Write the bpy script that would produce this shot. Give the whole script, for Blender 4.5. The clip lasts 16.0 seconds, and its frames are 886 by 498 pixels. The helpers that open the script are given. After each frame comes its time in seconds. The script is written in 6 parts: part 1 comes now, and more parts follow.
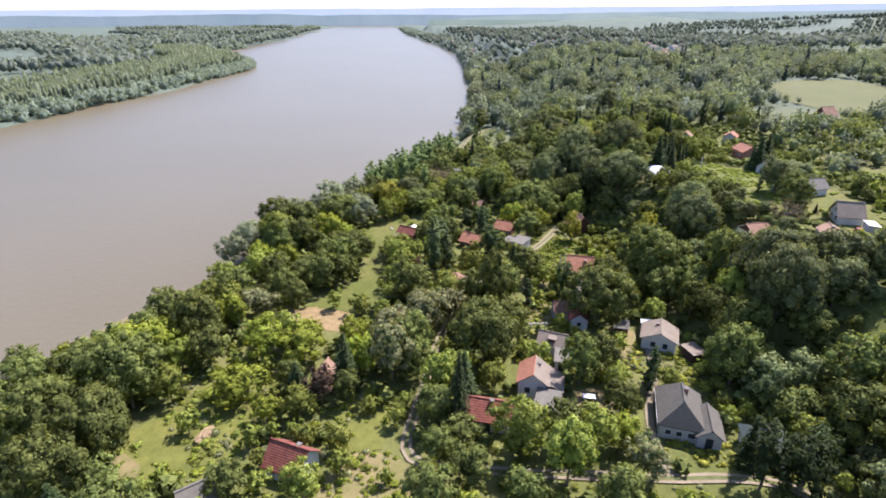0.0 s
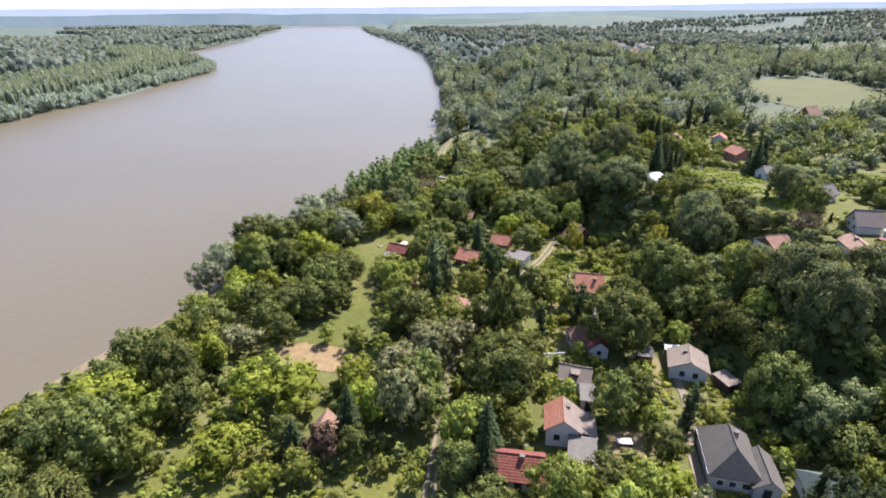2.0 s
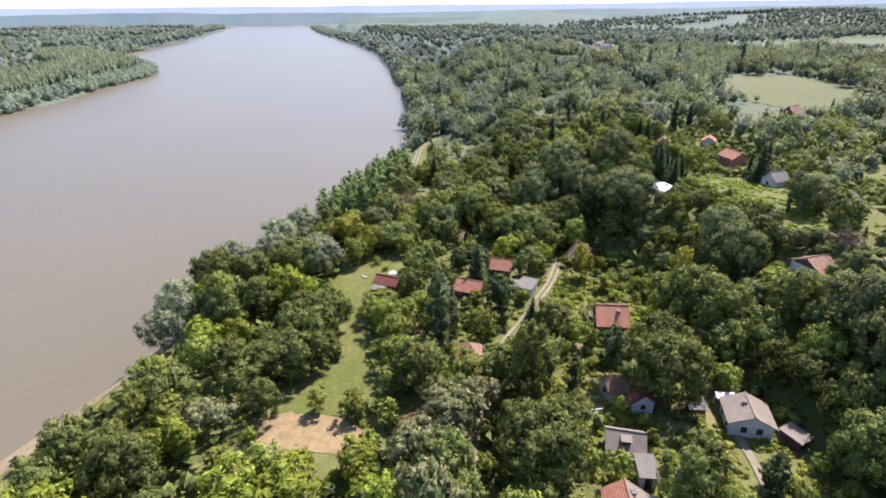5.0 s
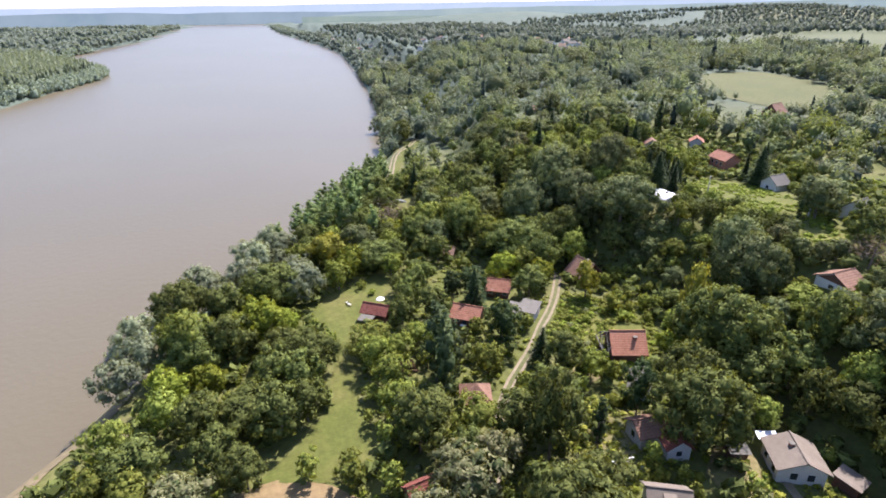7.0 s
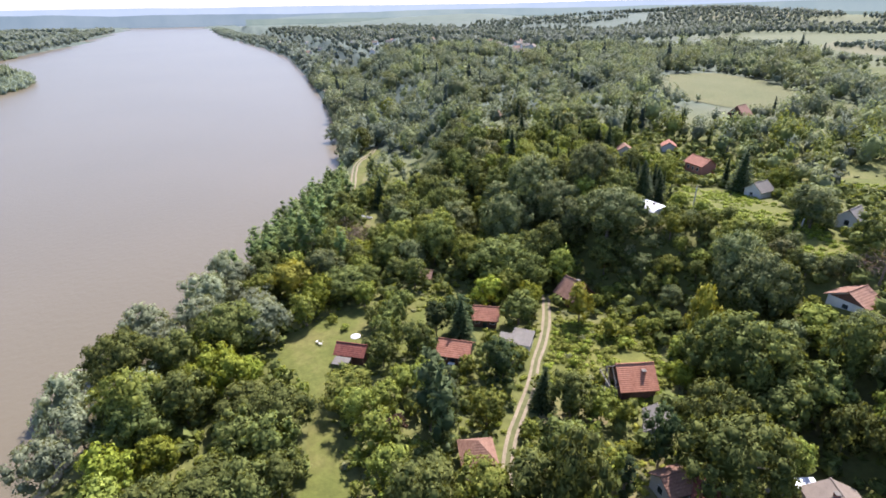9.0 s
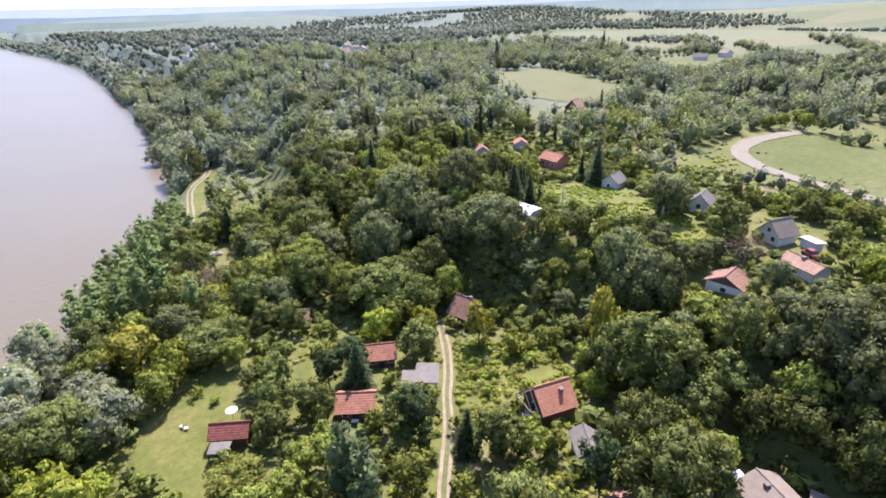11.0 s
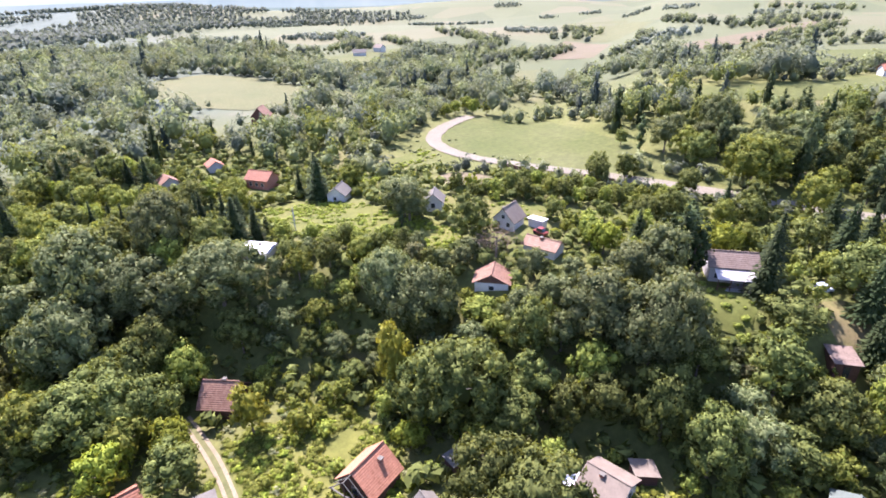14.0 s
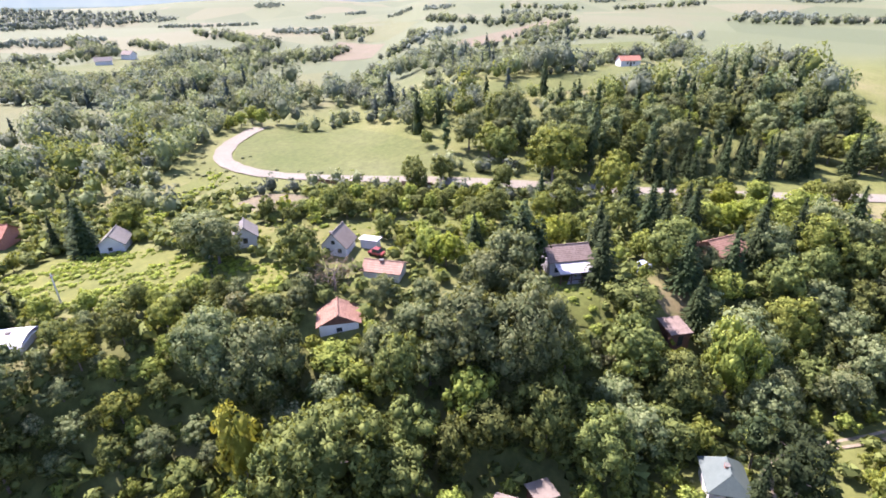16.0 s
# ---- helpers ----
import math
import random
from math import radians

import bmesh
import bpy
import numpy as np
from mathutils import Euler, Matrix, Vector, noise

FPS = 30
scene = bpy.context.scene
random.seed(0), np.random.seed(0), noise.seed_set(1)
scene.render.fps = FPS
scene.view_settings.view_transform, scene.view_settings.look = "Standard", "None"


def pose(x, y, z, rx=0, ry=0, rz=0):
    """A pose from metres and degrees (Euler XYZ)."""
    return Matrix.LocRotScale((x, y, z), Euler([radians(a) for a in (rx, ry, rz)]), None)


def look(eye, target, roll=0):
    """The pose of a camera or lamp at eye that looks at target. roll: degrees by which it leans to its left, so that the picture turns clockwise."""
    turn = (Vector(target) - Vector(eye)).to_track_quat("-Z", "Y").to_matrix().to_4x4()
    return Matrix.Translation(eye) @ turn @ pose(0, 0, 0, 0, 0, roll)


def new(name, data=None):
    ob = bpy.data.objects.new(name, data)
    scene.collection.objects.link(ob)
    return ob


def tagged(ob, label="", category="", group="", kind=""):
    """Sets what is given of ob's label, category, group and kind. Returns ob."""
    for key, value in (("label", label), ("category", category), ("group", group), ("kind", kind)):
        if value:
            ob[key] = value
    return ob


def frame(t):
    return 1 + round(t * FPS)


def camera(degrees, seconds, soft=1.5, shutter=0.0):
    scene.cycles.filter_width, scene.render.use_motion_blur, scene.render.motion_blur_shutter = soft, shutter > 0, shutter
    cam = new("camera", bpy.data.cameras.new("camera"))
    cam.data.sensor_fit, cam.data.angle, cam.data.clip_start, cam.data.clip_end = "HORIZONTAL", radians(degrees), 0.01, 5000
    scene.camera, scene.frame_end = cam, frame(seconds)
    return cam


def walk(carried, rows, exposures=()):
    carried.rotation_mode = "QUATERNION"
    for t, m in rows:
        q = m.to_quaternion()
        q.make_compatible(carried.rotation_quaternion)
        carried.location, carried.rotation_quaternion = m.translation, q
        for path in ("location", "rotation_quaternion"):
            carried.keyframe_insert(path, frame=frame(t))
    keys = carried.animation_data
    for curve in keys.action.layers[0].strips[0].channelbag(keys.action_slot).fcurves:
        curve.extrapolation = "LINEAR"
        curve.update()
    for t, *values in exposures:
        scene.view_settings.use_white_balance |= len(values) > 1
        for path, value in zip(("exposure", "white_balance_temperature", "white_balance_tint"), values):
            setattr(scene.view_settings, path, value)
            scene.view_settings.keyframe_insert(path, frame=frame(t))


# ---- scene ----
cam = camera(79.4, 16.0, soft=1.75)
PATH = [
    (0, (-0.338, -0.768, 61.936), (-0.325, 1.062, 61.129), 0.0),
    (0.5, (-2.157, 2.344, 61.958), (-2.113, 4.173, 61.15), 0.0),
    (1, (-3.954, 5.462, 62.019), (-3.879, 7.29, 61.212), 0.0),
    (1.5, (-5.55, 8.62, 62.106), (-5.446, 10.445, 61.295), 0.0),
    (2, (-7.082, 11.65, 62.169), (-6.95, 13.474, 61.359), -0.1),
    (2.5, (-8.46, 14.886, 62.061), (-8.301, 16.709, 61.253), -0.1),
    (3, (-9.776, 18.028, 61.968), (-9.591, 19.848, 61.161), -0.2),
    (3.5, (-10.903, 21.27, 61.842), (-10.695, 23.088, 61.034), -0.3),
    (4, (-12.187, 24.593, 61.839), (-11.952, 26.406, 61.029), -0.2),
    (6.5, (-16.546, 41.528, 61.774), (-16.172, 43.314, 60.956), -0.6),
    (7, (-17.268, 44.893, 61.86), (-16.863, 46.672, 61.04), -0.6),
    (7.5, (-17.938, 48.371, 61.842), (-17.502, 50.142, 61.022), -0.6),
    (8, (-18.454, 51.898, 61.793), (-17.987, 53.662, 60.975), -0.6),
    (8.2, (-18.631, 53.092, 61.761), (-18.154, 54.854, 60.943), -0.5),
    (10.3, (-19.353, 68.227, 61.889), (-18.502, 69.843, 61.075), -1.1),
    (10.5, (-19.52, 69.451, 61.927), (-18.613, 71.036, 61.112), -1.0),
    (11, (-19.349, 72.859, 62.089), (-18.291, 74.344, 61.269), -1.1),
    (11.5, (-18.943, 76.27, 62.094), (-17.741, 77.641, 61.271), -1.2),
    (12, (-18.181, 79.535, 62.206), (-16.852, 80.779, 61.379), -1.2),
    (12.5, (-16.895, 82.698, 62.167), (-15.451, 83.804, 61.335), -1.2),
    (13, (-15.471, 85.662, 62.277), (-13.927, 86.619, 61.44), -1.2),
    (13.5, (-13.694, 88.588, 62.366), (-12.063, 89.382, 61.523), -1.2),
    (14, (-11.509, 91.105, 62.372), (-9.808, 91.731, 61.525), -1.2),
    (14.5, (-8.997, 93.482, 62.44), (-7.245, 93.934, 61.588), -1.1),
    (15, (-6.389, 95.585, 62.299), (-4.6, 95.857, 61.446), -1.0),
    (15.5, (-3.667, 97.317, 62.074), (-1.86, 97.411, 61.222), -0.9),
    (16, (-0.857, 99.294, 62.202), (0.948, 99.201, 61.345), -0.8),
]
walk(cam, [(t, look(eye, target, roll)) for t, eye, target, roll in PATH], [(0.0, 1.53, 5900, 24), (8.0, 1.52, 5900, 24), (11.0, 1.78, 5850, 29), (13.5, 2.14, 5830, 34), (16.0, 2.18, 5830, 36)])

# ---- light ----
SUN_AZ, SUN_EL = radians(43), radians(54)   # azimuth from +x towards +y
sun_way = Vector((math.cos(SUN_AZ) * math.cos(SUN_EL), math.sin(SUN_AZ) * math.cos(SUN_EL), math.sin(SUN_EL)))
world = bpy.data.worlds.new("world")
scene.world = world
world.use_nodes = True
wn = world.node_tree.nodes
sky = wn.new("ShaderNodeTexSky")
sky.sky_type = 'NISHITA'
sky.sun_disc = False
sky.sun_elevation = SUN_EL
sky.sun_rotation = math.pi / 2 - SUN_AZ
sky.dust_density = 0.8
sky.air_density = 1.0
world.node_tree.links.new(sky.outputs[0], wn["Background"].inputs[0])
wn["Background"].inputs[1].default_value = 0.1
sun_data = bpy.data.lights.new("sun", 'SUN')
sun_data.energy, sun_data.angle, sun_data.color = 4.4, radians(0.5), (1.0, 0.92, 0.8)
sun = new("sun", sun_data)
sun.matrix_world = look(sun_way * 500, (0, 0, 0))

# ---- materials ----
def rgb(c):
    return (*c, 1.0)


def material(name, rough=0.8, metal=0.0, spec=0.3):
    m = bpy.data.materials.new(name)
    m.use_nodes = True
    n = m.node_tree.nodes
    b = n["Principled BSDF"]
    b.inputs["Roughness"].default_value = rough
    b.inputs["Metallic"].default_value = metal
    b.inputs["Specular IOR Level"].default_value = spec
    return m, n, m.node_tree.links, b


def noise_node(n, l, scale, detail=4, rough=0.6, coord="Object"):
    tc = n.new("ShaderNodeTexCoord")
    t = n.new("ShaderNodeTexNoise")
    t.inputs["Scale"].default_value, t.inputs["Detail"].default_value, t.inputs["Roughness"].default_value = scale, detail, rough
    l.new(tc.outputs[coord], t.inputs["Vector"])
    return t.outputs["Fac"]


def ramp(n, l, fac, stops):
    r = n.new("ShaderNodeValToRGB")
    while len(r.color_ramp.elements) < len(stops):
        r.color_ramp.elements.new(0.5)
    for e, (p, c) in zip(r.color_ramp.elements, stops):
        e.position, e.color = p, rgb(c)
    l.new(fac, r.inputs[0])
    return r.outputs[0]


def mix(n, l, fac, a, b, mode='MIX'):
    x = n.new("ShaderNodeMix")
    x.data_type, x.blend_type = 'RGBA', mode
    for s, v in ((x.inputs[0], fac), (x.inputs[6], a), (x.inputs[7], b)):
        if hasattr(v, "is_output"):
            l.new(v, s)
        else:
            s.default_value = v if isinstance(v, float) else rgb(v)
    return x.outputs[2]


def bump(n, l, b, height, strength=0.4, distance=0.1):
    k = n.new("ShaderNodeBump")
    k.inputs["Strength"].default_value, k.inputs["Distance"].default_value = strength, distance
    l.new(height, k.inputs["Height"])
    l.new(k.outputs[0], b.inputs["Normal"])


def mat_ground(name, stops_big, stops_fine, big=0.03, fine=0.9, bump_d=0.15):
    """Soft ground: broad patches multiplied by fine tufts."""
    m, n, l, b = material(name, 0.9, 0, 0.15)
    f1 = noise_node(n, l, big, 5, 0.65)
    f2 = noise_node(n, l, fine, 5, 0.7)
    c = mix(n, l, 0.6, ramp(n, l, f1, stops_big), ramp(n, l, f2, stops_fine), 'OVERLAY')
    l.new(c, b.inputs["Base Color"])
    bump(n, l, b, f2, 0.6, bump_d)
    return m


GREY3 = [(0.3, (0.3, 0.3, 0.3)), (0.7, (0.68, 0.68, 0.68))]
def mat_land():
    """Rough grass; towards the hills a patchwork of crops and meadows."""
    m = mat_ground("meadow", [(0.3, (0.074, 0.086, 0.02)), (0.5, (0.1, 0.108, 0.03)), (0.62, (0.122, 0.122, 0.042)), (0.74, (0.165, 0.14, 0.072))], GREY3)
    n, l = m.node_tree.nodes, m.node_tree.links
    b = n["Principled BSDF"]
    near = b.inputs["Base Color"].links[0].from_socket
    tc, mp, v = n.new("ShaderNodeTexCoord"), n.new("ShaderNodeMapping"), n.new("ShaderNodeTexVoronoi")
    mp.inputs["Scale"].default_value = (0.006, 0.011, 0.0)
    mp.inputs["Rotation"].default_value = (0, 0, 0.5)
    l.new(tc.outputs["Object"], mp.inputs[0])
    l.new(mp.outputs[0], v.inputs["Vector"])
    v.inputs["Scale"].default_value = 1.0
    bw = n.new("ShaderNodeRGBToBW")
    l.new(v.outputs["Color"], bw.inputs[0])
    crops = ramp(n, l, bw.outputs[0], [(0.15, (0.076, 0.09, 0.04)), (0.4, (0.096, 0.108, 0.05)), (0.6, (0.082, 0.096, 0.042)), (0.72, (0.116, 0.112, 0.058)), (0.85, (0.094, 0.106, 0.048))])
    ln, mr = n.new("ShaderNodeVectorMath"), n.new("ShaderNodeMapRange")
    ln.operation = 'LENGTH'
    l.new(tc.outputs["Object"], ln.inputs[0])
    l.new(ln.outputs["Value"], mr.inputs[0])
    mr.inputs[1].default_value, mr.inputs[2].default_value = 260, 330
    sep, slope, side = n.new("ShaderNodeSeparateXYZ"), n.new("ShaderNodeMath"), n.new("ShaderNodeMapRange")
    l.new(tc.outputs["Object"], sep.inputs[0])
    slope.operation = 'MULTIPLY_ADD'
    l.new(sep.outputs[1], slope.inputs[0])
    slope.inputs[1].default_value = -0.75
    l.new(sep.outputs[0], slope.inputs[2])
    l.new(slope.outputs[0], side.inputs[0])
    side.inputs[1].default_value, side.inputs[2].default_value = -60, 120
    # Far wooded ground; its bluish tint is distance haze put into the colour.
    floor = ramp(n, l, noise_node(n, l, 0.02, 4), [(0.35, (0.076, 0.1, 0.075)), (0.65, (0.095, 0.12, 0.09))])
    l.new(mix(n, l, mr.outputs[0], near, mix(n, l, side.outputs[0], floor, crops)), b.inputs["Base Color"])
    return m


M_GRASS = mat_land()
M_LAWN = mat_ground("lawn", [(0.3, (0.072, 0.087, 0.018)), (0.52, (0.09, 0.1, 0.023)), (0.72, (0.13, 0.118, 0.04))], GREY3, 0.08)
M_MEADOW = mat_ground("tall_meadow", [(0.3, (0.08, 0.092, 0.02)), (0.6, (0.118, 0.122, 0.028)), (0.75, (0.152, 0.138, 0.045))], GREY3, 0.1, 0.6)
M_FIELD = mat_ground("field", [(0.3, (0.064, 0.079, 0.018)), (0.5, (0.08, 0.091, 0.025)), (0.7, (0.092, 0.1, 0.034))], GREY3, 0.04, 0.5)
M_DIRT = mat_ground("dirt", [(0.3, (0.225, 0.158, 0.08)), (0.55, (0.19, 0.142, 0.068)), (0.72, (0.14, 0.122, 0.046))], GREY3, 0.15)
M_STRAW = mat_ground("stubble", [(0.3, (0.104, 0.106, 0.043)), (0.7, (0.084, 0.094, 0.035))], GREY3, 0.05)
M_LANE = mat_ground("gravel", [(0.3, (0.235, 0.195, 0.135)), (0.7, (0.165, 0.14, 0.09))], GREY3, 0.3, 3.0)
M_ROAD = mat_ground("pale_road", [(0.3, (0.182, 0.166, 0.124)), (0.7, (0.146, 0.133, 0.097))], GREY3, 0.1, 2.0)
M_SHOAL = mat_ground("wet_sand", [(0.3, (0.2, 0.16, 0.09)), (0.7, (0.135, 0.111, 0.062))], GREY3, 0.12, 0.8)
M_SAND = mat_ground("sand", [(0.3, (0.328, 0.281, 0.195)), (0.7, (0.257, 0.226, 0.148))], GREY3, 0.1, 1.0)


def mat_leaf(name, dark, light, rough=0.78, glow=(1.58, 1.45, 0.75)):
    m, n, l, b = material(name, rough, 0, 0.08)
    geo, info = n.new("ShaderNodeNewGeometry"), n.new("ShaderNodeObjectInfo")
    c = ramp(n, l, geo.outputs["Random Per Island"], [(0.0, dark), (1.0, light)])
    hsv = n.new("ShaderNodeHueSaturation")
    for socket, lo, hi in (("Hue", 0.484, 0.504), ("Value", 0.75, 1.25)):
        mr = n.new("ShaderNodeMapRange")
        mr.inputs[3].default_value, mr.inputs[4].default_value = lo, hi
        l.new(info.outputs["Random"], mr.inputs[0])
        l.new(mr.outputs[0], hsv.inputs[socket])
    l.new(c, hsv.inputs["Color"])
    l.new(hsv.outputs[0], b.inputs["Base Color"])
    tr = n.new("ShaderNodeBsdfTranslucent")
    l.new(mix(n, l, 1.0, hsv.outputs[0], glow, 'MULTIPLY'), tr.inputs[0])
    mx = n.new("ShaderNodeMixShader")
    mx.inputs[0].default_value = 0.3
    l.new(b.outputs[0], mx.inputs[1])
    l.new(tr.outputs[0], mx.inputs[2])
    l.new(mx.outputs[0], n["Material Output"].inputs[0])
    return m


LEAF = {
    "ash": mat_leaf("leaf_ash", (0.047, 0.064, 0.018), (0.162, 0.192, 0.053)),
    "oak": mat_leaf("leaf_oak", (0.0507, 0.0733, 0.0265), (0.1815, 0.209, 0.0902)),
    "acacia": mat_leaf("leaf_acacia", (0.08, 0.112, 0.02), (0.23, 0.265, 0.055)),
    "walnut": mat_leaf("leaf_walnut", (0.09, 0.124, 0.014), (0.248, 0.296, 0.042)),
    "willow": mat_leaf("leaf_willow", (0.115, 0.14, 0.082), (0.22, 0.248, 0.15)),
    # Willow turned bluer for the far bank: haze put into the leaf colour.
    "bank_willow": mat_leaf("leaf_bank_willow_hazed", (0.115, 0.15, 0.112), (0.195, 0.235, 0.178)),
    "lime": mat_leaf("leaf_lime", (0.055, 0.08, 0.028), (0.235, 0.232, 0.115)),
    "golden": mat_leaf("leaf_golden", (0.13, 0.148, 0.02), (0.285, 0.292, 0.052)),
    "plum": mat_leaf("leaf_plum", (0.045, 0.03, 0.022), (0.12, 0.085, 0.055)),
    "spruce": mat_leaf("leaf_spruce", (0.018, 0.032, 0.012), (0.058, 0.08, 0.03)),
    "poplar": mat_leaf("leaf_poplar", (0.036, 0.056, 0.022), (0.11, 0.142, 0.06)),
    "young": mat_leaf("leaf_young_poplar", (0.068, 0.107, 0.034), (0.166, 0.219, 0.077)),
    "shrub": mat_leaf("leaf_shrub", (0.088, 0.121, 0.019), (0.234, 0.271, 0.052)),
    # Far leaf tones: paler and greyer, with the distance haze put into the colour.
    "far": mat_leaf("leaf_far_hazed", (0.126, 0.15, 0.116), (0.156, 0.182, 0.14), glow=(1.4, 1.4, 1.0)),
    "plantation": mat_leaf("leaf_plantation_hazed", (0.135, 0.165, 0.1), (0.18, 0.215, 0.135), glow=(1.4, 1.4, 1.0)),
    "hill_ash": mat_leaf("leaf_hill_ash_hazed", (0.104, 0.126, 0.072), (0.156, 0.178, 0.102), glow=(1.4, 1.4, 1.0)),
    "hill_oak": mat_leaf("leaf_hill_oak_hazed", (0.076, 0.095, 0.064), (0.118, 0.138, 0.092), glow=(1.4, 1.4, 1.0)),
    "hill_acacia": mat_leaf("leaf_hill_acacia_hazed", (0.124, 0.146, 0.068), (0.174, 0.198, 0.096), glow=(1.4, 1.4, 0.9)),
    "hill_poplar": mat_leaf("leaf_hill_poplar_hazed", (0.1, 0.12, 0.074), (0.148, 0.17, 0.106), glow=(1.4, 1.4, 1.0)),
    "hill_spruce": mat_leaf("leaf_hill_spruce_hazed", (0.05, 0.072, 0.058), (0.088, 0.112, 0.088), glow=(1.4, 1.4, 0.95)),
    "bare": mat_leaf("twigs", (0.13, 0.10, 0.08), (0.20, 0.16, 0.13)),
}


def mat_bark():
    m, n, l, b = material("bark", 0.9)
    f = noise_node(n, l, 6, 5)
    l.new(ramp(n, l, f, [(0.3, (0.09, 0.07, 0.05)), (0.7, (0.22, 0.18, 0.14))]), b.inputs["Base Color"])
    bump(n, l, b, f, 0.6, 0.05)
    return m


M_BARK = mat_bark()


def mat_water():
    m, n, l, b = material("river_water", 0.33, 0, 0.18)
    f = noise_node(n, l, 0.006, 3)
    l.new(ramp(n, l, f, [(0.3, (0.105, 0.09, 0.055)), (0.7, (0.122, 0.104, 0.066))]), b.inputs["Base Color"])
    bump(n, l, b, noise_node(n, l, 0.5, 4, 0.6), 0.25, 0.3)
    return m


M_WATER = mat_water()


def mat_plain(name, dark, light, scale=2.0, rough=0.8, metal=0.0, bump_s=0.2):
    m, n, l, b = material(name, rough, metal)
    f1, f2 = noise_node(n, l, scale, 5, 0.7), noise_node(n, l, scale * 9, 3)
    c = mix(n, l, 0.35, ramp(n, l, f1, [(0.3, dark), (0.7, light)]), ramp(n, l, f2, [(0.3, dark), (0.7, light)]))
    l.new(c, b.inputs["Base Color"])
    bump(n, l, b, f2, bump_s, 0.03)
    return m


def mat_tiles(name, dark, light, row=0.34):
    """Roof tiles: courses run along the slope's local z-height, each tile tinted by a cell."""
    m, n, l, b = material(name, 0.85)
    tc, mp = n.new("ShaderNodeTexCoord"), n.new("ShaderNodeMapping")
    l.new(tc.outputs["Object"], mp.inputs[0])
    mp.inputs["Scale"].default_value = (4, 4, 5.5)
    v = n.new("ShaderNodeTexVoronoi")
    v.inputs["Scale"].default_value = 1.0
    l.new(mp.outputs[0], v.inputs["Vector"])
    bw = n.new("ShaderNodeRGBToBW")
    l.new(v.outputs["Color"], bw.inputs[0])
    c1 = ramp(n, l, bw.outputs[0], [(0.2, dark), (0.8, light)])
    f = noise_node(n, l, 0.7, 5, 0.7)
    c = mix(n, l, 0.5, c1, ramp(n, l, f, [(0.35, dark), (0.65, light)]))
    worn = ramp(n, l, noise_node(n, l, 1.9, 6, 0.75), [(0.56, (0, 0, 0)), (0.72, (0.75, 0.75, 0.75))])
    c = mix(n, l, worn, c, tuple(0.55 * a + 0.45 * k for a, k in zip(light, (0.24, 0.21, 0.17))))
    l.new(c, b.inputs["Base Color"])
    w = n.new("ShaderNodeTexWave")
    w.bands_direction = 'Z'
    w.inputs["Scale"].default_value = 1.4
    l.new(tc.outputs["Object"], w.inputs["Vector"])
    bump(n, l, b, w.outputs["Fac"], 0.5, 0.06)
    return m


M_TILE_RED = mat_tiles("tile_red", (0.102, 0.0298, 0.0213), (0.212, 0.0723, 0.0467))
M_TILE_ORANGE = mat_tiles("tile_orange", (0.18, 0.074, 0.042), (0.32, 0.145, 0.088))
# Brighter than M_TILE_ORANGE; used on the wooden cottage roof only.
M_TILE_BRIGHT = mat_tiles("tile_bright_orange", (0.27, 0.115, 0.065), (0.44, 0.2, 0.118))
M_TILE_BROWN = mat_tiles("tile_brown", (0.125, 0.066, 0.042), (0.245, 0.14, 0.092))
M_TILE_OLD = mat_tiles("tile_grey_brown", (0.105, 0.076, 0.058), (0.2, 0.152, 0.12))
M_TILE_GREY = mat_plain("grey_shingles", (0.062, 0.058, 0.047), (0.108, 0.101, 0.083), 1.4, 0.85)
M_TILE_FADED = mat_tiles("tile_faded", (0.165, 0.098, 0.064), (0.275, 0.178, 0.122))
M_ROOF_PINK = mat_plain("faded_roof", (0.122, 0.1, 0.076), (0.205, 0.171, 0.132), 0.8, 0.85)
M_PAINT_RED = mat_plain("red_paint", (0.16, 0.035, 0.028), (0.22, 0.05, 0.04), 1.0, 0.3)
M_PAINT_BLUE = mat_plain("pale_blue_paint", (0.30, 0.36, 0.45), (0.36, 0.42, 0.50), 1.0, 0.3)
M_RUBBER = mat_plain("rubber", (0.015, 0.015, 0.015), (0.03, 0.03, 0.03), 3.0, 0.8)
M_STRAWHEAP = mat_plain("dry_straw", (0.17, 0.12, 0.065), (0.27, 0.20, 0.115), 3.0, 0.95, 0.0, 0.8)
M_TIN = mat_plain("white_metal", (0.629, 0.637, 0.654), (0.714, 0.722, 0.731), 0.6, 0.4)
M_SHEET = mat_plain("weathered_sheet", (0.082, 0.076, 0.062), (0.155, 0.145, 0.122), 0.8, 0.85)
M_SHEET_GREEN = mat_plain("green_sheet", (0.058, 0.078, 0.065), (0.095, 0.12, 0.10), 0.5, 0.65)
M_WHITE = mat_plain("white_plaster", (0.425, 0.416, 0.391), (0.578, 0.57, 0.552), 0.7, 0.85)
M_GREYWALL = mat_plain("grey_plaster", (0.306, 0.297, 0.289), (0.425, 0.408, 0.391), 0.7, 0.9)
M_BLUEWALL = mat_plain("pale_blue_plaster", (0.357, 0.442, 0.493), (0.468, 0.544, 0.578), 0.7, 0.85)
M_WOOD = mat_plain("dark_boards", (0.07, 0.035, 0.025), (0.14, 0.07, 0.05), 2.0, 0.8)
M_BRICK = mat_plain("red_brick", (0.28, 0.12, 0.08), (0.42, 0.20, 0.14), 2.0, 0.9)
M_GLASS = material("dark_pane", 0.08, 0.0, 0.6)[0]
M_GLASS.node_tree.nodes["Principled BSDF"].inputs["Base Color"].default_value = (0.03, 0.035, 0.04, 1)

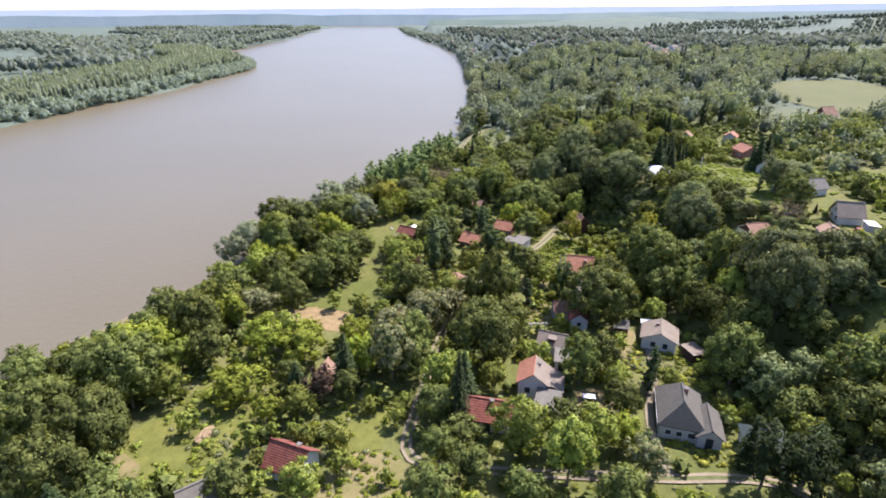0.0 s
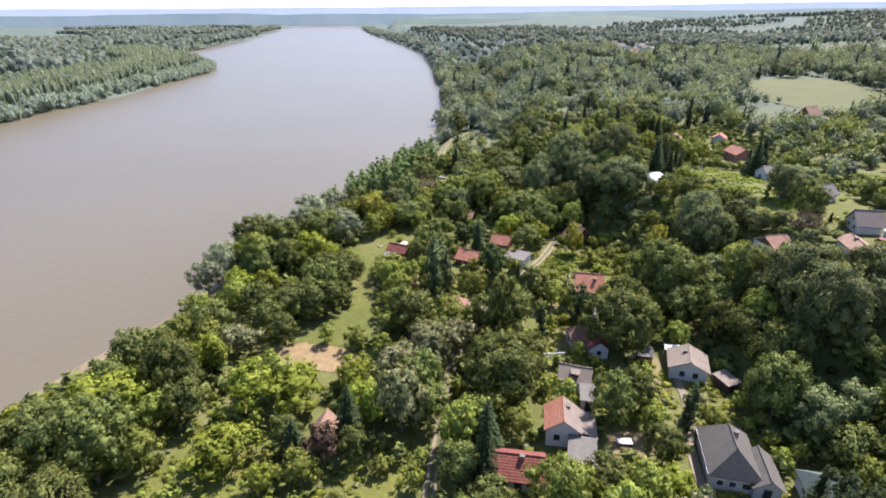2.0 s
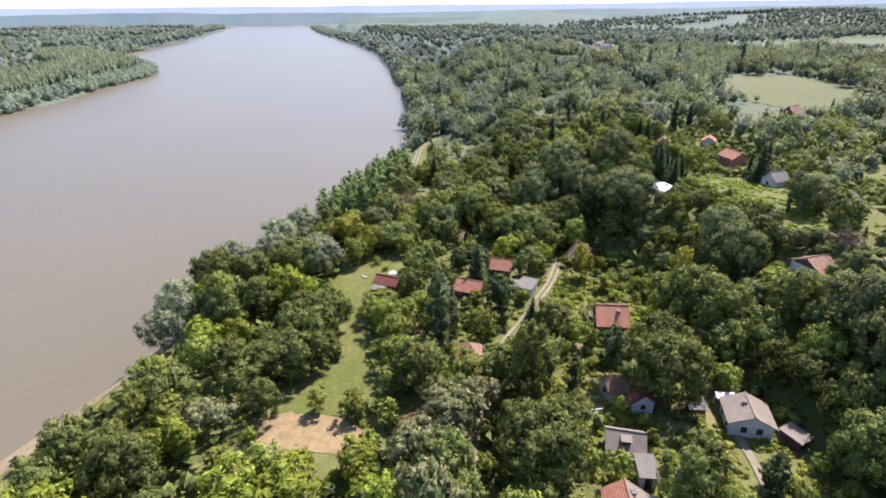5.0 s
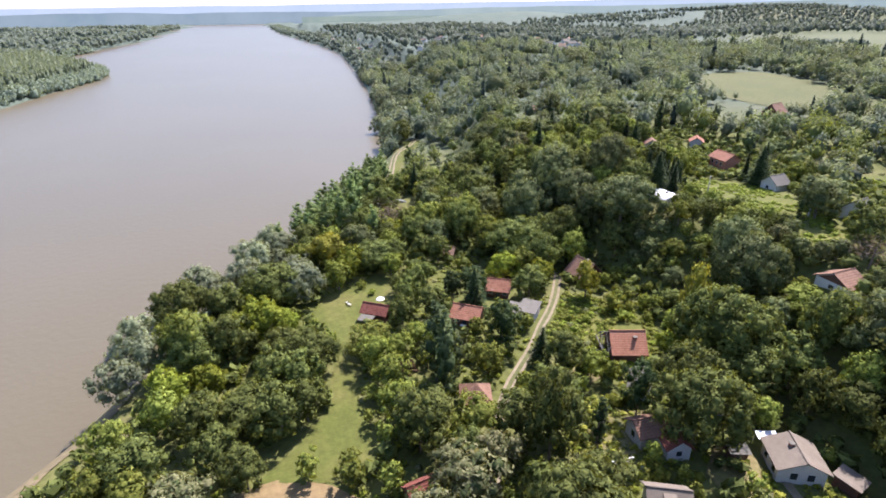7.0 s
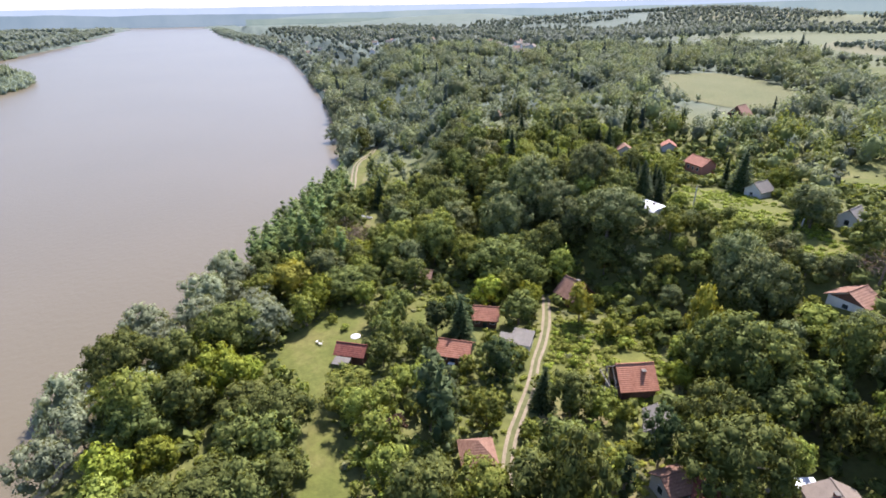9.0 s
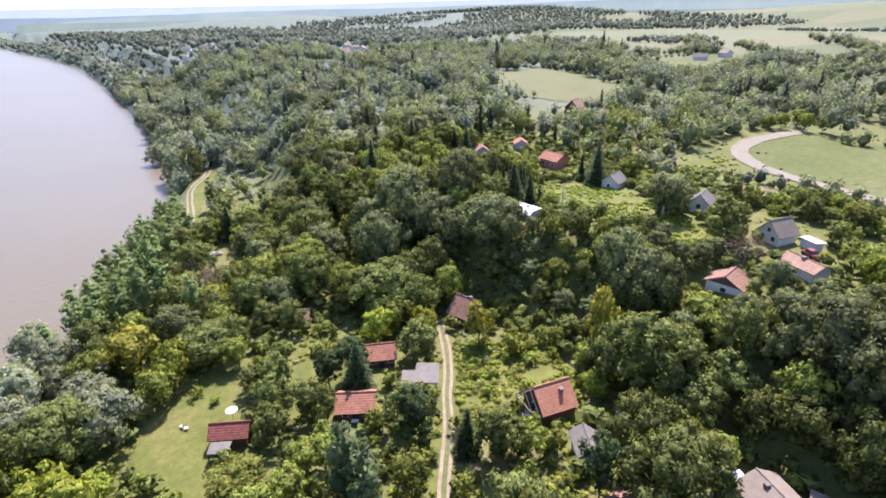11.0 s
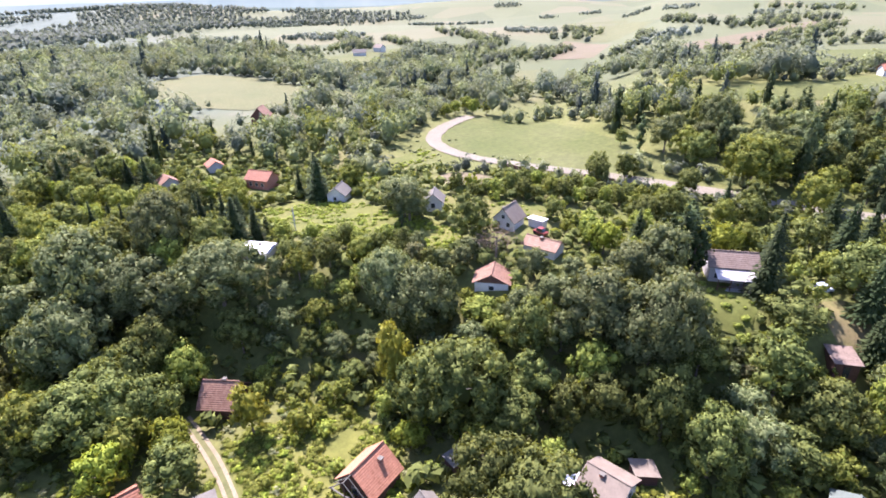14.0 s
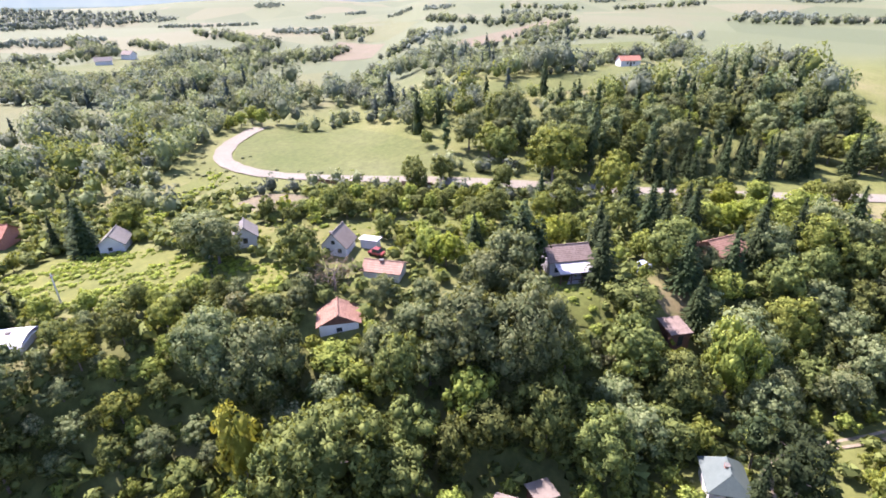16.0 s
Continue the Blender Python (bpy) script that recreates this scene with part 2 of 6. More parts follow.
# ---- mesh helpers ----
def smooth(a, b, v):
    k = np.clip((v - a) / (b - a), 0, 1)
    return k * k * (3 - 2 * k)


def mesh_object(name, verts, faces, mats, parent=None, label="", idx=None, shade=False):
    me = bpy.data.meshes.new(name)
    me.from_pydata([tuple(v) for v in verts], [], [tuple(f) for f in faces])
    for m in (mats if isinstance(mats, (list, tuple)) else [mats]):
        me.materials.append(m)
    if idx is not None:
        me.polygons.foreach_set("material_index", idx)
    if shade:
        me.polygons.foreach_set("use_smooth", [True] * len(faces))
    me.update()
    ob = new(name, me)
    if parent:
        ob.parent = parent
    if label:
        ob["label"] = label
    return ob


def part(name, bm, mat, parent, label=""):
    me = bpy.data.meshes.new(name)
    bm.to_mesh(me)
    bm.free()
    me.materials.append(mat)
    ob = new(name, me)
    ob.parent = parent
    if label:
        ob["label"] = label
    return ob


# ---- the lie of the land ----
WATER_Z = -4.0
BANK = [(-135, -400), (-112, 0), (-88, 70), (-76, 100), (-63, 122), (-56, 140), (-46, 165), (-30, 198), (-16, 226), (2, 260), (14, 300), (21, 360),
        (25, 420), (30, 560), (32, 680), (30, 1000), (0, 1250), (-110, 1950), (-240, 3200), (-330, 4700)]
FAR_BANK = [(-330, -400), (-300, 200), (-282, 343), (-268, 408), (-256, 521), (-243, 700), (-250, 760), (-330, 860), (-400, 1000), (-420, 1541), (-514, 2418), (-656, 3804), (-760, 4700)]
FOOT = [(70, -300), (64, 40), (58, 60), (48, 90), (52, 125), (45, 150), (36, 170), (31, 200), (33, 250), (45, 320), (60, 420), (75, 700), (80, 1000), (40, 1300), (-50, 2000), (-150, 4700)]


def along(line, y):
    return np.interp(y, [p[1] for p in line], [p[0] for p in line])


def lay(x, y):
    """Ground height at x, y (arrays or numbers)."""
    x, y = np.asarray(x, float), np.asarray(y, float)
    d = x - along(BANK, y)
    df = along(FAR_BANK, y) - x
    z = -8 + 8.6 * smooth(-9, 7, d) + 1.0 * smooth(5, 50, d)
    z = np.where(df > -40, -8 + 7.0 * smooth(-4, 3, df) + 1.4 * smooth(3, 30, df), z)
    f = x - along(FOOT, y)
    up = smooth(0, 24, f)
    z = z + 14.0 * up
    e = smooth(120, 240, x) * smooth(140, 60, y)
    z = z + 16 * e + 10 * smooth(240, 900, x) * smooth(300, 0, y)
    z = z + 7 * smooth(130, 330, y) * smooth(60, 200, x) * smooth(900, 500, y)
    z = z + 3.0 * np.exp(-((x - 106) ** 2 + (y - 126) ** 2) / 1100) - 3.0 * np.exp(-((x - 114) ** 2 + (y - 192) ** 2) / 900) * up
    r = np.hypot(x, y)
    z = z + up * (26 * smooth(500, 2200, r) * smooth(-0.2, 0.6, x / (r + 1)) - 30 * smooth(2300, 3500, r))
    hills = np.sin(x * 0.006 + 1) * np.cos(y * 0.0045 + 0.5) * 15 * smooth(450, 1300, r) * smooth(3000, 2200, r)
    roll = np.sin(x * 0.013 + 1.3) * np.cos(y * 0.011 + 0.4) * 1.2 + np.sin(x * 0.0041 + y * 0.0023) * 5 * smooth(300, 900, r)
    return z + up * (roll * smooth(90, 170, x) + hills * smooth(150, 400, x))


def lz(x, y):
    return float(lay(x, y))


def axis(lo, hi, step, far_lo, far_hi):
    a = list(np.arange(lo, hi + 0.01, step))
    s = step
    while a[-1] < far_hi:
        s *= 1.16
        a.append(min(a[-1] + s, far_hi))
    s = step
    while a[0] > far_lo:
        s *= 1.16
        a.insert(0, max(a[0] - s, far_lo))
    return np.array(a)


def build_ground():
    xs, ys = axis(-110, 260, 2.5, -4600, 4600), axis(20, 400, 2.5, -900, 4700)
    gx, gy = np.meshgrid(xs, ys)
    gz = lay(gx, gy)
    v = np.stack([gx, gy, gz], -1).reshape(-1, 3)
    nx, ny = len(xs), len(ys)
    i = np.arange((nx - 1) * (ny - 1))
    a = (i // (nx - 1)) * nx + i % (nx - 1)
    f = np.stack([a, a + 1, a + nx + 1, a + nx], -1)
    return tagged(mesh_object("ground", v, f, M_GRASS, shade=True), "grassy river plain rising to a wooded hillside", "ground", kind="structure")


build_ground()
tagged(mesh_object("water", [(-4600, -900, WATER_Z), (300, -900, WATER_Z), (300, 4700, WATER_Z), (-4600, 4700, WATER_Z)], [(0, 1, 2, 3)], M_WATER),
       "wide muddy brown river with a calm surface", "river", kind="structure")

from mathutils import geometry


def drape(name, outline, mat, lift=0.12, step=4.0, label="", category="", kind="structure", ragged=0.0):
    """A sheet laid on the ground inside an outline of (x, y)."""
    pts = []
    for (x0, y0), (x1, y1) in zip(outline, outline[1:] + outline[:1]):
        k = max(1, int(math.hypot(x1 - x0, y1 - y0) / step))
        for i in range(k):
            s = i / k
            wob = Vector((noise.noise((x0 + s * 7, y0, i * 0.7)), noise.noise((x0, y0 + s * 9, i * 0.6 + 5)))) * ragged
            pts.append((x0 + (x1 - x0) * s + wob[0], y0 + (y1 - y0) * s + wob[1]))
    n = len(pts)
    xs, ys = [p[0] for p in outline], [p[1] for p in outline]
    inner = [(x, y) for x in np.arange(min(xs) + step / 2, max(xs), step) for y in np.arange(min(ys) + step / 2, max(ys), step) if inside(x, y, pts)]
    co = [Vector(p) for p in pts + inner]
    v2, _, f2, *_ = geometry.delaunay_2d_cdt(co, [], [list(range(n))], 1, 0.01)
    v3 = [(p[0], p[1], lz(p[0], p[1]) + lift) for p in v2]
    return tagged(mesh_object(name, v3, f2, mat, shade=True), label, category, kind=kind)


def inside(x, y, poly):
    hit = False
    j = len(poly) - 1
    for i in range(len(poly)):
        (xi, yi), (xj, yj) = poly[i], poly[j]
        if (yi > y) != (yj > y) and x < (xj - xi) * (y - yi) / (yj - yi) + xi:
            hit = not hit
        j = i
    return hit


def ribbon(name, line, width, mat, lift=0.18, step=2.0, label="", category="road", kind="structure", crown=0.0, middle=None):
    """A way of that width along a line of (x, y), laid on the ground."""
    P = [Vector(p) for p in line]
    pts = []
    for i in range(len(P) - 1):
        p0, p1, p2, p3 = P[max(i - 1, 0)], P[i], P[i + 1], P[min(i + 2, len(P) - 1)]
        k = max(2, int((p2 - p1).length / step))
        for j in range(k):
            t = j / k
            pts.append(0.5 * ((2 * p1) + (p2 - p0) * t + (2 * p0 - 5 * p1 + 4 * p2 - p3) * t * t + (3 * p1 - p0 - 3 * p2 + p3) * t ** 3))
    pts.append(P[-1])
    v, f = [], []
    for i, p in enumerate(pts):
        d = (pts[min(i + 1, len(pts) - 1)] - pts[max(i - 1, 0)]).normalized()
        nrm = Vector((-d.y, d.x))
        w = width / 2 * (1 + 0.18 * noise.noise((p.x * 0.2, p.y * 0.2, 3)))
        for s in (-1, -0.4, 0.4, 1):
            q = p + nrm * w * s
            v.append((q.x, q.y, lz(q.x, q.y) + lift + (crown if abs(s) < 0.5 else 0)))
        if i:
            a = 4 * (i - 1)
            f += [(a + k, a + k + 1, a + k + 5, a + k + 4) for k in range(3)]
    WAYS.append(([(p.x, p.y) for p in pts], width / 2))
    idx = [1 if k % 3 == 1 else 0 for k in range(len(f))] if middle else None
    return tagged(mesh_object(name, v, f, [mat, middle] if middle else mat, idx=idx, shade=True), label, category, kind=kind)


WAYS, OPEN, HOUSES = [], [], []


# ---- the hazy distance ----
# Haze is put into the colour and emission of these far ridges.
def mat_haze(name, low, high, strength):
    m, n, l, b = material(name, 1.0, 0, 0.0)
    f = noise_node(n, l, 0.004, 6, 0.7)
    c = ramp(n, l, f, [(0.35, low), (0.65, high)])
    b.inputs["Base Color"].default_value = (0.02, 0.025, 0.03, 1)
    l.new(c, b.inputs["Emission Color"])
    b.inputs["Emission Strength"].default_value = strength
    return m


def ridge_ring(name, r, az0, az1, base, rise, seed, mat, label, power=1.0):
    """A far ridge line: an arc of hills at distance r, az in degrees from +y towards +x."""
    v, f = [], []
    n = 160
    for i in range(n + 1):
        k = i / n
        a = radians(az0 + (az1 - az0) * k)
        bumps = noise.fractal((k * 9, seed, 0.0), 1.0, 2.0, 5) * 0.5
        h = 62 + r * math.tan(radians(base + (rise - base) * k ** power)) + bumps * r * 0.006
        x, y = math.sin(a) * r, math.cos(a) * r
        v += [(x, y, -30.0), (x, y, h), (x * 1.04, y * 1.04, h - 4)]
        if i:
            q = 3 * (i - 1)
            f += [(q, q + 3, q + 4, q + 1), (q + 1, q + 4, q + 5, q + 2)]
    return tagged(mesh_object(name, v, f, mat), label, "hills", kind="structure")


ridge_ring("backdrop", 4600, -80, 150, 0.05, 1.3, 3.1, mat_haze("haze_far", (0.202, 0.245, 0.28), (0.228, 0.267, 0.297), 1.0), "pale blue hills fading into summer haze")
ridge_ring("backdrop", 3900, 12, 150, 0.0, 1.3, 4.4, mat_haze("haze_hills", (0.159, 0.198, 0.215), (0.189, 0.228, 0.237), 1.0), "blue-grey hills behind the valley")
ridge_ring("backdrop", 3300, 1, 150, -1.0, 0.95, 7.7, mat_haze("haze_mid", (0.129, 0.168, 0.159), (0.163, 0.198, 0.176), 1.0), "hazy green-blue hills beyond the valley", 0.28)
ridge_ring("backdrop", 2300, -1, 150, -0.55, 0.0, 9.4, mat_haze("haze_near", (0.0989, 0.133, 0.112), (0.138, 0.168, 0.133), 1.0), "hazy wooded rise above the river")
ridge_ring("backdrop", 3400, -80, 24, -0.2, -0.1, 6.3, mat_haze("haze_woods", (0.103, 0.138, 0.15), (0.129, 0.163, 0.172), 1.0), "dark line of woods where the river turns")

# ---- ways and open ground ----
CLEARING = [(-51, 53), (-51.3, 61.5), (-47.3, 67.5), (-42.4, 76.5), (-35.9, 79.4), (-30, 78.7), (-27.9, 73.8), (-31, 66), (-30, 57), (-35, 53)]
SOIL = [(-51, 60), (-48, 60.5), (-44, 58), (-43, 54), (-46, 52), (-50, 55)]
LAWN = [(-24, 146), (-21, 156), (-12, 162), (0, 163), (-3, 156), (-6, 147), (-12, 140), (-16, 131), (-15.3, 124), (-14.8, 115), (-14, 106), (-18, 101), (-31, 104), (-25, 110), (-21, 116), (-20, 122), (-19, 129), (-19.5, 138)]
EARTH = [(-36, 97), (-34, 102.5), (-28, 104), (-20.7, 101), (-14.7, 96), (-19, 89), (-21, 93.4), (-30, 96)]
PLOT = [(-19, 46), (-16.5, 54), (-15.3, 59), (-12, 60.5), (-8, 60), (-5, 58), (-3, 55), (-4, 46)]
ORCHARD = [(33, 144), (39, 141.5), (49, 131), (46, 125.5), (43, 118), (33, 114.3), (27.5, 120), (21.5, 124.5), (24.5, 131)]
GLADE = [(9.6, 166), (12.5, 162), (8.5, 156), (5.3, 147), (-0.2, 140), (-1.5, 147), (4, 159)]
SIDE_PLOT = [(-18.3, 76), (-13.5, 74.6), (-8.7, 70.5), (-9.1, 61), (-14.6, 60), (-17.1, 67)]
SLOPE_FOOT = [(43, 146), (48, 131), (48, 124), (54, 125.5), (59.5, 128), (57, 150)]
YARD = [(33, 80), (41, 92), (47, 86), (47, 72), (44, 64), (44, 57), (33, 57), (31, 62)]
HILL_MEADOW = [(91, 177), (97, 178), (104, 170), (97, 146), (90, 129), (88, 122), (78, 123), (78, 137), (76, 151), (81, 168)]
STRIP = [(106, 141), (101, 137), (95, 128), (88, 120), (97, 112), (101.7, 101), (102.2, 89), (98.7, 82), (112, 80), (110.7, 91), (107.7, 106), (105.6, 121), (106.5, 133)]
BARE = [(124, 143), (131, 139), (129, 130), (123, 123), (114, 127.5), (115.5, 136.5)]
BEND = [(113, 155), (121, 175), (131, 172), (145, 163), (157, 159), (147, 151), (130, 158)]
HOUSE_LAWN = [(80, 84), (84, 78), (86, 72), (78, 68), (71, 70), (71, 76)]
DRY_YARD = [(81, 60), (83, 55), (79, 51), (74, 52), (75, 57)]
OVAL = [(209, 156.5), (203, 158.4), (185, 160.2), (169.6, 157.2), (158.3, 148.2), (150.5, 135), (144.7, 115.5), (140.8, 94), (150, 91), (156, 89), (167, 90), (176, 100), (190, 112), (209, 128), (219, 144)]
VERGE = [(147, 93), (139, 66), (144, 57), (153, 70), (158, 86)]
WHEAT = [(202, 337), (229, 349), (256, 343), (253, 305), (238, 257), (236.6, 224), (223.6, 218.9), (200.5, 225.8), (201.8, 237.7), (180.3, 250), (174.2, 280.2), (187.1, 313.2)]
CREAM = [(364, 173), (380, 152), (288, 147), (274, 160)]
PLOUGH = [(528, 175), (615, 176), (556, 124), (453, 131), (438, 161)]
EAST_FIELD = [(218.3, 99.6), (238, 100.4), (222.4, 61.3), (259.6, 2.5), (273.4, -34.2), (231, -16.5), (216.3, 4.7), (208.1, 39.7), (206, 62.9)]
HIGH_STUBBLE = [(622, 177), (1011, 234), (1001, 132), (746, 87), (590, 123)]
FALLOW = [(389, 74), (499, -0.5), (609, -55), (519, -38.5), (392, 35), (359, 65)]
TOP_FIELD = [(345, 60), (377, -57), (304, -45), (273, 41)]
VALLEY = [(305, 253), (457, 279), (508, 299), (386, 321), (321, 371), (301, 293)]
FIELDS = [BEND, OVAL, VERGE, WHEAT, CREAM, PLOUGH, EAST_FIELD, TOP_FIELD, VALLEY, BARE, HIGH_STUBBLE, FALLOW]
OPEN += [CLEARING, GLADE, SIDE_PLOT, LAWN, EARTH, PLOT, ORCHARD, YARD, HILL_MEADOW, STRIP, HOUSE_LAWN, DRY_YARD] + FIELDS
M_DRY = mat_ground("dry_grass", [(0.3, (0.19, 0.145, 0.075)), (0.55, (0.15, 0.13, 0.055)), (0.75, (0.11, 0.12, 0.035))], GREY3, 0.12)
M_SOIL = mat_ground("ploughed_soil", [(0.3, (0.128, 0.104, 0.064)), (0.7, (0.108, 0.097, 0.05))], GREY3, 0.05)
for name, outline, mat, step, text, sort in [
        ("lawn", LAWN, M_LAWN, 4, "mown sunlit lawn among the trees", "lawn"),
        ("overgrown_orchard", ORCHARD, M_MEADOW, 3, "bright overgrown orchard grass beside the lane", "meadow"),
        ("glade", GLADE, M_LAWN, 3, "narrow sunny garden lawn between trees", "lawn"),
        ("grass_plot", SIDE_PLOT, M_MEADOW, 3, "green grass plot with young fruit trees", "garden"),
        ("high_stubble", HIGH_STUBBLE, M_STRAW, 14, "pale cut field high on the slope", "field"),
        ("fallow_strip", FALLOW, M_SOIL, 8, "reddish fallow strip across the hillside", "field"),
        ("clearing", CLEARING, M_MEADOW, 4, "rough green clearing near the river", "meadow"),
        ("bare_earth", EARTH, M_DIRT, 4, "patch of dry bare earth", "earth"),
        ("bare_soil", SOIL, M_DRY, 3, "worn patch of dry soil in the clearing", "earth"),
        ("garden_plot", PLOT, M_DRY, 4, "dry grass garden plot with worn earth", "garden"),
        ("hill_meadow", HILL_MEADOW, M_MEADOW, 4, "overgrown yellow-green meadow on the hill", "meadow"),
        ("grass_strip", STRIP, M_LAWN, 4, "long strip of grass behind the houses", "meadow"),
        ("bare_slope", BARE, M_SOIL, 4, "bare brown earth beside the road", "earth"),
        ("bend_meadow", BEND, M_LAWN, 4, "green meadow outside the road bend", "meadow"),
        ("house_lawn", HOUSE_LAWN, M_LAWN, 4, "small lawn below the house", "lawn"),
        ("yard", DRY_YARD, M_DRY, 3, "dry yard among conifers", "yard"),
        ("oval_field", OVAL, M_FIELD, 6, "mown green field inside the road bend", "field"),
        ("road_verge", VERGE, M_FIELD, 5, "grass verge beside the gravel road", "meadow"),
        ("wheat_field", WHEAT, M_STRAW, 8, "pale ripening field edged by woods", "field"),
        ("stubble_field", CREAM, M_STRAW, 8, "pale cut field in the valley", "field"),
        ("ploughed_field", PLOUGH, M_SOIL, 10, "reddish ploughed field on the slope", "field"),
        ("east_field", EAST_FIELD, M_FIELD, 8, "smooth green field on the rise", "field"),
        ("top_field", TOP_FIELD, M_FIELD, 10, "broad green field near the hilltop", "field"),
        ("valley_field", VALLEY, M_FIELD, 10, "light green valley field with hedges", "field")]:
    drape(name, outline, mat, 0.15 if outline is SOIL else 0.09 if step < 7 else 0.2, min(3.0, step) if step < 7 else step * 0.6, text, sort, ragged=min(1.0, step * 0.15))
ribbon("lane", [(36.8, 154), (34, 148.5), (31, 143), (27, 137), (23, 132), (19, 126), (14, 120), (10, 115), (6, 108), (2, 98), (-1, 88), (-3, 76), (-5, 66), (-5.5, 61), (-3, 58), (3, 57), (14, 56), (24, 55.5), (33, 55), (41, 55), (48, 53.5), (52, 49), (54, 42), (55, 34), (57, 24)], 1.8, M_LANE, middle=M_STRAW, label="narrow pale dirt lane between gardens", category="lane")
ribbon("garden_path", [(41.5, 92), (40, 84), (38, 77), (35, 71), (33, 64), (32.5, 56)], 1.3, M_LANE, label="narrow trodden garden path", category="path")
ribbon("river_track", [(0, 225), (5, 240), (9, 255), (13, 275), (17, 290), (26, 305), (31, 318)], 2.4, M_LANE, middle=M_STRAW, label="sandy track along the river bank", category="track")
ribbon("road", [(211, 159), (203, 161), (185, 163), (168, 160), (156, 150), (148, 136), (142, 116), (138, 92), (134, 72), (128, 46), (121, 12), (116, -20), (108, -80)], 5.6, M_ROAD, lift=0.25, label="pale gravel road in a wide bend", category="road")

# ---- trees ----


def fast_mesh(name, verts, loops, sizes, normals=None, mats=()):
    me = bpy.data.meshes.new(name)
    me.vertices.add(len(verts))
    me.vertices.foreach_set("co", np.asarray(verts, np.float32).ravel())
    me.loops.add(len(loops))
    me.loops.foreach_set("vertex_index", np.asarray(loops, np.int32))
    me.polygons.add(len(sizes))
    starts = np.concatenate([[0], np.cumsum(sizes)[:-1]]).astype(np.int32)
    me.polygons.foreach_set("loop_start", starts)
    for m in mats:
        me.materials.append(m)
    me.update(calc_edges=True)
    if normals is not None:
        me.normals_split_custom_set_from_vertices(np.asarray(normals, np.float32))
    return me


def ico(sub):
    bm = bmesh.new()
    bmesh.ops.create_icosphere(bm, subdivisions=sub, radius=1)
    v = np.array([p.co[:] for p in bm.verts])
    f = np.array([[q.index for q in p.verts] for p in bm.faces])
    bm.free()
    return v, f


ICO1, ICO2 = ico(1), ico(2)


def unit(n, rng):
    d = rng.normal(size=(n, 3))
    return d / np.linalg.norm(d, axis=1)[:, None]


def cards(pos, nrm, size, rng, long=1.5):
    """Small leaf sprays: one pointed triangle each, facing about along nrm, wound outwards."""
    n = len(pos)
    face = nrm + unit(n, rng) * 0.6
    face /= np.linalg.norm(face, axis=1)[:, None]
    u = np.cross(face, unit(n, rng))
    u /= np.linalg.norm(u, axis=1)[:, None] + 1e-6
    w = np.cross(face, u)
    s = (size * rng.uniform(0.6, 1.35, n))[:, None]
    a, b, c = pos - u * s * long / 2, pos + w * s * rng.uniform(0.35, 0.65, n)[:, None] + u * s * 0.15, pos + u * s * long / 2 - w * s * 0.35 - face * s * 0.2
    turned = (np.cross(b - a, c - a) * nrm).sum(1) < 0
    b[turned], c[turned] = c[turned].copy(), b[turned].copy()
    return np.stack([a, b, c], 1).reshape(-1, 3)


def unit_rows(v):
    return v / (np.linalg.norm(v, axis=1)[:, None] + 1e-6)


def crown_geometry(lobes, per_lobe, leaf, rng, core=ICO2, squash=1.0, core_k=0.63):
    """Leaf sprays over a set of lobes (x, y, z, radius) with a rough dark core in each, and their soft normals."""
    V, L, S, N, base = [], [], [], [], 0
    ctr = np.mean([q[:3] for q in lobes], 0)
    for x, y, z, r in lobes:
        c = np.array([x, y, z])
        cv, cf = core if len(V) == 0 else ICO1
        d = cv * (1 + 0.18 * np.sin(cv[:, :1] * 9 + x * 3) * np.cos(cv[:, 1:2] * 8 + y))
        V.append(c + d * r * core_k * [1, 1, squash])
        N.append(unit_rows(cv))
        L.append((cf + base).ravel())
        S += [3] * len(cf)
        base += len(cv)
        n = max(10, int(per_lobe * 0.78 * r * r))
        d = unit(n * 2, rng)
        out = (c - ctr) / (np.linalg.norm(c - ctr) + 1e-6)
        keep = d @ out + 0.7 * d[:, 2] > -0.35
        d = d[keep][:n]
        p = c + d * (r * rng.uniform(0.72, 1.2, len(d)))[:, None] * [1, 1, squash]
        soft = unit_rows(0.65 * d + 0.6 * unit_rows(p - ctr) + 0.45 * unit(len(d), rng))
        q = cards(p, soft, leaf * 1.12, rng)
        V.append(q)
        N.append(np.repeat(soft, 3, 0))
        m = len(q) // 3
        L.append(np.arange(base, base + 3 * m))
        S += [3] * m
        base += 3 * m
    return np.concatenate(V), np.concatenate(L), np.array(S), np.concatenate(N)


def lobes_round(R, H, n, rng, z0):
    """Lobes spread over an uneven round crown of radius R and height H above z0: boughs, and clumps upon them."""
    out = [(0, 0, z0 + H * 0.46, R * 0.6), (R * 0.15, -R * 0.1, z0 + H * 0.62, R * 0.48)]
    lean = rng.uniform(-0.12, 0.12, 2) * R
    rim, size = (0.71, (0.16, 0.3)) if n < 38 else (0.76, (0.11, 0.23))
    for i in range(n):
        k = (i + 0.5) / n
        zz = 1 - 1.75 * k
        a = i * 2.4 + rng.uniform(-0.5, 0.5)
        rr = max(0.2, math.sqrt(max(0, 1 - zz * zz)))
        rad = R * (rim + 0.13 * math.sin(2 * a + R) + rng.uniform(-0.12, 0.12))
        out.append((math.cos(a) * rr * rad + lean[0] * zz, math.sin(a) * rr * rad + lean[1] * zz, z0 + H * (0.5 + 0.36 * zz) + rng.uniform(-0.06, 0.06) * H, R * rng.uniform(*size)))
    return out


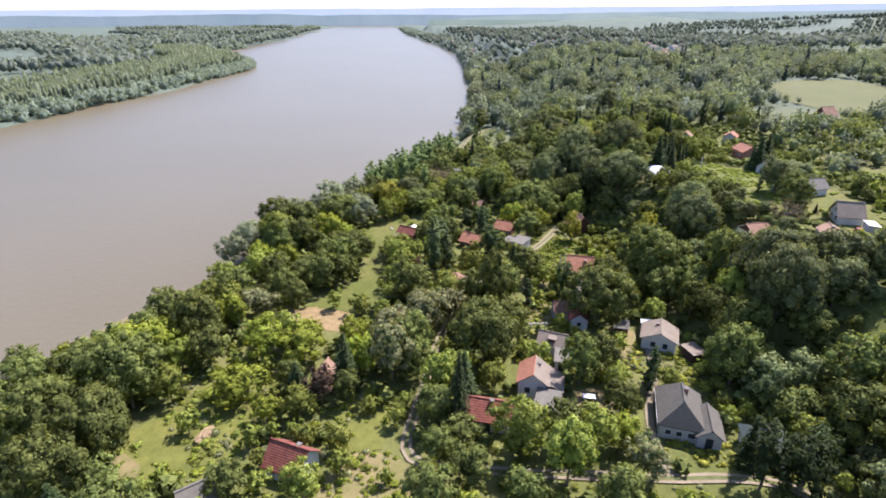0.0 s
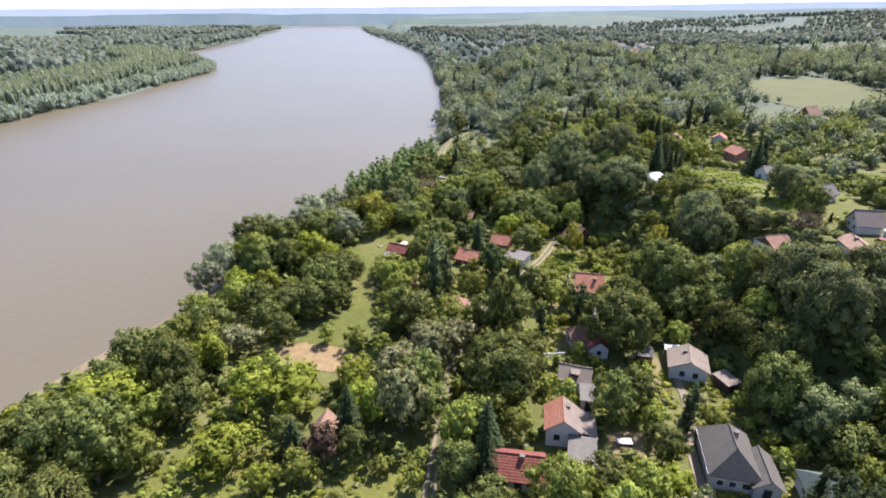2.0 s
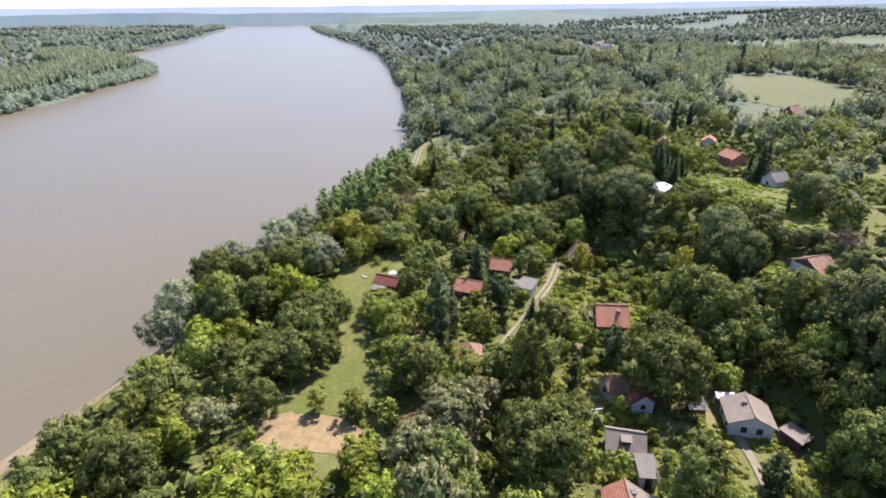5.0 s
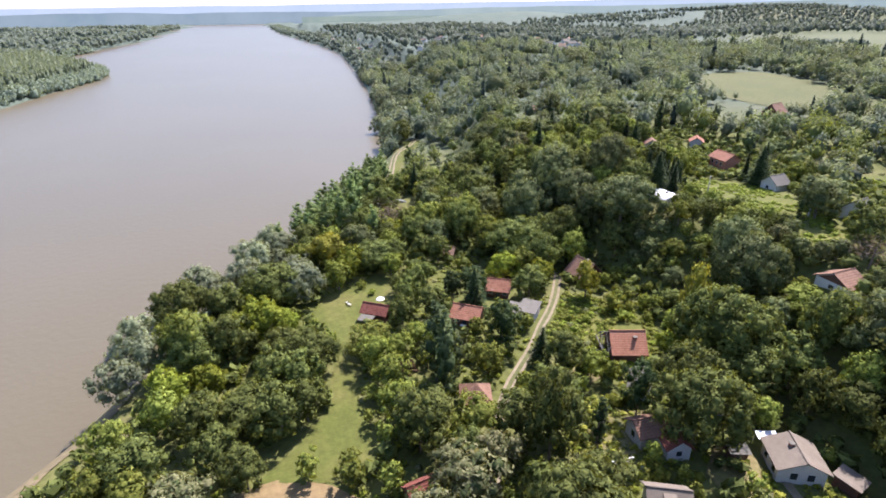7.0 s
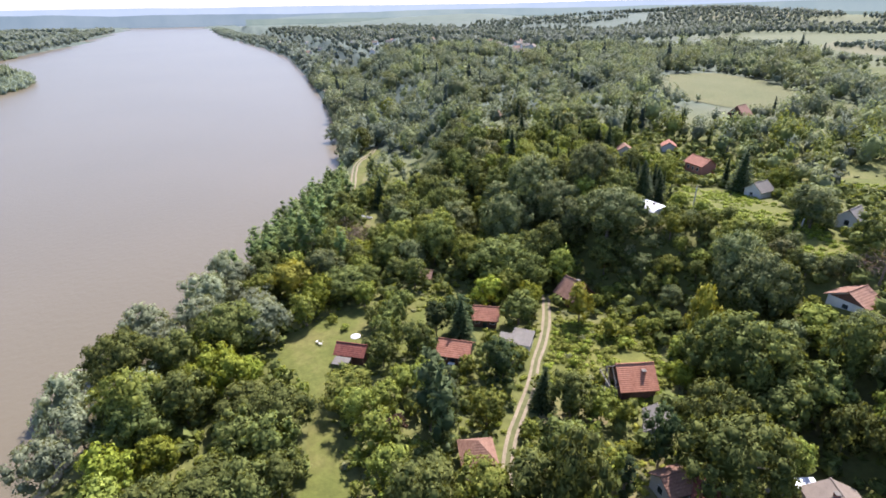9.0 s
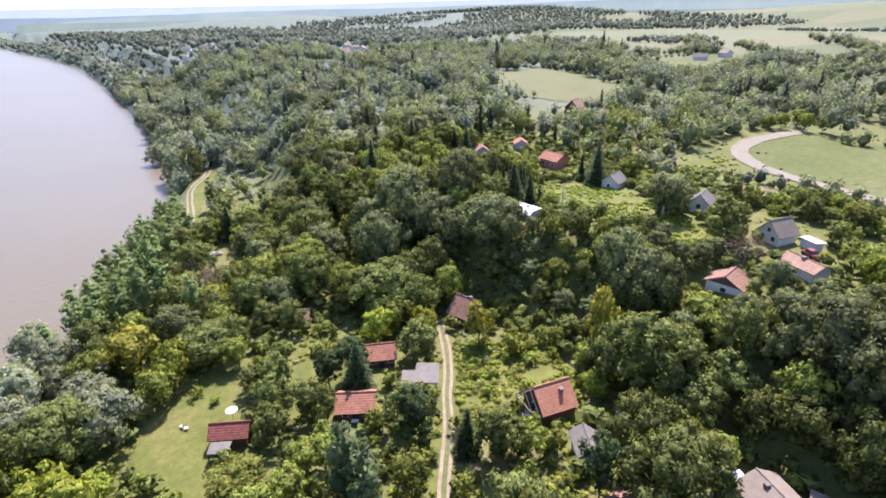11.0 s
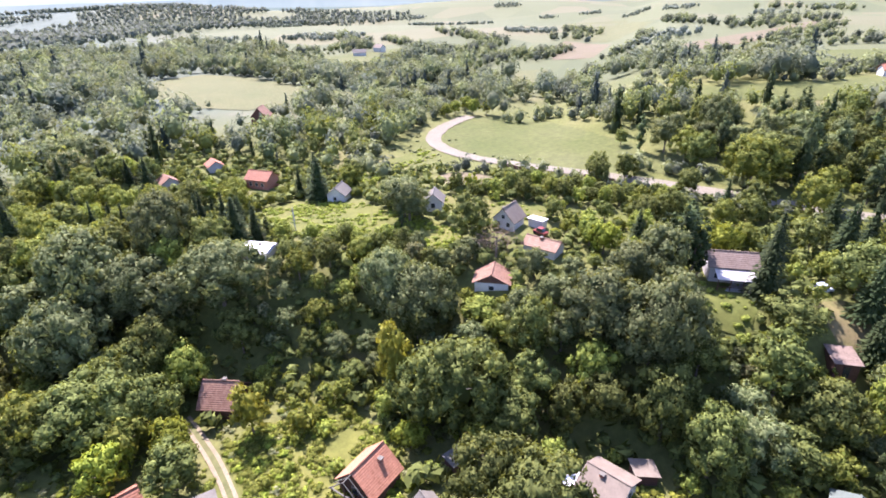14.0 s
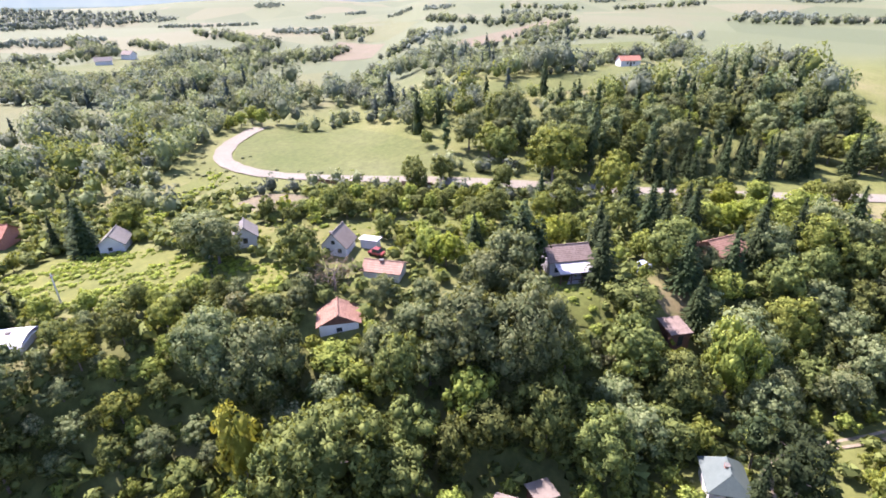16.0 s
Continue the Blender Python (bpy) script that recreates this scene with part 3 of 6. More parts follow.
def lobes_column(R, H, n, z0, rng, power=0.8):
    out = []
    for i in range(n):
        k = (i + 0.5) / n
        r = R * (math.sin(math.pi * min(0.97, 0.12 + 0.86 * k)) ** power)
        a = i * 2.1
        out.append((math.cos(a) * r * 0.35, math.sin(a) * r * 0.35, z0 + H * k, max(r * 0.75, 0.25)))
    return out


def trunk_mesh(name, height, r, rng, limbs=3, spread=2.0):
    """A tapered, slightly bent trunk with limbs."""
    V, F = [], []

    def tube(p, q, r0, r1, sides=6):
        p, q = Vector(p), Vector(q)
        d = (q - p).normalized()
        s = d.orthogonal().normalized()
        w = d.cross(s)
        b = len(V)
        for c, rr in ((p, r0), ((p + q) / 2 + s * rng.uniform(-0.1, 0.1), (r0 + r1) / 2), (q, r1)):
            for i in range(sides):
                a = 2 * math.pi * i / sides
                V.append(tuple(c + (s * math.cos(a) + w * math.sin(a)) * rr))
        for j in range(2):
            for i in range(sides):
                F.append((b + j * sides + i, b + j * sides + (i + 1) % sides, b + (j + 1) * sides + (i + 1) % sides, b + (j + 1) * sides + i))

    tube((0, 0, -0.6), (rng.uniform(-.2, .2), rng.uniform(-.2, .2), height), r, r * 0.45)
    for i in range(limbs):
        a, k = i * 2.4, rng.uniform(0.55, 0.95)
        tube((0, 0, height * k), (math.cos(a) * spread, math.sin(a) * spread, height * k + spread * rng.uniform(0.5, 1.1)), r * 0.4, r * 0.12, 5)
    me = bpy.data.meshes.new(name)
    me.from_pydata(V, [], F)
    me.materials.append(M_BARK)
    return me


KINDS = {}


def kind(key, name, label, leaf, size, radius, variants, make):
    """A kind of tree: its meshes, made once, at a nominal size of `size` metres high."""
    made = []
    for i in range(variants):
        rng = np.random.RandomState(hash_of(key) + i)
        geo, th, tr, sp = make(rng)
        made.append((fast_mesh("crown", *geo, mats=[LEAF[leaf]]), trunk_mesh("trunk", th, tr, rng, spread=sp)))
    KINDS[key] = (name, label, size, radius, made)


def hash_of(s):
    return sum(ord(c) * (i + 3) for i, c in enumerate(s)) % 9973


def mk_round(R, H, n, z0, dens, leaf, spread=2.0):
    return lambda rng: (crown_geometry(lobes_round(R, H, n, rng, z0), dens, leaf, rng), z0 + H * 0.5, R * 0.055, spread)


def mk_spruce(R, H):
    def f(rng):
        V, L, S, base = [], [], [], 0
        cv, cf = ICO1
        for i in range(9):
            k = i / 9
            c = np.array([0, 0, 1.0 + (H - 1) * k])
            V.append(c + cv * [R * 0.62 * (1 - k), R * 0.62 * (1 - k), H * 0.085])
            L.append((cf + base).ravel()); S += [3] * len(cf); base += len(cv)
        tiers = 20
        for i in range(tiers):
            k = i / tiers
            rr = R * (1 - k) ** 0.9 + 0.15
            n = int(12 + 60 * (1 - k))
            a = rng.uniform(0, 2 * math.pi, n)
            q = rng.uniform(0.45, 1.05, n) * rr
            z = 0.9 + (H - 0.9) * (k + rng.uniform(-.03, .03, n)) - q * 0.22
            p = np.stack([np.cos(a) * q, np.sin(a) * q, z], 1)
            u = np.stack([np.cos(a), np.sin(a), -0.35 + 0 * a], 1)
            w = np.stack([-np.sin(a), np.cos(a), 0 * a], 1)
            s = (0.38 + 0.24 * (1 - k)) * rng.uniform(0.7, 1.2, n)[:, None]
            quad = np.stack([p - u * s * .7, p + w * s * .34, p + u * s * .8, p - w * s * .34], 1).reshape(-1, 3)
            V.append(quad); m = len(quad) // 4
            L.append(np.arange(base, base + 4 * m)); S += [4] * m; base += 4 * m
        return (np.concatenate(V), np.concatenate(L), np.array(S)), H * 0.85, 0.2, 0.5
    return f


def mk_column(R, H, n, dens, leaf, power=0.8, z0=0.8):
    return lambda rng: (crown_geometry(lobes_column(R, H - z0, n, z0, rng, power), dens, leaf, rng, ICO1, 1.25), H * 0.6, 0.22, 0.6)


def mk_bare(R, H):
    def f(rng):
        n = 420
        d = unit(n, rng)
        d[:, 2] = np.abs(d[:, 2])
        p = np.array([0, 0, H * 0.35]) + d * rng.uniform(0.35, 1.0, n)[:, None] * [R, R, H * 0.6]
        q = cards(p, np.cross(d, unit(n, rng)), 0.5, rng, 3.0)
        q = q.reshape(-1, 3, 3)
        q[:, 1] = q[:, 0] + (q[:, 1] - q[:, 0]) * 0.12
        q = q.reshape(-1, 3)
        return (q, np.arange(len(q)), np.full(n, 3)), H * 0.6, 0.2, R * 0.6
    return f


kind("ash", "ash_tree", "broad green ash tree with a full crown", "ash", 10.2, 4.4, 4, mk_round(4.3, 9.6, 30, 0.5, 50, 0.36))
kind("oak", "oak_tree", "large dark green oak with a domed crown", "oak", 11.2, 5.2, 3, mk_round(5.1, 10.6, 36, 0.5, 50, 0.36))
kind("acacia", "acacia_tree", "light green acacia with a loose crown", "acacia", 8.2, 3.5, 3, mk_round(3.5, 7.6, 22, 0.5, 64, 0.33))
kind("walnut", "walnut_tree", "yellow-green walnut tree with bright leaves", "walnut", 7.8, 3.7, 3, mk_round(3.6, 7.2, 24, 0.4, 60, 0.35))
kind("willow", "willow_tree", "silvery grey-green willow on the river bank", "willow", 8.8, 4.1, 3, mk_round(4.1, 8.4, 26, 0.3, 64, 0.3))
kind("lime", "lime_tree", "flowering tree with a pale speckled crown", "lime", 8.6, 3.7, 2, mk_round(3.7, 8.0, 24, 0.5, 62, 0.33))
kind("golden", "golden_tree", "tree with golden yellow-green foliage", "golden", 6.6, 3.5, 2, mk_round(3.4, 6.1, 15, 0.4, 56, 0.38))
kind("plum", "plum_tree", "small purple-leaved plum tree", "plum", 5.6, 2.7, 1, mk_round(2.6, 5.1, 11, 0.4, 60, 0.36))
kind("fruit", "fruit_tree", "small round garden fruit tree", "acacia", 4.2, 2.0, 3, mk_round(1.9, 3.8, 12, 0.3, 70, 0.32, 0.8))
kind("shrub", "shrub", "dense green garden shrub", "shrub", 2.4, 1.6, 3, mk_round(1.5, 2.4, 9, -0.1, 92, 0.27, 0.4))
kind("spruce", "spruce_tree", "dark conical spruce with drooping boughs", "spruce", 12, 3.1, 3, mk_spruce(3.0, 12))
kind("pine", "pine_tree", "dark green pine with an irregular crown", "spruce", 10, 3.2, 3, mk_round(3.1, 9.4, 22, 0.5, 74, 0.3))
kind("cypress", "cypress_tree", "narrow dark green cypress column", "spruce", 8, 1.15, 2, mk_column(1.1, 8, 9, 46, 0.36))
kind("poplar", "poplar_tree", "tall narrow dark green poplar", "poplar", 13, 2.1, 2, mk_column(2.0, 13, 11, 30, 0.46))
kind("thuja", "young_poplar", "slender young poplar on the river bank", "young", 12, 1.8, 2, mk_column(1.7, 12, 9, 30, 0.46, 0.6))
kind("bare", "bare_tree", "leafless grey-brown tree by the river", "bare", 8, 3.4, 2, mk_bare(3.4, 8))
kind("great_ash", "ash_tree", "tall broad ash tree with a heavy crown", "ash", 14.0, 7.0, 3, mk_round(6.8, 13.2, 58, 0.5, 48, 0.38, 3.5))
kind("great_oak", "oak_tree", "huge dark green oak with a domed crown", "oak", 15.0, 9.0, 3, mk_round(8.7, 14.2, 84, 0.5, 42, 0.40, 4.5))
kind("great_acacia", "acacia_tree", "tall light green acacia with a spreading crown", "acacia", 11.5, 5.2, 2, mk_round(5.1, 10.8, 40, 0.5, 52, 0.37, 2.6))
GREAT = {"ash": ("great_ash", 5.4), "oak": ("great_oak", 6.6), "acacia": ("great_acacia", 4.4)}
ASPECT = {"ash": 2.35, "oak": 2.1, "acacia": 2.3, "walnut": 2.1, "willow": 2.1, "lime": 2.3, "golden": 3.0, "plum": 2.1, "fruit": 2.1, "shrub": 1.5, "spruce": 3.7, "pine": 3.0, "cypress": 6.5, "poplar": 6.0, "thuja": 5.5, "bare": 2.2}

PLACED, LANDMARKS = [], []


def grow(key, x, y, r, h=None, label="", group=""):
    """A tree or shrub of crown radius r standing at x, y."""
    if key == "acacia" and h is None and y < 130 and -4 < x - float(along(FOOT, y)) < 26 and len(PLACED) % 3:
        key = "oak"
    if key in GREAT and r > GREAT[key][1]:
        h = h or min(ASPECT[key] * r, 16.0)
        key = GREAT[key][0]
    name, text, size, radius, made = KINDS[key]
    i = len(PLACED)
    if h is None and any(math.hypot(x - a, y - b) < max(0.7 * c, 0.55 * (r + c)) for a, b, c in LANDMARKS):
        return None
    if h is None and key not in ("fruit", "shrub") and any(inside(x, y, p) for p in (ORCHARD, GLADE, SIDE_PLOT, CLEARING, LAWN, EARTH, PLOT, HOUSE_LAWN)):
        return None
    if h is None and r > 2.5 and inside(x, y, SLOPE_FOOT):
        return None
    if any(math.hypot(x - hx, y - hy) < hr + r * 0.35 for hx, hy, hr in HOUSES):
        return None
    h = h or min(ASPECT[key] * r, 16.0)
    crown, trunk = made[i % len(made)]
    top = new(name)
    top.matrix_world = Matrix.LocRotScale((x, y, lz(x, y)), Euler((0, 0, i * 2.399)), (r / radius, r / radius, h / size))
    for part_name, me in (("trunk", trunk), ("crown", crown)):
        ob = new(part_name, me)
        ob.parent = top
    tagged(top, label or text, "shrub" if key == "shrub" else "tree", group)
    PLACED.append((x, y, r))
    return top


def way_gap(x, y):
    best = 99.0
    for pts, w in WAYS:
        a = np.asarray(pts)
        best = min(best, float(np.min(np.hypot(a[:, 0] - x, a[:, 1] - y))) - w)
    return best


def blocked(x, y, r):
    """True where a crown of radius r would stand on open ground, a way or a house."""
    if any(inside(x, y, p) for p in OPEN):
        return True
    if way_gap(x, y) < r * 0.45:
        return True
    return any(math.hypot(x - hx, y - hy) < hr + r * 0.7 for hx, hy, hr in HOUSES)

# ---- houses ----
def box_bm(x0, x1, y0, y1, z0, z1, bevel=0.0):
    bm = bmesh.new()
    bmesh.ops.create_cube(bm, size=1, matrix=Matrix.Translation(((x0 + x1) / 2, (y0 + y1) / 2, (z0 + z1) / 2)) @ Matrix.Diagonal((x1 - x0, y1 - y0, z1 - z0, 1)))
    if bevel:
        bmesh.ops.bevel(bm, geom=bm.edges[:], offset=bevel, segments=1, affect='EDGES')
    return bm


def slab_bm(quad, thick):
    """A slab under four corners, thick downwards."""
    bm = bmesh.new()
    top = [bm.verts.new(p) for p in quad]
    bot = [bm.verts.new((p[0], p[1], p[2] - thick)) for p in quad]
    bm.faces.new(top)
    bm.faces.new(bot[::-1])
    n = len(quad)
    for i in range(n):
        bm.faces.new((top[i], bot[i], bot[(i + 1) % n], top[(i + 1) % n]))
    bmesh.ops.recalc_face_normals(bm, faces=bm.faces[:])
    return bm


def window_on(parent, side, u, z, w, h, L, W, frame_mat=None, name="window"):
    """A framed window on a wall: side s/n (long walls) or e/w (gable walls), u along the wall."""
    out = {"s": (0, -1), "n": (0, 1), "e": (1, 0), "w": (-1, 0)}[side]
    def placed(bm, push):
        ox, oy = out
        for v in bm.verts:
            a, d, zz = v.co
            if side in "sn":
                v.co = (u + a, oy * (W / 2 + push + d), z + zz)
            else:
                v.co = (ox * (L / 2 + push + d), u + a, z + zz)
        bmesh.ops.recalc_face_normals(bm, faces=bm.faces[:])
        return bm
    fr = part(name, placed(box_bm(-w / 2 - 0.08, w / 2 + 0.08, -0.05, 0.04, -0.08, h + 0.08), 0.0), frame_mat or M_WHITE, parent)
    part("pane", placed(box_bm(-w / 2, w / 2, 0.0, 0.05, 0, h), 0.004), M_GLASS, fr, "dark glass pane")
    return fr


def gable_house(name, x, y, angle, L, W, wall, rise, roof, walls, label, windows=(), chimney=None, over=0.45, ridge=True, lift=0.0, hip=0.0, category="house", into=None):
    """A house with its ridge along local x. wall: eaves height, rise: ridge above the eaves, hip: how far the ridge ends draw in."""
    top = into or new(name)
    had = set(top.children)
    if not into:
        z = min(lz(x + a, y + b) for a in (-L / 2, 0, L / 2) for b in (-W / 2, 0, W / 2)) + lift
        top.matrix_world = pose(x, y, z, 0, 0, angle)
    bm = bmesh.new()
    ring = [(-L / 2, -W / 2), (L / 2, -W / 2), (L / 2, W / 2), (-L / 2, W / 2)]
    lo = [bm.verts.new((a, b, -1.5)) for a, b in ring]
    hi = [bm.verts.new((a, b, wall)) for a, b in ring]
    for i in range(4):
        j = (i + 1) % 4
        bm.faces.new((lo[i], lo[j], hi[j], hi[i]))
    if hip <= 0:
        e = bm.verts.new((L / 2, 0, wall + rise - 0.05))
        w = bm.verts.new((-L / 2, 0, wall + rise - 0.05))
        bm.faces.new((hi[1], hi[2], e))
        bm.faces.new((hi[3], hi[0], w))
    else:
        bm.faces.new(hi)
    part("wall", bm, walls, top)
    X, Y = L / 2 + over, W / 2 + over
    drop = rise * over / (W / 2)
    zr, ze = wall + rise, wall - drop
    rx = X - hip
    for s in (-1, 1):
        quad = [(-X, s * Y, ze), (X, s * Y, ze), (rx, 0, zr), (-rx, 0, zr)]
        part("roof_slope", slab_bm([(a, b, c + 0.1) for a, b, c in (quad if s < 0 else quad[::-1])], 0.14), roof, top)
        if hip > 0:
            part("roof_hip", slab_bm([(s * X, -Y, ze + 0.1), (s * X, Y, ze + 0.1), (s * rx, 0, zr + 0.1)], 0.14), roof, top)
    if ridge:
        bmr = bmesh.new()
        bmesh.ops.create_cone(bmr, cap_ends=True, segments=8, radius1=0.13, radius2=0.13, depth=2 * rx, matrix=Matrix.Translation((0, 0, zr + 0.1)) @ Euler((0, math.pi / 2, 0)).to_matrix().to_4x4())
        part("ridge_tile", bmr, roof, top)
    for side, u, zz, w, h in windows:
        if zz < 0.3:
            window_on(top, side, u, zz, w, h, L, W, M_WOOD, "door")
        else:
            window_on(top, side, u, zz, w, h, L, W)
    if chimney:
        cx, cy, ch = chimney
        zc = wall + rise * (1 - abs(cy) / (W / 2))
        c = part("chimney", box_bm(cx - 0.28, cx + 0.28, cy - 0.28, cy + 0.28, zc - 0.8, zc + ch, 0.03), M_BRICK, top)
        part("chimney_cap", box_bm(cx - 0.36, cx + 0.36, cy - 0.36, cy + 0.36, zc + ch, zc + ch + 0.1), M_SHEET, c)
    if into:
        for ob in set(top.children) - had:
            ob.matrix_basis = pose(x, y, 0, 0, 0, angle)
        return top
    HOUSES.append((x, y, max(L, W) * 0.55))
    return tagged(top, label, category)


def shed(name, x, y, angle, L, W, hi, lo, roof, walls, label, category="shed", opening=True):
    """A lean-to shed: roof falls from hi at the back (+y) to lo at the front."""
    top = new(name)
    top.matrix_world = pose(x, y, lz(x, y), 0, 0, angle)
    bm = bmesh.new()
    ring = [(-L / 2, -W / 2, lo), (L / 2, -W / 2, lo), (L / 2, W / 2, hi), (-L / 2, W / 2, hi)]
    a = [bm.verts.new((p[0], p[1], -0.8)) for p in ring]
    b = [bm.verts.new(p) for p in ring]
    for i in range(4):
        bm.faces.new((a[i], a[(i + 1) % 4], b[(i + 1) % 4], b[i]))
    bm.faces.new(b)
    part("wall", bm, walls, top)
    o = 0.3
    k = (hi - lo) / W * o
    part("roof", slab_bm([(-L / 2 - o, -W / 2 - o, lo - k + 0.12), (L / 2 + o, -W / 2 - o, lo - k + 0.12), (L / 2 + o, W / 2 + o, hi + k + 0.12), (-L / 2 - o, W / 2 + o, hi + k + 0.12)], 0.08), roof, top)
    if opening:
        window_on(top, "s", 0, 0.0, 0.9, min(1.9, lo - 0.3), L, W, M_WOOD, "door")
    HOUSES.append((x, y, max(L, W) * 0.55))
    return tagged(top, label, category)


def lean_to(house, x0, x1, y0, y1, z0, z1, roof, walls):
    """A lower roof against a house: from height z0 at y0 down to z1 at y1, in the house's own axes."""
    s = 1 if y1 > y0 else -1
    part("lean_to_roof", slab_bm([(x0 - 0.2, y0, z0), (x1 + 0.2, y0, z0), (x1 + 0.2, y1 + 0.25 * s, z1), (x0 - 0.2, y1 + 0.25 * s, z1)], 0.08), roof, house)
    bm = bmesh.new()
    lo = [bm.verts.new(p) for p in ((x0, y0, -1), (x1, y0, -1), (x1, y1, -1), (x0, y1, -1))]
    hi = [bm.verts.new(p) for p in ((x0, y0, z0 - 0.1), (x1, y0, z0 - 0.1), (x1, y1, z1 - 0.1), (x0, y1, z1 - 0.1))]
    for i in range(4):
        bm.faces.new((lo[i], lo[(i + 1) % 4], hi[(i + 1) % 4], hi[i]))
    bmesh.ops.recalc_face_normals(bm, faces=bm.faces[:])
    part("lean_to_wall", bm, walls, house)


WIN_S = [("s", -1.6, 1.0, 0.9, 1.1), ("s", 1.6, 1.0, 0.9, 1.1), ("s", 0, 0.0, 0.9, 2.0)]
WIN_E = [("e", 0, 1.0, 0.9, 1.1), ("w", 0, 1.0, 0.9, 1.1)]
gable_house("cottage", -21.6, 57.2, -22, 5.6, 5.0, 2.3, 2.3, M_TILE_RED, M_WHITE, "small white cottage with a weathered red tiled roof", WIN_S + WIN_E, (1.0, 0.8, 0.5))
gable_house("cottage", 7.6, 67.2, -13, 6.6, 5.2, 2.3, 1.8, M_TILE_RED, M_GREYWALL, "low cottage with a patched dark red tiled roof", WIN_S, (0.4, -0.4, 0.6))
white_house = gable_house("house", 15.9, 74.8, 76, 5.0, 4.7, 3.5, 1.7, M_TILE_ORANGE, M_WHITE, "white house with a faded orange tiled roof and grey lean-to", [("w", 0.8, 1.2, 0.9, 1.1)], (1.1, -0.8, 0.4))
next(o for o in white_house.children if o.name.startswith("roof_slope")).data.materials[0] = M_ROOF_PINK
lean_to(white_house, -2.3, 2.6, -2.36, -5.0, 3.5, 2.2, M_ROOF_PINK, M_WOOD)
grey_house = gable_house("house", 37.9, 66.6, 72, 8.8, 6.2, 3.0, 2.9, M_TILE_GREY, M_GREYWALL, "grey rendered house with a hipped dark grey tiled roof", [("w", -1.6, 0.9, 1.1, 0.9), ("w", 0.2, 0.9, 0.8, 0.8), ("w", 1.8, 0.9, 0.8, 0.8), ("n", -2, 1.0, 0.9, 1.1), ("n", 1, 1.0, 0.9, 1.1)], (0.6, -0.5, 0.9), hip=2.4)
gable_house("house", -2.0, -4.0, 0, 6.0, 3.4, 2.4, 1.3, M_TILE_GREY, M_GREYWALL, "", [("w", 0, 0.0, 0.9, 1.9)], hip=0.0, into=grey_house)
part("gutter", box_bm(-4.6, 4.6, 3.46, 3.58, 2.55, 2.66), M_TIN, grey_house, "white metal gutter")
gable_house("house", 47.8, 59.8, -16, 5.4, 4.8, 2.8, 1.8, M_SHEET_GREEN, M_WHITE, "white house with a pale green sheet roof", WIN_E, (0, 0.2, 0.3), hip=1.6)
dormer_cottage = gable_house("cottage", 21.7, 86.9, -22, 4.9, 4.2, 2.4, 1.5, M_ROOF_PINK, M_WHITE, "small white cottage with a grey roof and dormer", [("e", 0, 0.0, 0.9, 1.8)])
part("dormer", box_bm(-0.6, 0.6, -1.7, -0.2, 2.8, 3.5, 0.04), M_WOOD, dormer_cottage, "dark wooden dormer")
part("dormer_roof", slab_bm([(-0.8, -1.9, 3.55), (0.8, -1.9, 3.55), (0.8, 0.1, 3.7), (-0.8, 0.1, 3.7)], 0.1), M_ROOF_PINK, dormer_cottage)
brown_house = gable_house("house", 26.2, 99.0, 0, 4.0, 4.0, 2.7, 1.3, M_TILE_BROWN, M_GREYWALL, "low house with brown and red tiled roofs", WIN_E)
gable_house("house", 2.6, -3.4, 80, 3.4, 3.4, 2.6, 1.3, M_TILE_RED, M_WHITE, "", [("w", 0, 1.0, 0.8, 0.9)], (0.6, 0.3, 0.5), into=brown_house)
faded_house = gable_house("house", 43.2, 88.8, 67, 5.4, 6.2, 2.6, 1.5, M_ROOF_PINK, M_WHITE, "white house with a faded pinkish-grey roof", [("n", -1.5, 0.8, 0.9, 1.1), ("n", 1.2, 0.8, 0.9, 1.1), ("w", 1.0, 0.8, 0.9, 1.1), ("w", -1.2, 0.8, 0.9, 1.1)], (0.6, 0.6, 0.4))
part("porch_roof", slab_bm([(2.8, 1.0, 2.7), (4.6, 1.0, 2.7), (4.6, 3.8, 2.4), (2.8, 3.8, 2.4)], 0.06), M_TIN, faded_house, "white metal porch roof")
for px, py in ((4.5, 3.7), (4.5, 1.1)):
    part("porch_post", box_bm(px - 0.06, px + 0.06, py - 0.06, py + 0.06, -0.8, 2.42), M_WHITE, faded_house)
wood_cottage = gable_house("cottage", 34.8, 119.6, -14, 5.8, 6.0, 2.4, 2.8, M_TILE_BRIGHT, M_WOOD, "wooden cottage with an orange tiled roof and open porch", WIN_E, (1.2, -1.2, 0.5))
part("porch_floor", box_bm(-5.0, -3.3, -2.4, 2.4, -0.6, 0.3), M_GREYWALL, wood_cottage)
for py in (-2.3, 0, 2.3):
    part("porch_post", box_bm(-4.9, -4.76, py - 0.07, py + 0.07, 0.3, 2.4 if py else 4.9), M_WOOD, wood_cottage)
    part("porch_beam", box_bm(-4.9, -2.8, py - 0.06, py + 0.06, 2.4 if py else 4.9, 2.52 if py else 5.02), M_SHEET, wood_cottage, "weathered grey timber beam")
part("porch_beam", box_bm(-4.95, -4.76, -2.6, 2.6, 2.52, 2.64), M_SHEET, wood_cottage, "weathered grey timber beam")
for sy in (-1, 1):
    for px in (-4.9, -3.9):
        part("rafter", slab_bm([(px, sy * 2.9, 2.35), (px + 0.12, sy * 2.9, 2.35), (px + 0.12, 0, 5.05), (px, 0, 5.05)], 0.14), M_SHEET, wood_cottage, "bare grey rafter")
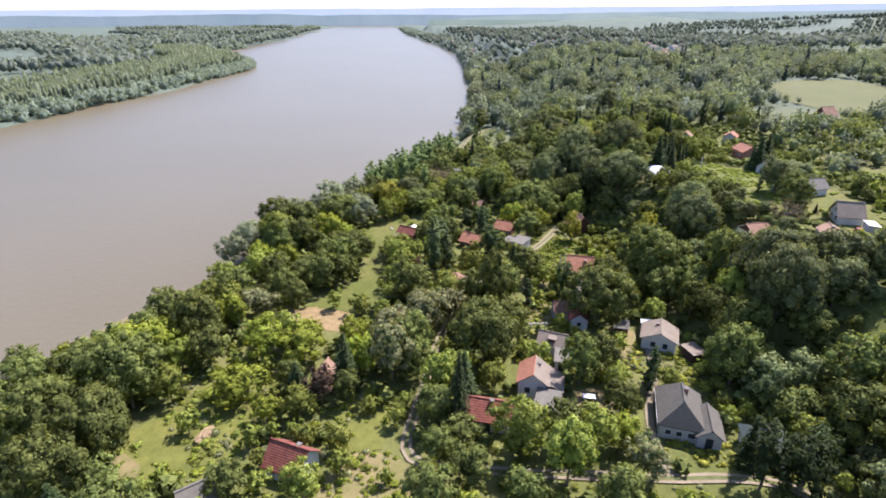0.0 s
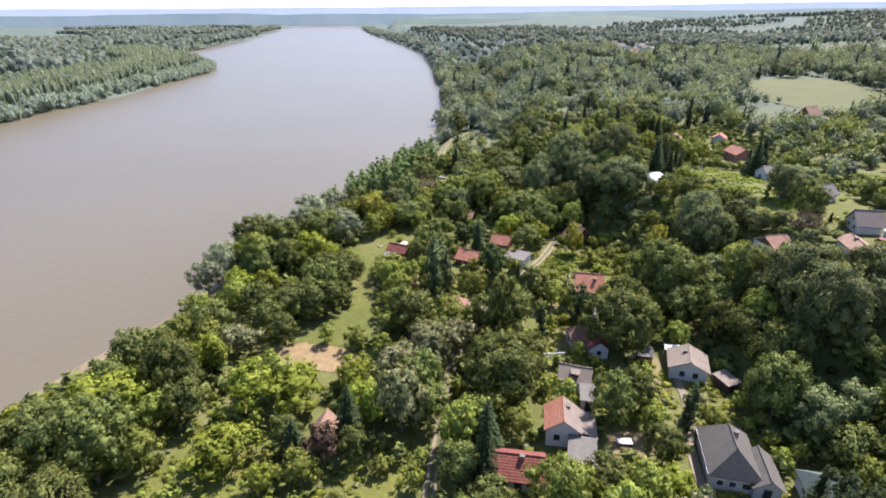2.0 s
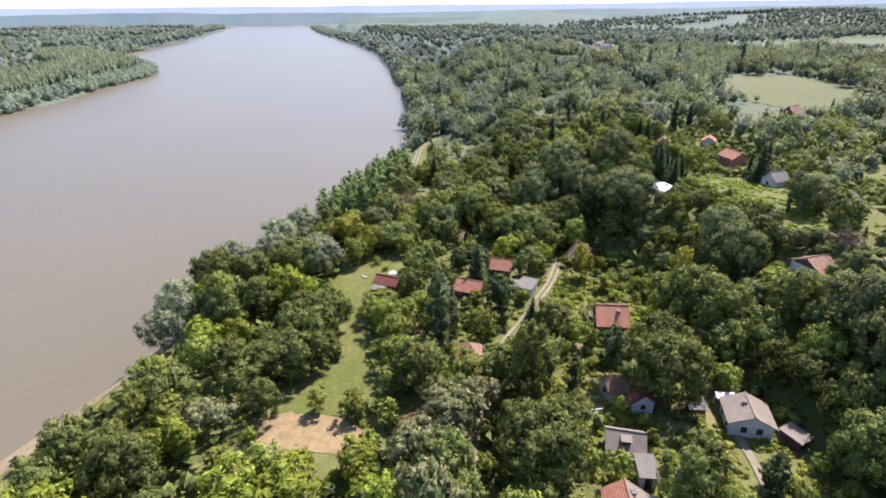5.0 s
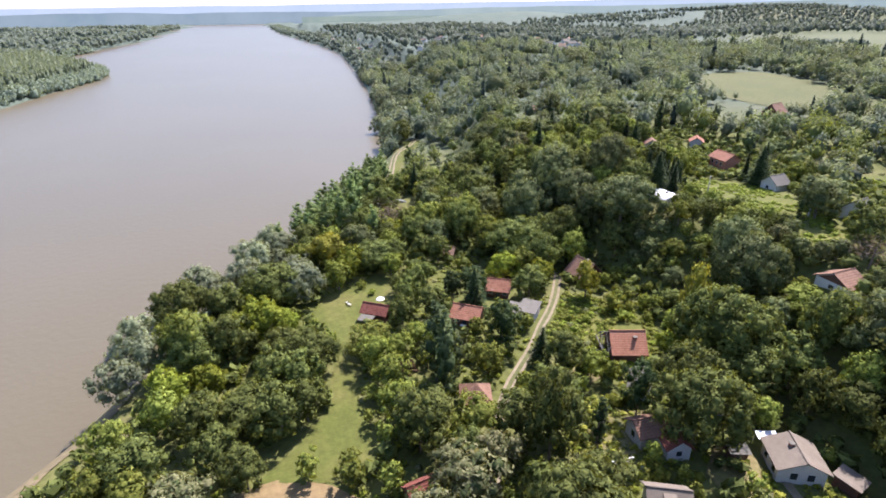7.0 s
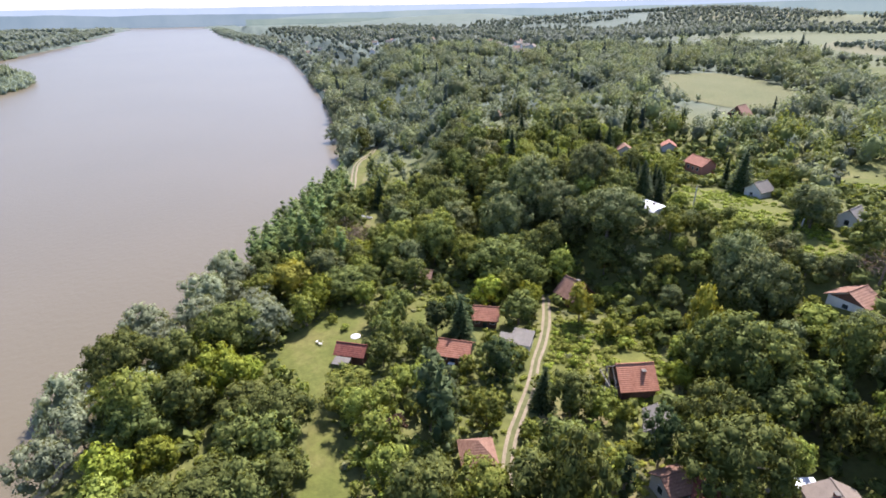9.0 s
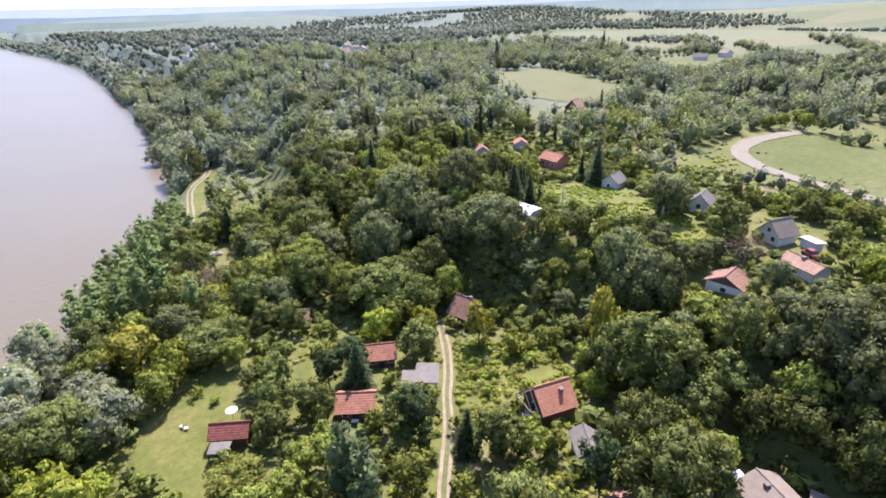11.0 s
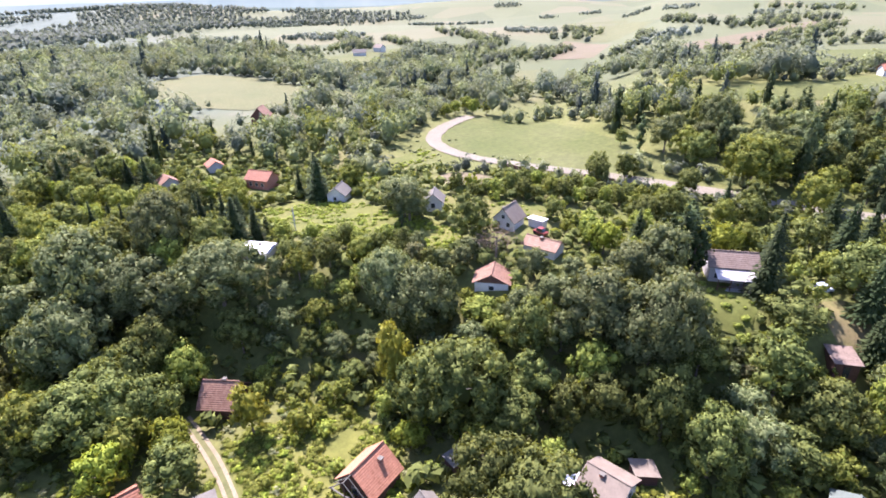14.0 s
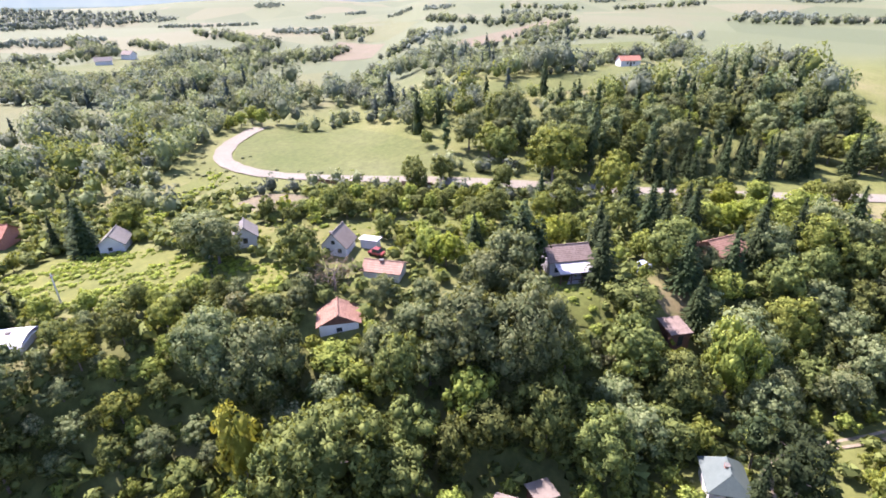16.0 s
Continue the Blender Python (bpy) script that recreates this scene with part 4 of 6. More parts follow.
gable_house("cabin", 31.6, 109.2, 55, 4.6, 3.2, 2.5, 1.2, M_SHEET, M_BLUEWALL, "small pale blue cabin with a grey sheet roof", [("n", -1.2, 0.9, 0.8, 0.9), ("n", 1.0, 0.9, 0.8, 0.9), ("n", 0, 0.0, 0.8, 1.9)])
cabin_a = gable_house("cabin", 9.2, 138.3, -33, 5.6, 5.0, 2.1, 1.6, M_TILE_ORANGE, M_WOOD, "dark wooden cabin with a red tiled roof", WIN_S)
part("veranda_table", box_bm(-0.6, 0.6, -3.6, -2.9, 0.7, 0.78), M_WHITE, cabin_a, "white veranda table")
gable_house("cabin", 19.4, 148.0, -27, 4.8, 4.6, 2.1, 1.6, M_TILE_ORANGE, M_WOOD, "dark wooden cabin with a faded orange roof", WIN_S)
cabin_b = gable_house("cabin", -9.4, 143.9, -31, 5.2, 3.2, 2.4, 1.2, M_TILE_RED, M_WOOD, "brown boarded cabin with a dark red roof", [("s", 0, 0.0, 0.9, 1.9), ("s", -1.5, 1.0, 0.8, 0.8)])
part("patio_roof", slab_bm([(-2.3, -4.6, 2.0), (0.8, -4.6, 2.0), (0.8, -2.4, 2.2), (-2.3, -2.4, 2.2)], 0.06), M_SHEET, cabin_b, "grey sheet patio roof")
for px, py in ((-2.2, -4.5), (0.7, -4.5), (-2.2, -2.5), (0.7, -2.5)):
    part("patio_post", box_bm(px - 0.05, px + 0.05, py - 0.05, py + 0.05, -0.5, 2.0), M_WOOD, cabin_b)
gable_house("cabin", 12.6, 170.3, -30, 3.2, 3.2, 1.8, 1.2, M_TILE_FADED, M_WOOD, "small cabin with a pinkish faded roof")
gable_house("cabin", 41.5, 149.6, -75, 5.5, 6.2, 2.4, 2.8, M_TILE_BROWN, M_WOOD, "cabin with a steep brown tiled roof", (), (0.5, 0.3, 0.5))
gable_house("cabin", 3.4, 112.5, -12, 4.4, 4.4, 2.6, 1.8, M_TILE_BROWN, M_WOOD, "cabin with a pyramid brown roof", hip=2.6, ridge=False)
gable_house("cabin", -8.8, 95.5, 15, 4.0, 3.6, 2.4, 1.6, M_TILE_RED, M_WOOD, "small cabin with a dark red roof")
gable_house("cabin", -20.6, 76.6, 80, 3.4, 3.2, 2.3, 1.9, M_TILE_FADED, M_WOOD, "derelict cabin with a faded pinkish roof")
gable_house("cottage", -32.6, 51.0, 35, 4.0, 3.6, 2.4, 1.4, M_SHEET, M_WHITE, "white cottage with a grey sheet roof", WIN_E)
shed("shed", 36.9, 92.6, -15, 2.4, 2.4, 2.3, 2.0, M_SHEET, M_WOOD, "small shed with a grey sheet roof")
shed("shed", 17.3, 69.0, -18, 3.6, 4.4, 2.7, 2.2, M_SHEET, M_GREYWALL, "shed with a weathered grey sheet roof")
shed("shed", 22.3, 81.6, -15, 2.2, 3.6, 2.5, 2.2, M_SHEET, M_GREYWALL, "narrow shed with a grey sheet roof")
shed("shed", 22.4, 137.0, -38, 3.6, 4.6, 2.5, 2.2, M_SHEET, M_WHITE, "flat-roofed shed with grey sheets")
shed("shed", 19.2, 137.8, -38, 2.2, 3.6, 2.2, 1.9, M_SHEET, M_GREYWALL, "low grey shed beside the lane")
shed("shed", 41.5, 109.3, -30, 2.6, 2.0, 2.2, 1.9, M_SHEET, M_WOOD, "tiny grey garden shed under trees")
shed("shed", 48.0, 84.2, 20, 2.6, 3.0, 2.0, 1.7, M_ROOF_PINK, M_WOOD, "low mossy shed behind the house")
# houses on the hill
hut = gable_house("cabin", 68.2, 160.4, -83, 5.6, 5.0, 2.2, 0.3, M_TIN, M_WHITE, "hut with an arched bright white metal roof", [("s", 1.0, 0.9, 0.9, 0.9)], (0.5, 0, 0.9), lift=-0.8, ridge=False)
arch = bmesh.new()
for k in range(13):
    a = math.pi * k / 12
    for x in (-3.3, 3.3):
        for r in (1.0, 0.985):
            arch.verts.new((x, math.cos(a) * 3.0 * r, 2.0 + math.sin(a) * 1.25 * r))
arch.verts.ensure_lookup_table()
for k in range(12):
    o, n = 4 * k, 4 * k + 4
    arch.faces.new([arch.verts[v] for v in (o, n, n + 2, o + 2)])
    arch.faces.new([arch.verts[v] for v in (o + 1, o + 3, n + 3, n + 1)])
    arch.faces.new([arch.verts[v] for v in (o, o + 1, n + 1, n)])
    arch.faces.new([arch.verts[v] for v in (o + 2, n + 2, n + 3, o + 3)])
part("arched_roof", arch, M_TIN, hut, "curved white sheet metal roof")
gable_house("house", 112.8, 193.3, 90, 7.4, 5.6, 3.0, 1.8, M_TILE_ORANGE, M_BRICK, "brick house with an orange tiled roof", [("n", -2, 1.0, 0.8, 1.0), ("n", 0, 1.0, 0.8, 1.0), ("n", 2, 1.0, 0.8, 1.0)])
gable_house("cottage", 102.8, 161.5, 10, 5.0, 4.6, 2.6, 1.8, M_SHEET, M_WHITE, "white cottage with a pale grey roof", [("w", 0.3, 1.0, 0.8, 0.8)])
gable_house("cottage", 98.0, 133.4, 15, 4.6, 4.2, 2.6, 1.8, M_SHEET, M_WHITE, "small white cottage with a grey roof", WIN_E)
gable_house("house", 93.8, 114.6, -15, 5.0, 4.8, 2.3, 2.5, M_ROOF_PINK, M_WHITE, "white gabled house with a pale grey roof", [("w", 0, 2.5, 0.7, 0.8), ("w", -1.2, 0.8, 0.8, 0.9), ("w", 1.2, 0.8, 0.8, 0.9)], (-1.2, 0.7, 0.4))
gable_house("cottage", 84.7, 105.4, 73, 6.6, 4.2, 2.0, 1.0, M_TILE_FADED, M_WHITE, "low cottage with a faded pinkish tiled roof", (), (0.4, 0.3, 0.4))
slope_cottage = gable_house("cottage", 72.0, 112.3, 8, 4.6, 6.0, 2.3, 1.6, M_TILE_BROWN, M_WHITE, "white cottage with a red tiled roof on the slope", [("w", 0, 0.7, 0.9, 0.8)], over=0.5, lift=-0.4)
# Dark triangular slab stands in for the shaded opening under the gable.
gable = bmesh.new()
gable_pts = [[gable.verts.new(p) for p in ((x, -2.75, 2.15), (x, 2.75, 2.15), (x, 0.0, 3.6))] for x in (-2.34, -2.4)]
for a, b in ((0, 1), (1, 2), (2, 0)):
    gable.faces.new((gable_pts[0][a], gable_pts[0][b], gable_pts[1][b], gable_pts[1][a]))
gable.faces.new(gable_pts[1])
gable.faces.new(gable_pts[0][::-1])
part("gable_shade", gable, M_WOOD, slope_cottage, "dark triangle for the shaded opening under the gable")
HOUSES.append((79.0, 98.0, 1.2))
HOUSES.append((65.0, 155.0, 2.5))
porch_house = gable_house("house", 86.3, 72.2, -83, 7.6, 5.0, 3.4, 1.7, M_TILE_OLD, M_GREYWALL, "house with a grey-brown tiled roof and white porch roof", [("s", -2.5, 0.9, 0.9, 1.0), ("s", 2.4, 0.9, 0.9, 1.0)])
part("porch_roof", slab_bm([(-3.2, -5.9, 2.35), (3.2, -5.9, 2.35), (3.2, -2.6, 2.9), (-3.2, -2.6, 2.9)], 0.08), M_GREYWALL, porch_house, "pale sheet porch roof")
part("porch_floor", box_bm(-3.1, 3.1, -5.8, -2.6, -1.0, 0.12), M_GREYWALL, porch_house)
for px in (-3.0, -1.0, 1.0, 3.0):
    part("porch_post", box_bm(px - 0.07, px + 0.07, -5.75, -5.61, 0.1, 2.36), M_WOOD, porch_house)
part("porch_rail", box_bm(-3.0, 3.0, -5.72, -5.64, 0.8, 0.9), M_WOOD, porch_house)
HOUSES.append((86.9, 67.6, 2.4))
shed("shed", 71.8, 57.0, -83, 3.4, 4.0, 2.8, 2.4, M_TILE_OLD, M_WOOD, "brown shed with a faded roof beside a dry yard")
gable_house("farmhouse", 266.0, -5.5, -85, 10.0, 6.0, 2.8, 1.8, M_TILE_ORANGE, M_WHITE, "farmhouse with an orange roof among field trees", WIN_S)
gable_house("house", 167.0, 233.0, 20, 7.0, 6.2, 3.2, 3.2, M_TILE_BROWN, M_WOOD, "tall dark house with a steep roof")
gable_house("house", 87.5, 42.0, -70, 7.0, 6.0, 4.2, 1.8, M_TILE_BROWN, M_BRICK, "brick house half hidden by conifers", WIN_S)

FAR_HOMES = [(269, 641), (262, 607), (250, 650), (292, 795), (268, 713), (230, 966), (182, 914), (139, 841), (123, 919), (212, 530), (82, 288), (67, 255), (118, 215), (426, 306), (388, 305), (352, 103), (100, 216), (107, 700), (60, 980), (160, 1100), (75, 1150), (281, 807), (220, 555), (264, 628), (336, 790), (209, 940), (163, 855), (238, 893), (30, 1324), (84, 1025), (240, 600), (285, 690)]
for i, (hx, hy) in enumerate(FAR_HOMES):
    if hy < 400 and hx < 200:
        gable_house("cabin", hx, hy, 30 + i * 47 % 90, 4.8, 4.4, 2.2, 1.4, (M_TILE_ORANGE, M_TILE_BROWN, M_SHEET)[i % 3], M_WOOD if i % 2 else M_GREYWALL,
                    ("small cabin with an orange roof among trees", "low brown cabin hidden among trees", "grey-roofed cabin hidden among trees")[i % 3], ridge=False)
        continue
    gable_house("house", hx, hy, i * 47 % 180, 7 + i % 3 * 1.5, 6.0, 3.0 + i % 2, 2.2, (M_TILE_FADED, M_ROOF_PINK, M_SHEET)[i % 3], M_WHITE,
                ("far white house with a faded red roof", "far white house with a pinkish roof", "far white house with a grey roof")[i % 3], ridge=False)

# ---- small things ----
def vehicle(name, x, y, angle, length, width, height, paint, label):
    """A parked car or van: body, glazed cabin, four wheels."""
    top = new(name)
    top.matrix_world = pose(x, y, lz(x, y) + 0.15, 0, 0, angle)
    part("body", box_bm(-length / 2, length / 2, -width / 2, width / 2, 0.2, height * 0.55, 0.12), paint, top)
    bm = box_bm(-length * 0.3, length * 0.27, -width * 0.45, width * 0.45, height * 0.54, height, 0.1)
    for v in bm.verts:
        if v.co.z > height * 0.8:
            v.co.x *= 0.78
            v.co.y *= 0.88
    part("cabin", bm, M_GLASS, top, "dark glazed cabin")
    part("roof", box_bm(-length * 0.22, length * 0.2, -width * 0.38, width * 0.38, height - 0.02, height + 0.04, 0.02), paint, top)
    for sx in (-1, 1):
        for sy in (-1, 1):
            w = bmesh.new()
            bmesh.ops.create_cone(w, cap_ends=True, segments=12, radius1=0.32, radius2=0.32, depth=0.2, matrix=Matrix.Translation((sx * length * 0.32, sy * (width / 2 - 0.08), 0.22)) @ Euler((math.pi / 2, 0, 0)).to_matrix().to_4x4())
            part("wheel", w, M_RUBBER, top, "black rubber tyre")
    HOUSES.append((x, y, length * 0.6))
    return tagged(top, label, "car")


shed("caravan", 95.2, 108.6, 70, 3.4, 1.9, 1.85, 1.75, M_WHITE, M_WHITE, "white box caravan parked beside the cottage", "caravan")
vehicle("car", 91.6, 107.2, 60, 3.3, 1.5, 1.4, M_PAINT_RED, "small red car parked in a yard")
vehicle("car", 85.0, 58.0, -60, 4.1, 1.7, 1.5, M_PAINT_BLUE, "pale blue car parked under conifers")


def boat(name, x, y, z, angle, length, label):
    """A small open boat: pointed hull and two thwarts."""
    top = new(name)
    top.matrix_world = pose(x, y, z, 0, 0, angle)
    V, F, n = [], [], 7
    for i in range(n):
        k = i / (n - 1)
        w = 0.75 * math.sin(math.pi * (0.25 + 0.75 * (1 - k))) ** 0.6 if k < 1 else 0.02
        px = (k - 0.5) * length
        V += [(px, -w, 0.55 + 0.15 * k), (px, -w * 0.6, 0.05), (px, w * 0.6, 0.05), (px, w, 0.55 + 0.15 * k)]
        if i:
            a = 4 * (i - 1)
            F += [(a + j, a + j + 1, a + j + 5, a + j + 4) for j in range(3)]
    F.append((0, 1, 2, 3))
    hull = mesh_object("hull", V, F, M_TIN, top)
    hull.modifiers.new("thick", 'SOLIDIFY').thickness = 0.06
    for k in (-0.2, 0.15):
        part("thwart", box_bm(k * length - 0.12, k * length + 0.12, -0.6, 0.6, 0.38, 0.43), M_WOOD, top)
    return tagged(top, label, "boat")


boat("rowing_boat", 7.2, 219.0, lz(7.2, 219.0) + 0.1, 150, 4.5, "white boat lying on the grass by the river")
boat("rowing_boat", -84.0, 88.0, WATER_Z - 0.12, 65, 4.2, "small white boat floating by the bank")


def garden_chair(x, y, angle):
    top = new("garden_chair")
    top.matrix_world = pose(x, y, lz(x, y) + 0.14, 0, 0, angle)
    part("seat", box_bm(-0.24, 0.24, -0.28, 0.36, 0.34, 0.39, 0.02), M_WHITE, top)
    part("backrest", slab_bm([(-0.24, -0.46, 0.82), (0.24, -0.46, 0.82), (0.24, -0.26, 0.38), (-0.24, -0.26, 0.38)], 0.04), M_WHITE, top)
    for sx in (-0.2, 0.2):
        for sy in (-0.24, 0.32):
            part("leg", box_bm(sx - 0.025, sx + 0.025, sy - 0.025, sy + 0.025, -0.1, 0.35), M_WHITE, top)
    return tagged(top, "white plastic garden chair on the lawn", "chair", "garden chairs")


garden_chair(-15.2, 151.8, 40)
garden_chair(-14.7, 150.9, 70)


def parasol(x, y, r, label):
    top = new("parasol")
    top.matrix_world = pose(x, y, lz(x, y), 0, 0, 20)
    part("pole", box_bm(-0.03, 0.03, -0.03, 0.03, -0.2, 2.5), M_WOOD, top)
    bm = bmesh.new()
    bmesh.ops.create_cone(bm, cap_ends=False, segments=8, radius1=r, radius2=0.05, depth=0.6, matrix=Matrix.Translation((0, 0, 2.3)))
    part("canopy", bm, M_TIN, top, "white fabric canopy")
    HOUSES.append((x, y, r))
    return tagged(top, label, "parasol")


parasol(-8.0, 148.6, 1.0, "white parasol behind the brown cabin")


def fence(x0, y0, x1, y1, label, gap=0.5, height=0.8):
    """A low white balustrade: rails and posts."""
    top = new("balustrade")
    d = Vector((x1 - x0, y1 - y0, 0))
    top.matrix_world = pose(x0, y0, lz(x0, y0), 0, 0, math.degrees(math.atan2(d.y, d.x)))
    L = d.length
    for z in (0.1, height):
        part("rail", box_bm(0, L, -0.08, 0.08, z - 0.05, z + 0.05), M_WHITE, top)
    for i in range(int(L / gap) + 1):
        part("post", box_bm(i * gap - 0.07, i * gap + 0.07, -0.06, 0.06, 0.1, height), M_WHITE, top)
    return tagged(top, label, "fence")


def garden_table(x, y, angle):
    top = new("garden_table")
    top.matrix_world = pose(x, y, lz(x, y), 0, 0, angle)
    part("tabletop", box_bm(-1.1, 1.1, -0.6, 0.6, 0.78, 0.86, 0.03), M_TIN, top, "white painted tabletop")
    for sx in (-0.95, 0.95):
        for sy in (-0.48, 0.48):
            part("leg", box_bm(sx - 0.04, sx + 0.04, sy - 0.04, sy + 0.04, -0.1, 0.8), M_WOOD, top)
    for sy in (-1.1, 1.1):
        part("bench", box_bm(-0.9, 0.9, sy - 0.15, sy + 0.15, 0.0, 0.45, 0.03), M_WOOD, top)
    HOUSES.append((x, y, 2.2))
    return tagged(top, "white garden table with dark benches in a dry yard", "table")


def parapet(x0, y0, x1, y1):
    """A low dark boarded guard wall at the road's edge: posts and planks."""
    top = new("guard_wall")
    d = Vector((x1 - x0, y1 - y0, 0))
    top.matrix_world = pose(x0, y0, lz(x0, y0), 0, 0, math.degrees(math.atan2(d.y, d.x)))
    n = int(d.length / 1.6)
    for i in range(n + 1):
        part("post", box_bm(i * d.length / n - 0.08, i * d.length / n + 0.08, -0.08, 0.08, -0.4, 1.25), M_WOOD, top)
    for z in (0.1, 0.48, 0.86):
        part("plank", box_bm(0, d.length, 0.08, 0.13, z, z + 0.34), M_WOOD, top)
    return tagged(top, "low dark boarded guard wall beside the road", "fence", "road guard walls")


parapet(139.6, 126.5, 136.9, 119.3)
parapet(135.2, 103.0, 133.2, 95.0)
for outline in ([(30, 83), (31, 91), (35, 95), (40, 93), (38, 84)], [(18, 103), (24, 106), (31, 104), (29, 97.5), (21, 96.5)], [(16, 118), (20, 122), (26, 121), (27, 114), (20, 112)]):
    drape("dry_patch", outline, M_DRY, 0.13, 2.5, "yellowed dry grass between garden bushes", "yard", ragged=1.2)
garden_table(25.0, 72.0, -8)
drape("dry_patch", [(22.5, 70), (23, 74), (27, 75), (30, 73), (29, 69.5)], M_DRY, 0.15, 2.0, "dry worn grass around the garden table", "yard", ragged=0.6)
fence(14.7, 95.4, 22.3, 95.4, "low white garden balustrade in dry grass")


def heap(x, y, r, h, seed, label):
    bm = bmesh.new()
    bmesh.ops.create_icosphere(bm, subdivisions=4, radius=1)
    for v in bm.verts:
        k = 1 + 0.28 * noise.fractal(v.co * 2.2 + Vector((seed, 0, 0)), 1.0, 2.0, 4)
        v.co = Vector((v.co.x * r * k, v.co.y * r * 2.6 * k, max(v.co.z, -0.2) * h * k))
    me = bpy.data.meshes.new("straw_mound")
    bm.to_mesh(me)
    bm.free()
    me.materials.append(M_STRAWHEAP)
    ob = new("straw_mound", me)
    ob.matrix_world = pose(x, y, lz(x, y) + 0.1, 0, 0, -15)
    HOUSES.append((x, y, r))
    return tagged(ob, label, "straw")


heap(-37.0, 63.6, 0.8, 1.1, 4.0, "long heap of dry cut straw in the clearing")


def pole(x, y, h, lean):
    top = new("utility_pole")
    top.matrix_world = pose(x, y, lz(x, y), lean, 0, 0)
    bm = bmesh.new()
    bmesh.ops.create_cone(bm, cap_ends=True, segments=8, radius1=0.16, radius2=0.10, depth=h, matrix=Matrix.Translation((0, 0, h / 2 - 0.3)))
    part("post", bm, M_WHITE, top)
    part("crossarm", box_bm(-0.7, 0.7, -0.06, 0.06, h - 0.9, h - 0.78), M_WOOD, top)
    return tagged(top, "pale utility pole beside dark trees", "pole")


pole(90.0, 138.0, 7.5, 4)
pole(80.5, 160.0, 6.0, 0)
drape("beach", [(31, 505), (32, 548), (40, 556), (47, 545), (40, 508)], M_SAND, 0.5, 5.0, "sandy river beach below the woods", "beach")
drape("river_sand", [(-84.5, 74), (-79, 84), (-73.2, 98.5), (-68, 108), (-61.4, 120.5), (-54.2, 139), (-52, 138), (-57, 122), (-69, 97), (-80, 72)], M_SHOAL, 0.1, 2.0, "strip of wet tan sand at the waterline", "beach", ragged=1.3)
BANK_GRASS = [(5, 240), (7, 254), (11.5, 270), (15, 292), (22, 312), (31, 315), (33, 306), (21, 286), (14, 262), (10, 240)]
drape("bank_grass", BANK_GRASS, M_LAWN, 0.12, 4.0, "grassy river bank beside the sandy track", "meadow", ragged=1.0)
OPEN.append([(4, 236), (8, 256), (14, 280), (20, 305), (32, 316), (36, 306), (24, 288), (15.5, 262), (11, 240), (8, 232)])
FIELDS.append(OPEN[-1])

# views kept free of tall trees below the hill houses
HOUSES += [(-27, 98, 5), (-24, 91, 3.0), (-31, 94, 2.5), (8, 214, 3.5), (5, 210, 2.5), (11, 223, 3), (63, 156, 2.0), (88, 113, 3), (80, 104, 2.5), (79, 73, 3.5), (107, 189, 4), (98, 158, 3)]

# ---- planting ----
def pick(k, table):
    keys, w = zip(*table)
    return keys[min(len(keys) - 1, int(np.searchsorted(np.cumsum(w) / sum(w), k)))]


SIZE = {"ash": (3.4, 4.8), "oak": (4.2, 6.4), "acacia": (2.8, 4.0), "walnut": (2.8, 4.0), "willow": (3.2, 4.6), "lime": (3.0, 4.0), "golden": (2.6, 3.4), "fruit": (1.4, 2.2), "shrub": (1.0, 1.9), "spruce": (2.2, 3.2), "cypress": (0.9, 1.2), "poplar": (1.8, 2.3), "thuja": (1.5, 2.2), "bare": (2.5, 3.2), "plum": (2.0, 2.5)}

# large trees and conifers that mark the gardens, the slope and the plateau
def landmark(key, rows):
    for x, y, r, h in rows:
        if grow(key, x, y, r, h):
            LANDMARKS.append((x, y, r))


landmark("spruce", [(69.4, 166.5, 3.6, 12.0), (2.6, 66.1, 2.2, 14.5), (106.6, 170.7, 3.6, 12.5), (80.4, 67.4, 3.3, 13.4), (117.1, 16.5, 3.6, 17.2), (77.5, 256.6, 3.6, 13.4), (102.1, 167.1, 3.6, 11.8), (-24.5, 73.0, 2.4, 7.5), (-16.7, 75.7, 2.9, 11.4)])
landmark("pine", [(43.7, 53.0, 3.9, 12.3), (47.4, 51.0, 4.2, 12.8), (50.8, 54.2, 3.8, 11.0), (47.6, 56.2, 3.4, 9.5), (13.3, 125.9, 3.6, 11.8), (10.8, 141.3, 3.6, 11.5), (27.3, 103.2, 3.3, 13.1), (7.8, 145.7, 3.2, 9.2), (13.0, 146.6, 3.5, 9.4)])
landmark("bare", [(-2.0, 192.3, 5.9, 11.2), (79.3, 113.6, 4.6, 7.6)])
landmark("ash", [(-23.1, 127.7, 5.8, 9.7), (49.0, 111.7, 8.4, 17.5), (61.8, 61.0, 6.3, 11.6), (-7.2, 168.3, 6.6, 8.2), (32.7, 96.0, 7.4, 14.6), (-37.4, 136.0, 4.9, 10.8), (29.0, 67.8, 3.3, 7.9), (-7.5, 104.5, 4.6, 12.1), (-43.9, 133.9, 6.3, 10.5), (25.4, 144.6, 4.5, 8.0), (2.9, 61.4, 3.8, 5.6), (7.7, 83.3, 7.5, 13.7), (29.4, 162.9, 8.6, 12.4), (32.7, 156.7, 5.6, 11.1), (55.2, 90.1, 5.6, 8.9), (60.1, 102.7, 4.4, 14.1), (83.2, 44.9, 5.5, 9.5), (-59.5, 64.6, 6.1, 8.7), (112.6, 162.9, 3.9, 8.8), (74.3, 64.1, 5.3, 7.1), (55.0, 64.8, 4.8, 7.9), (10.5, 98.6, 4.4, 17.4)])
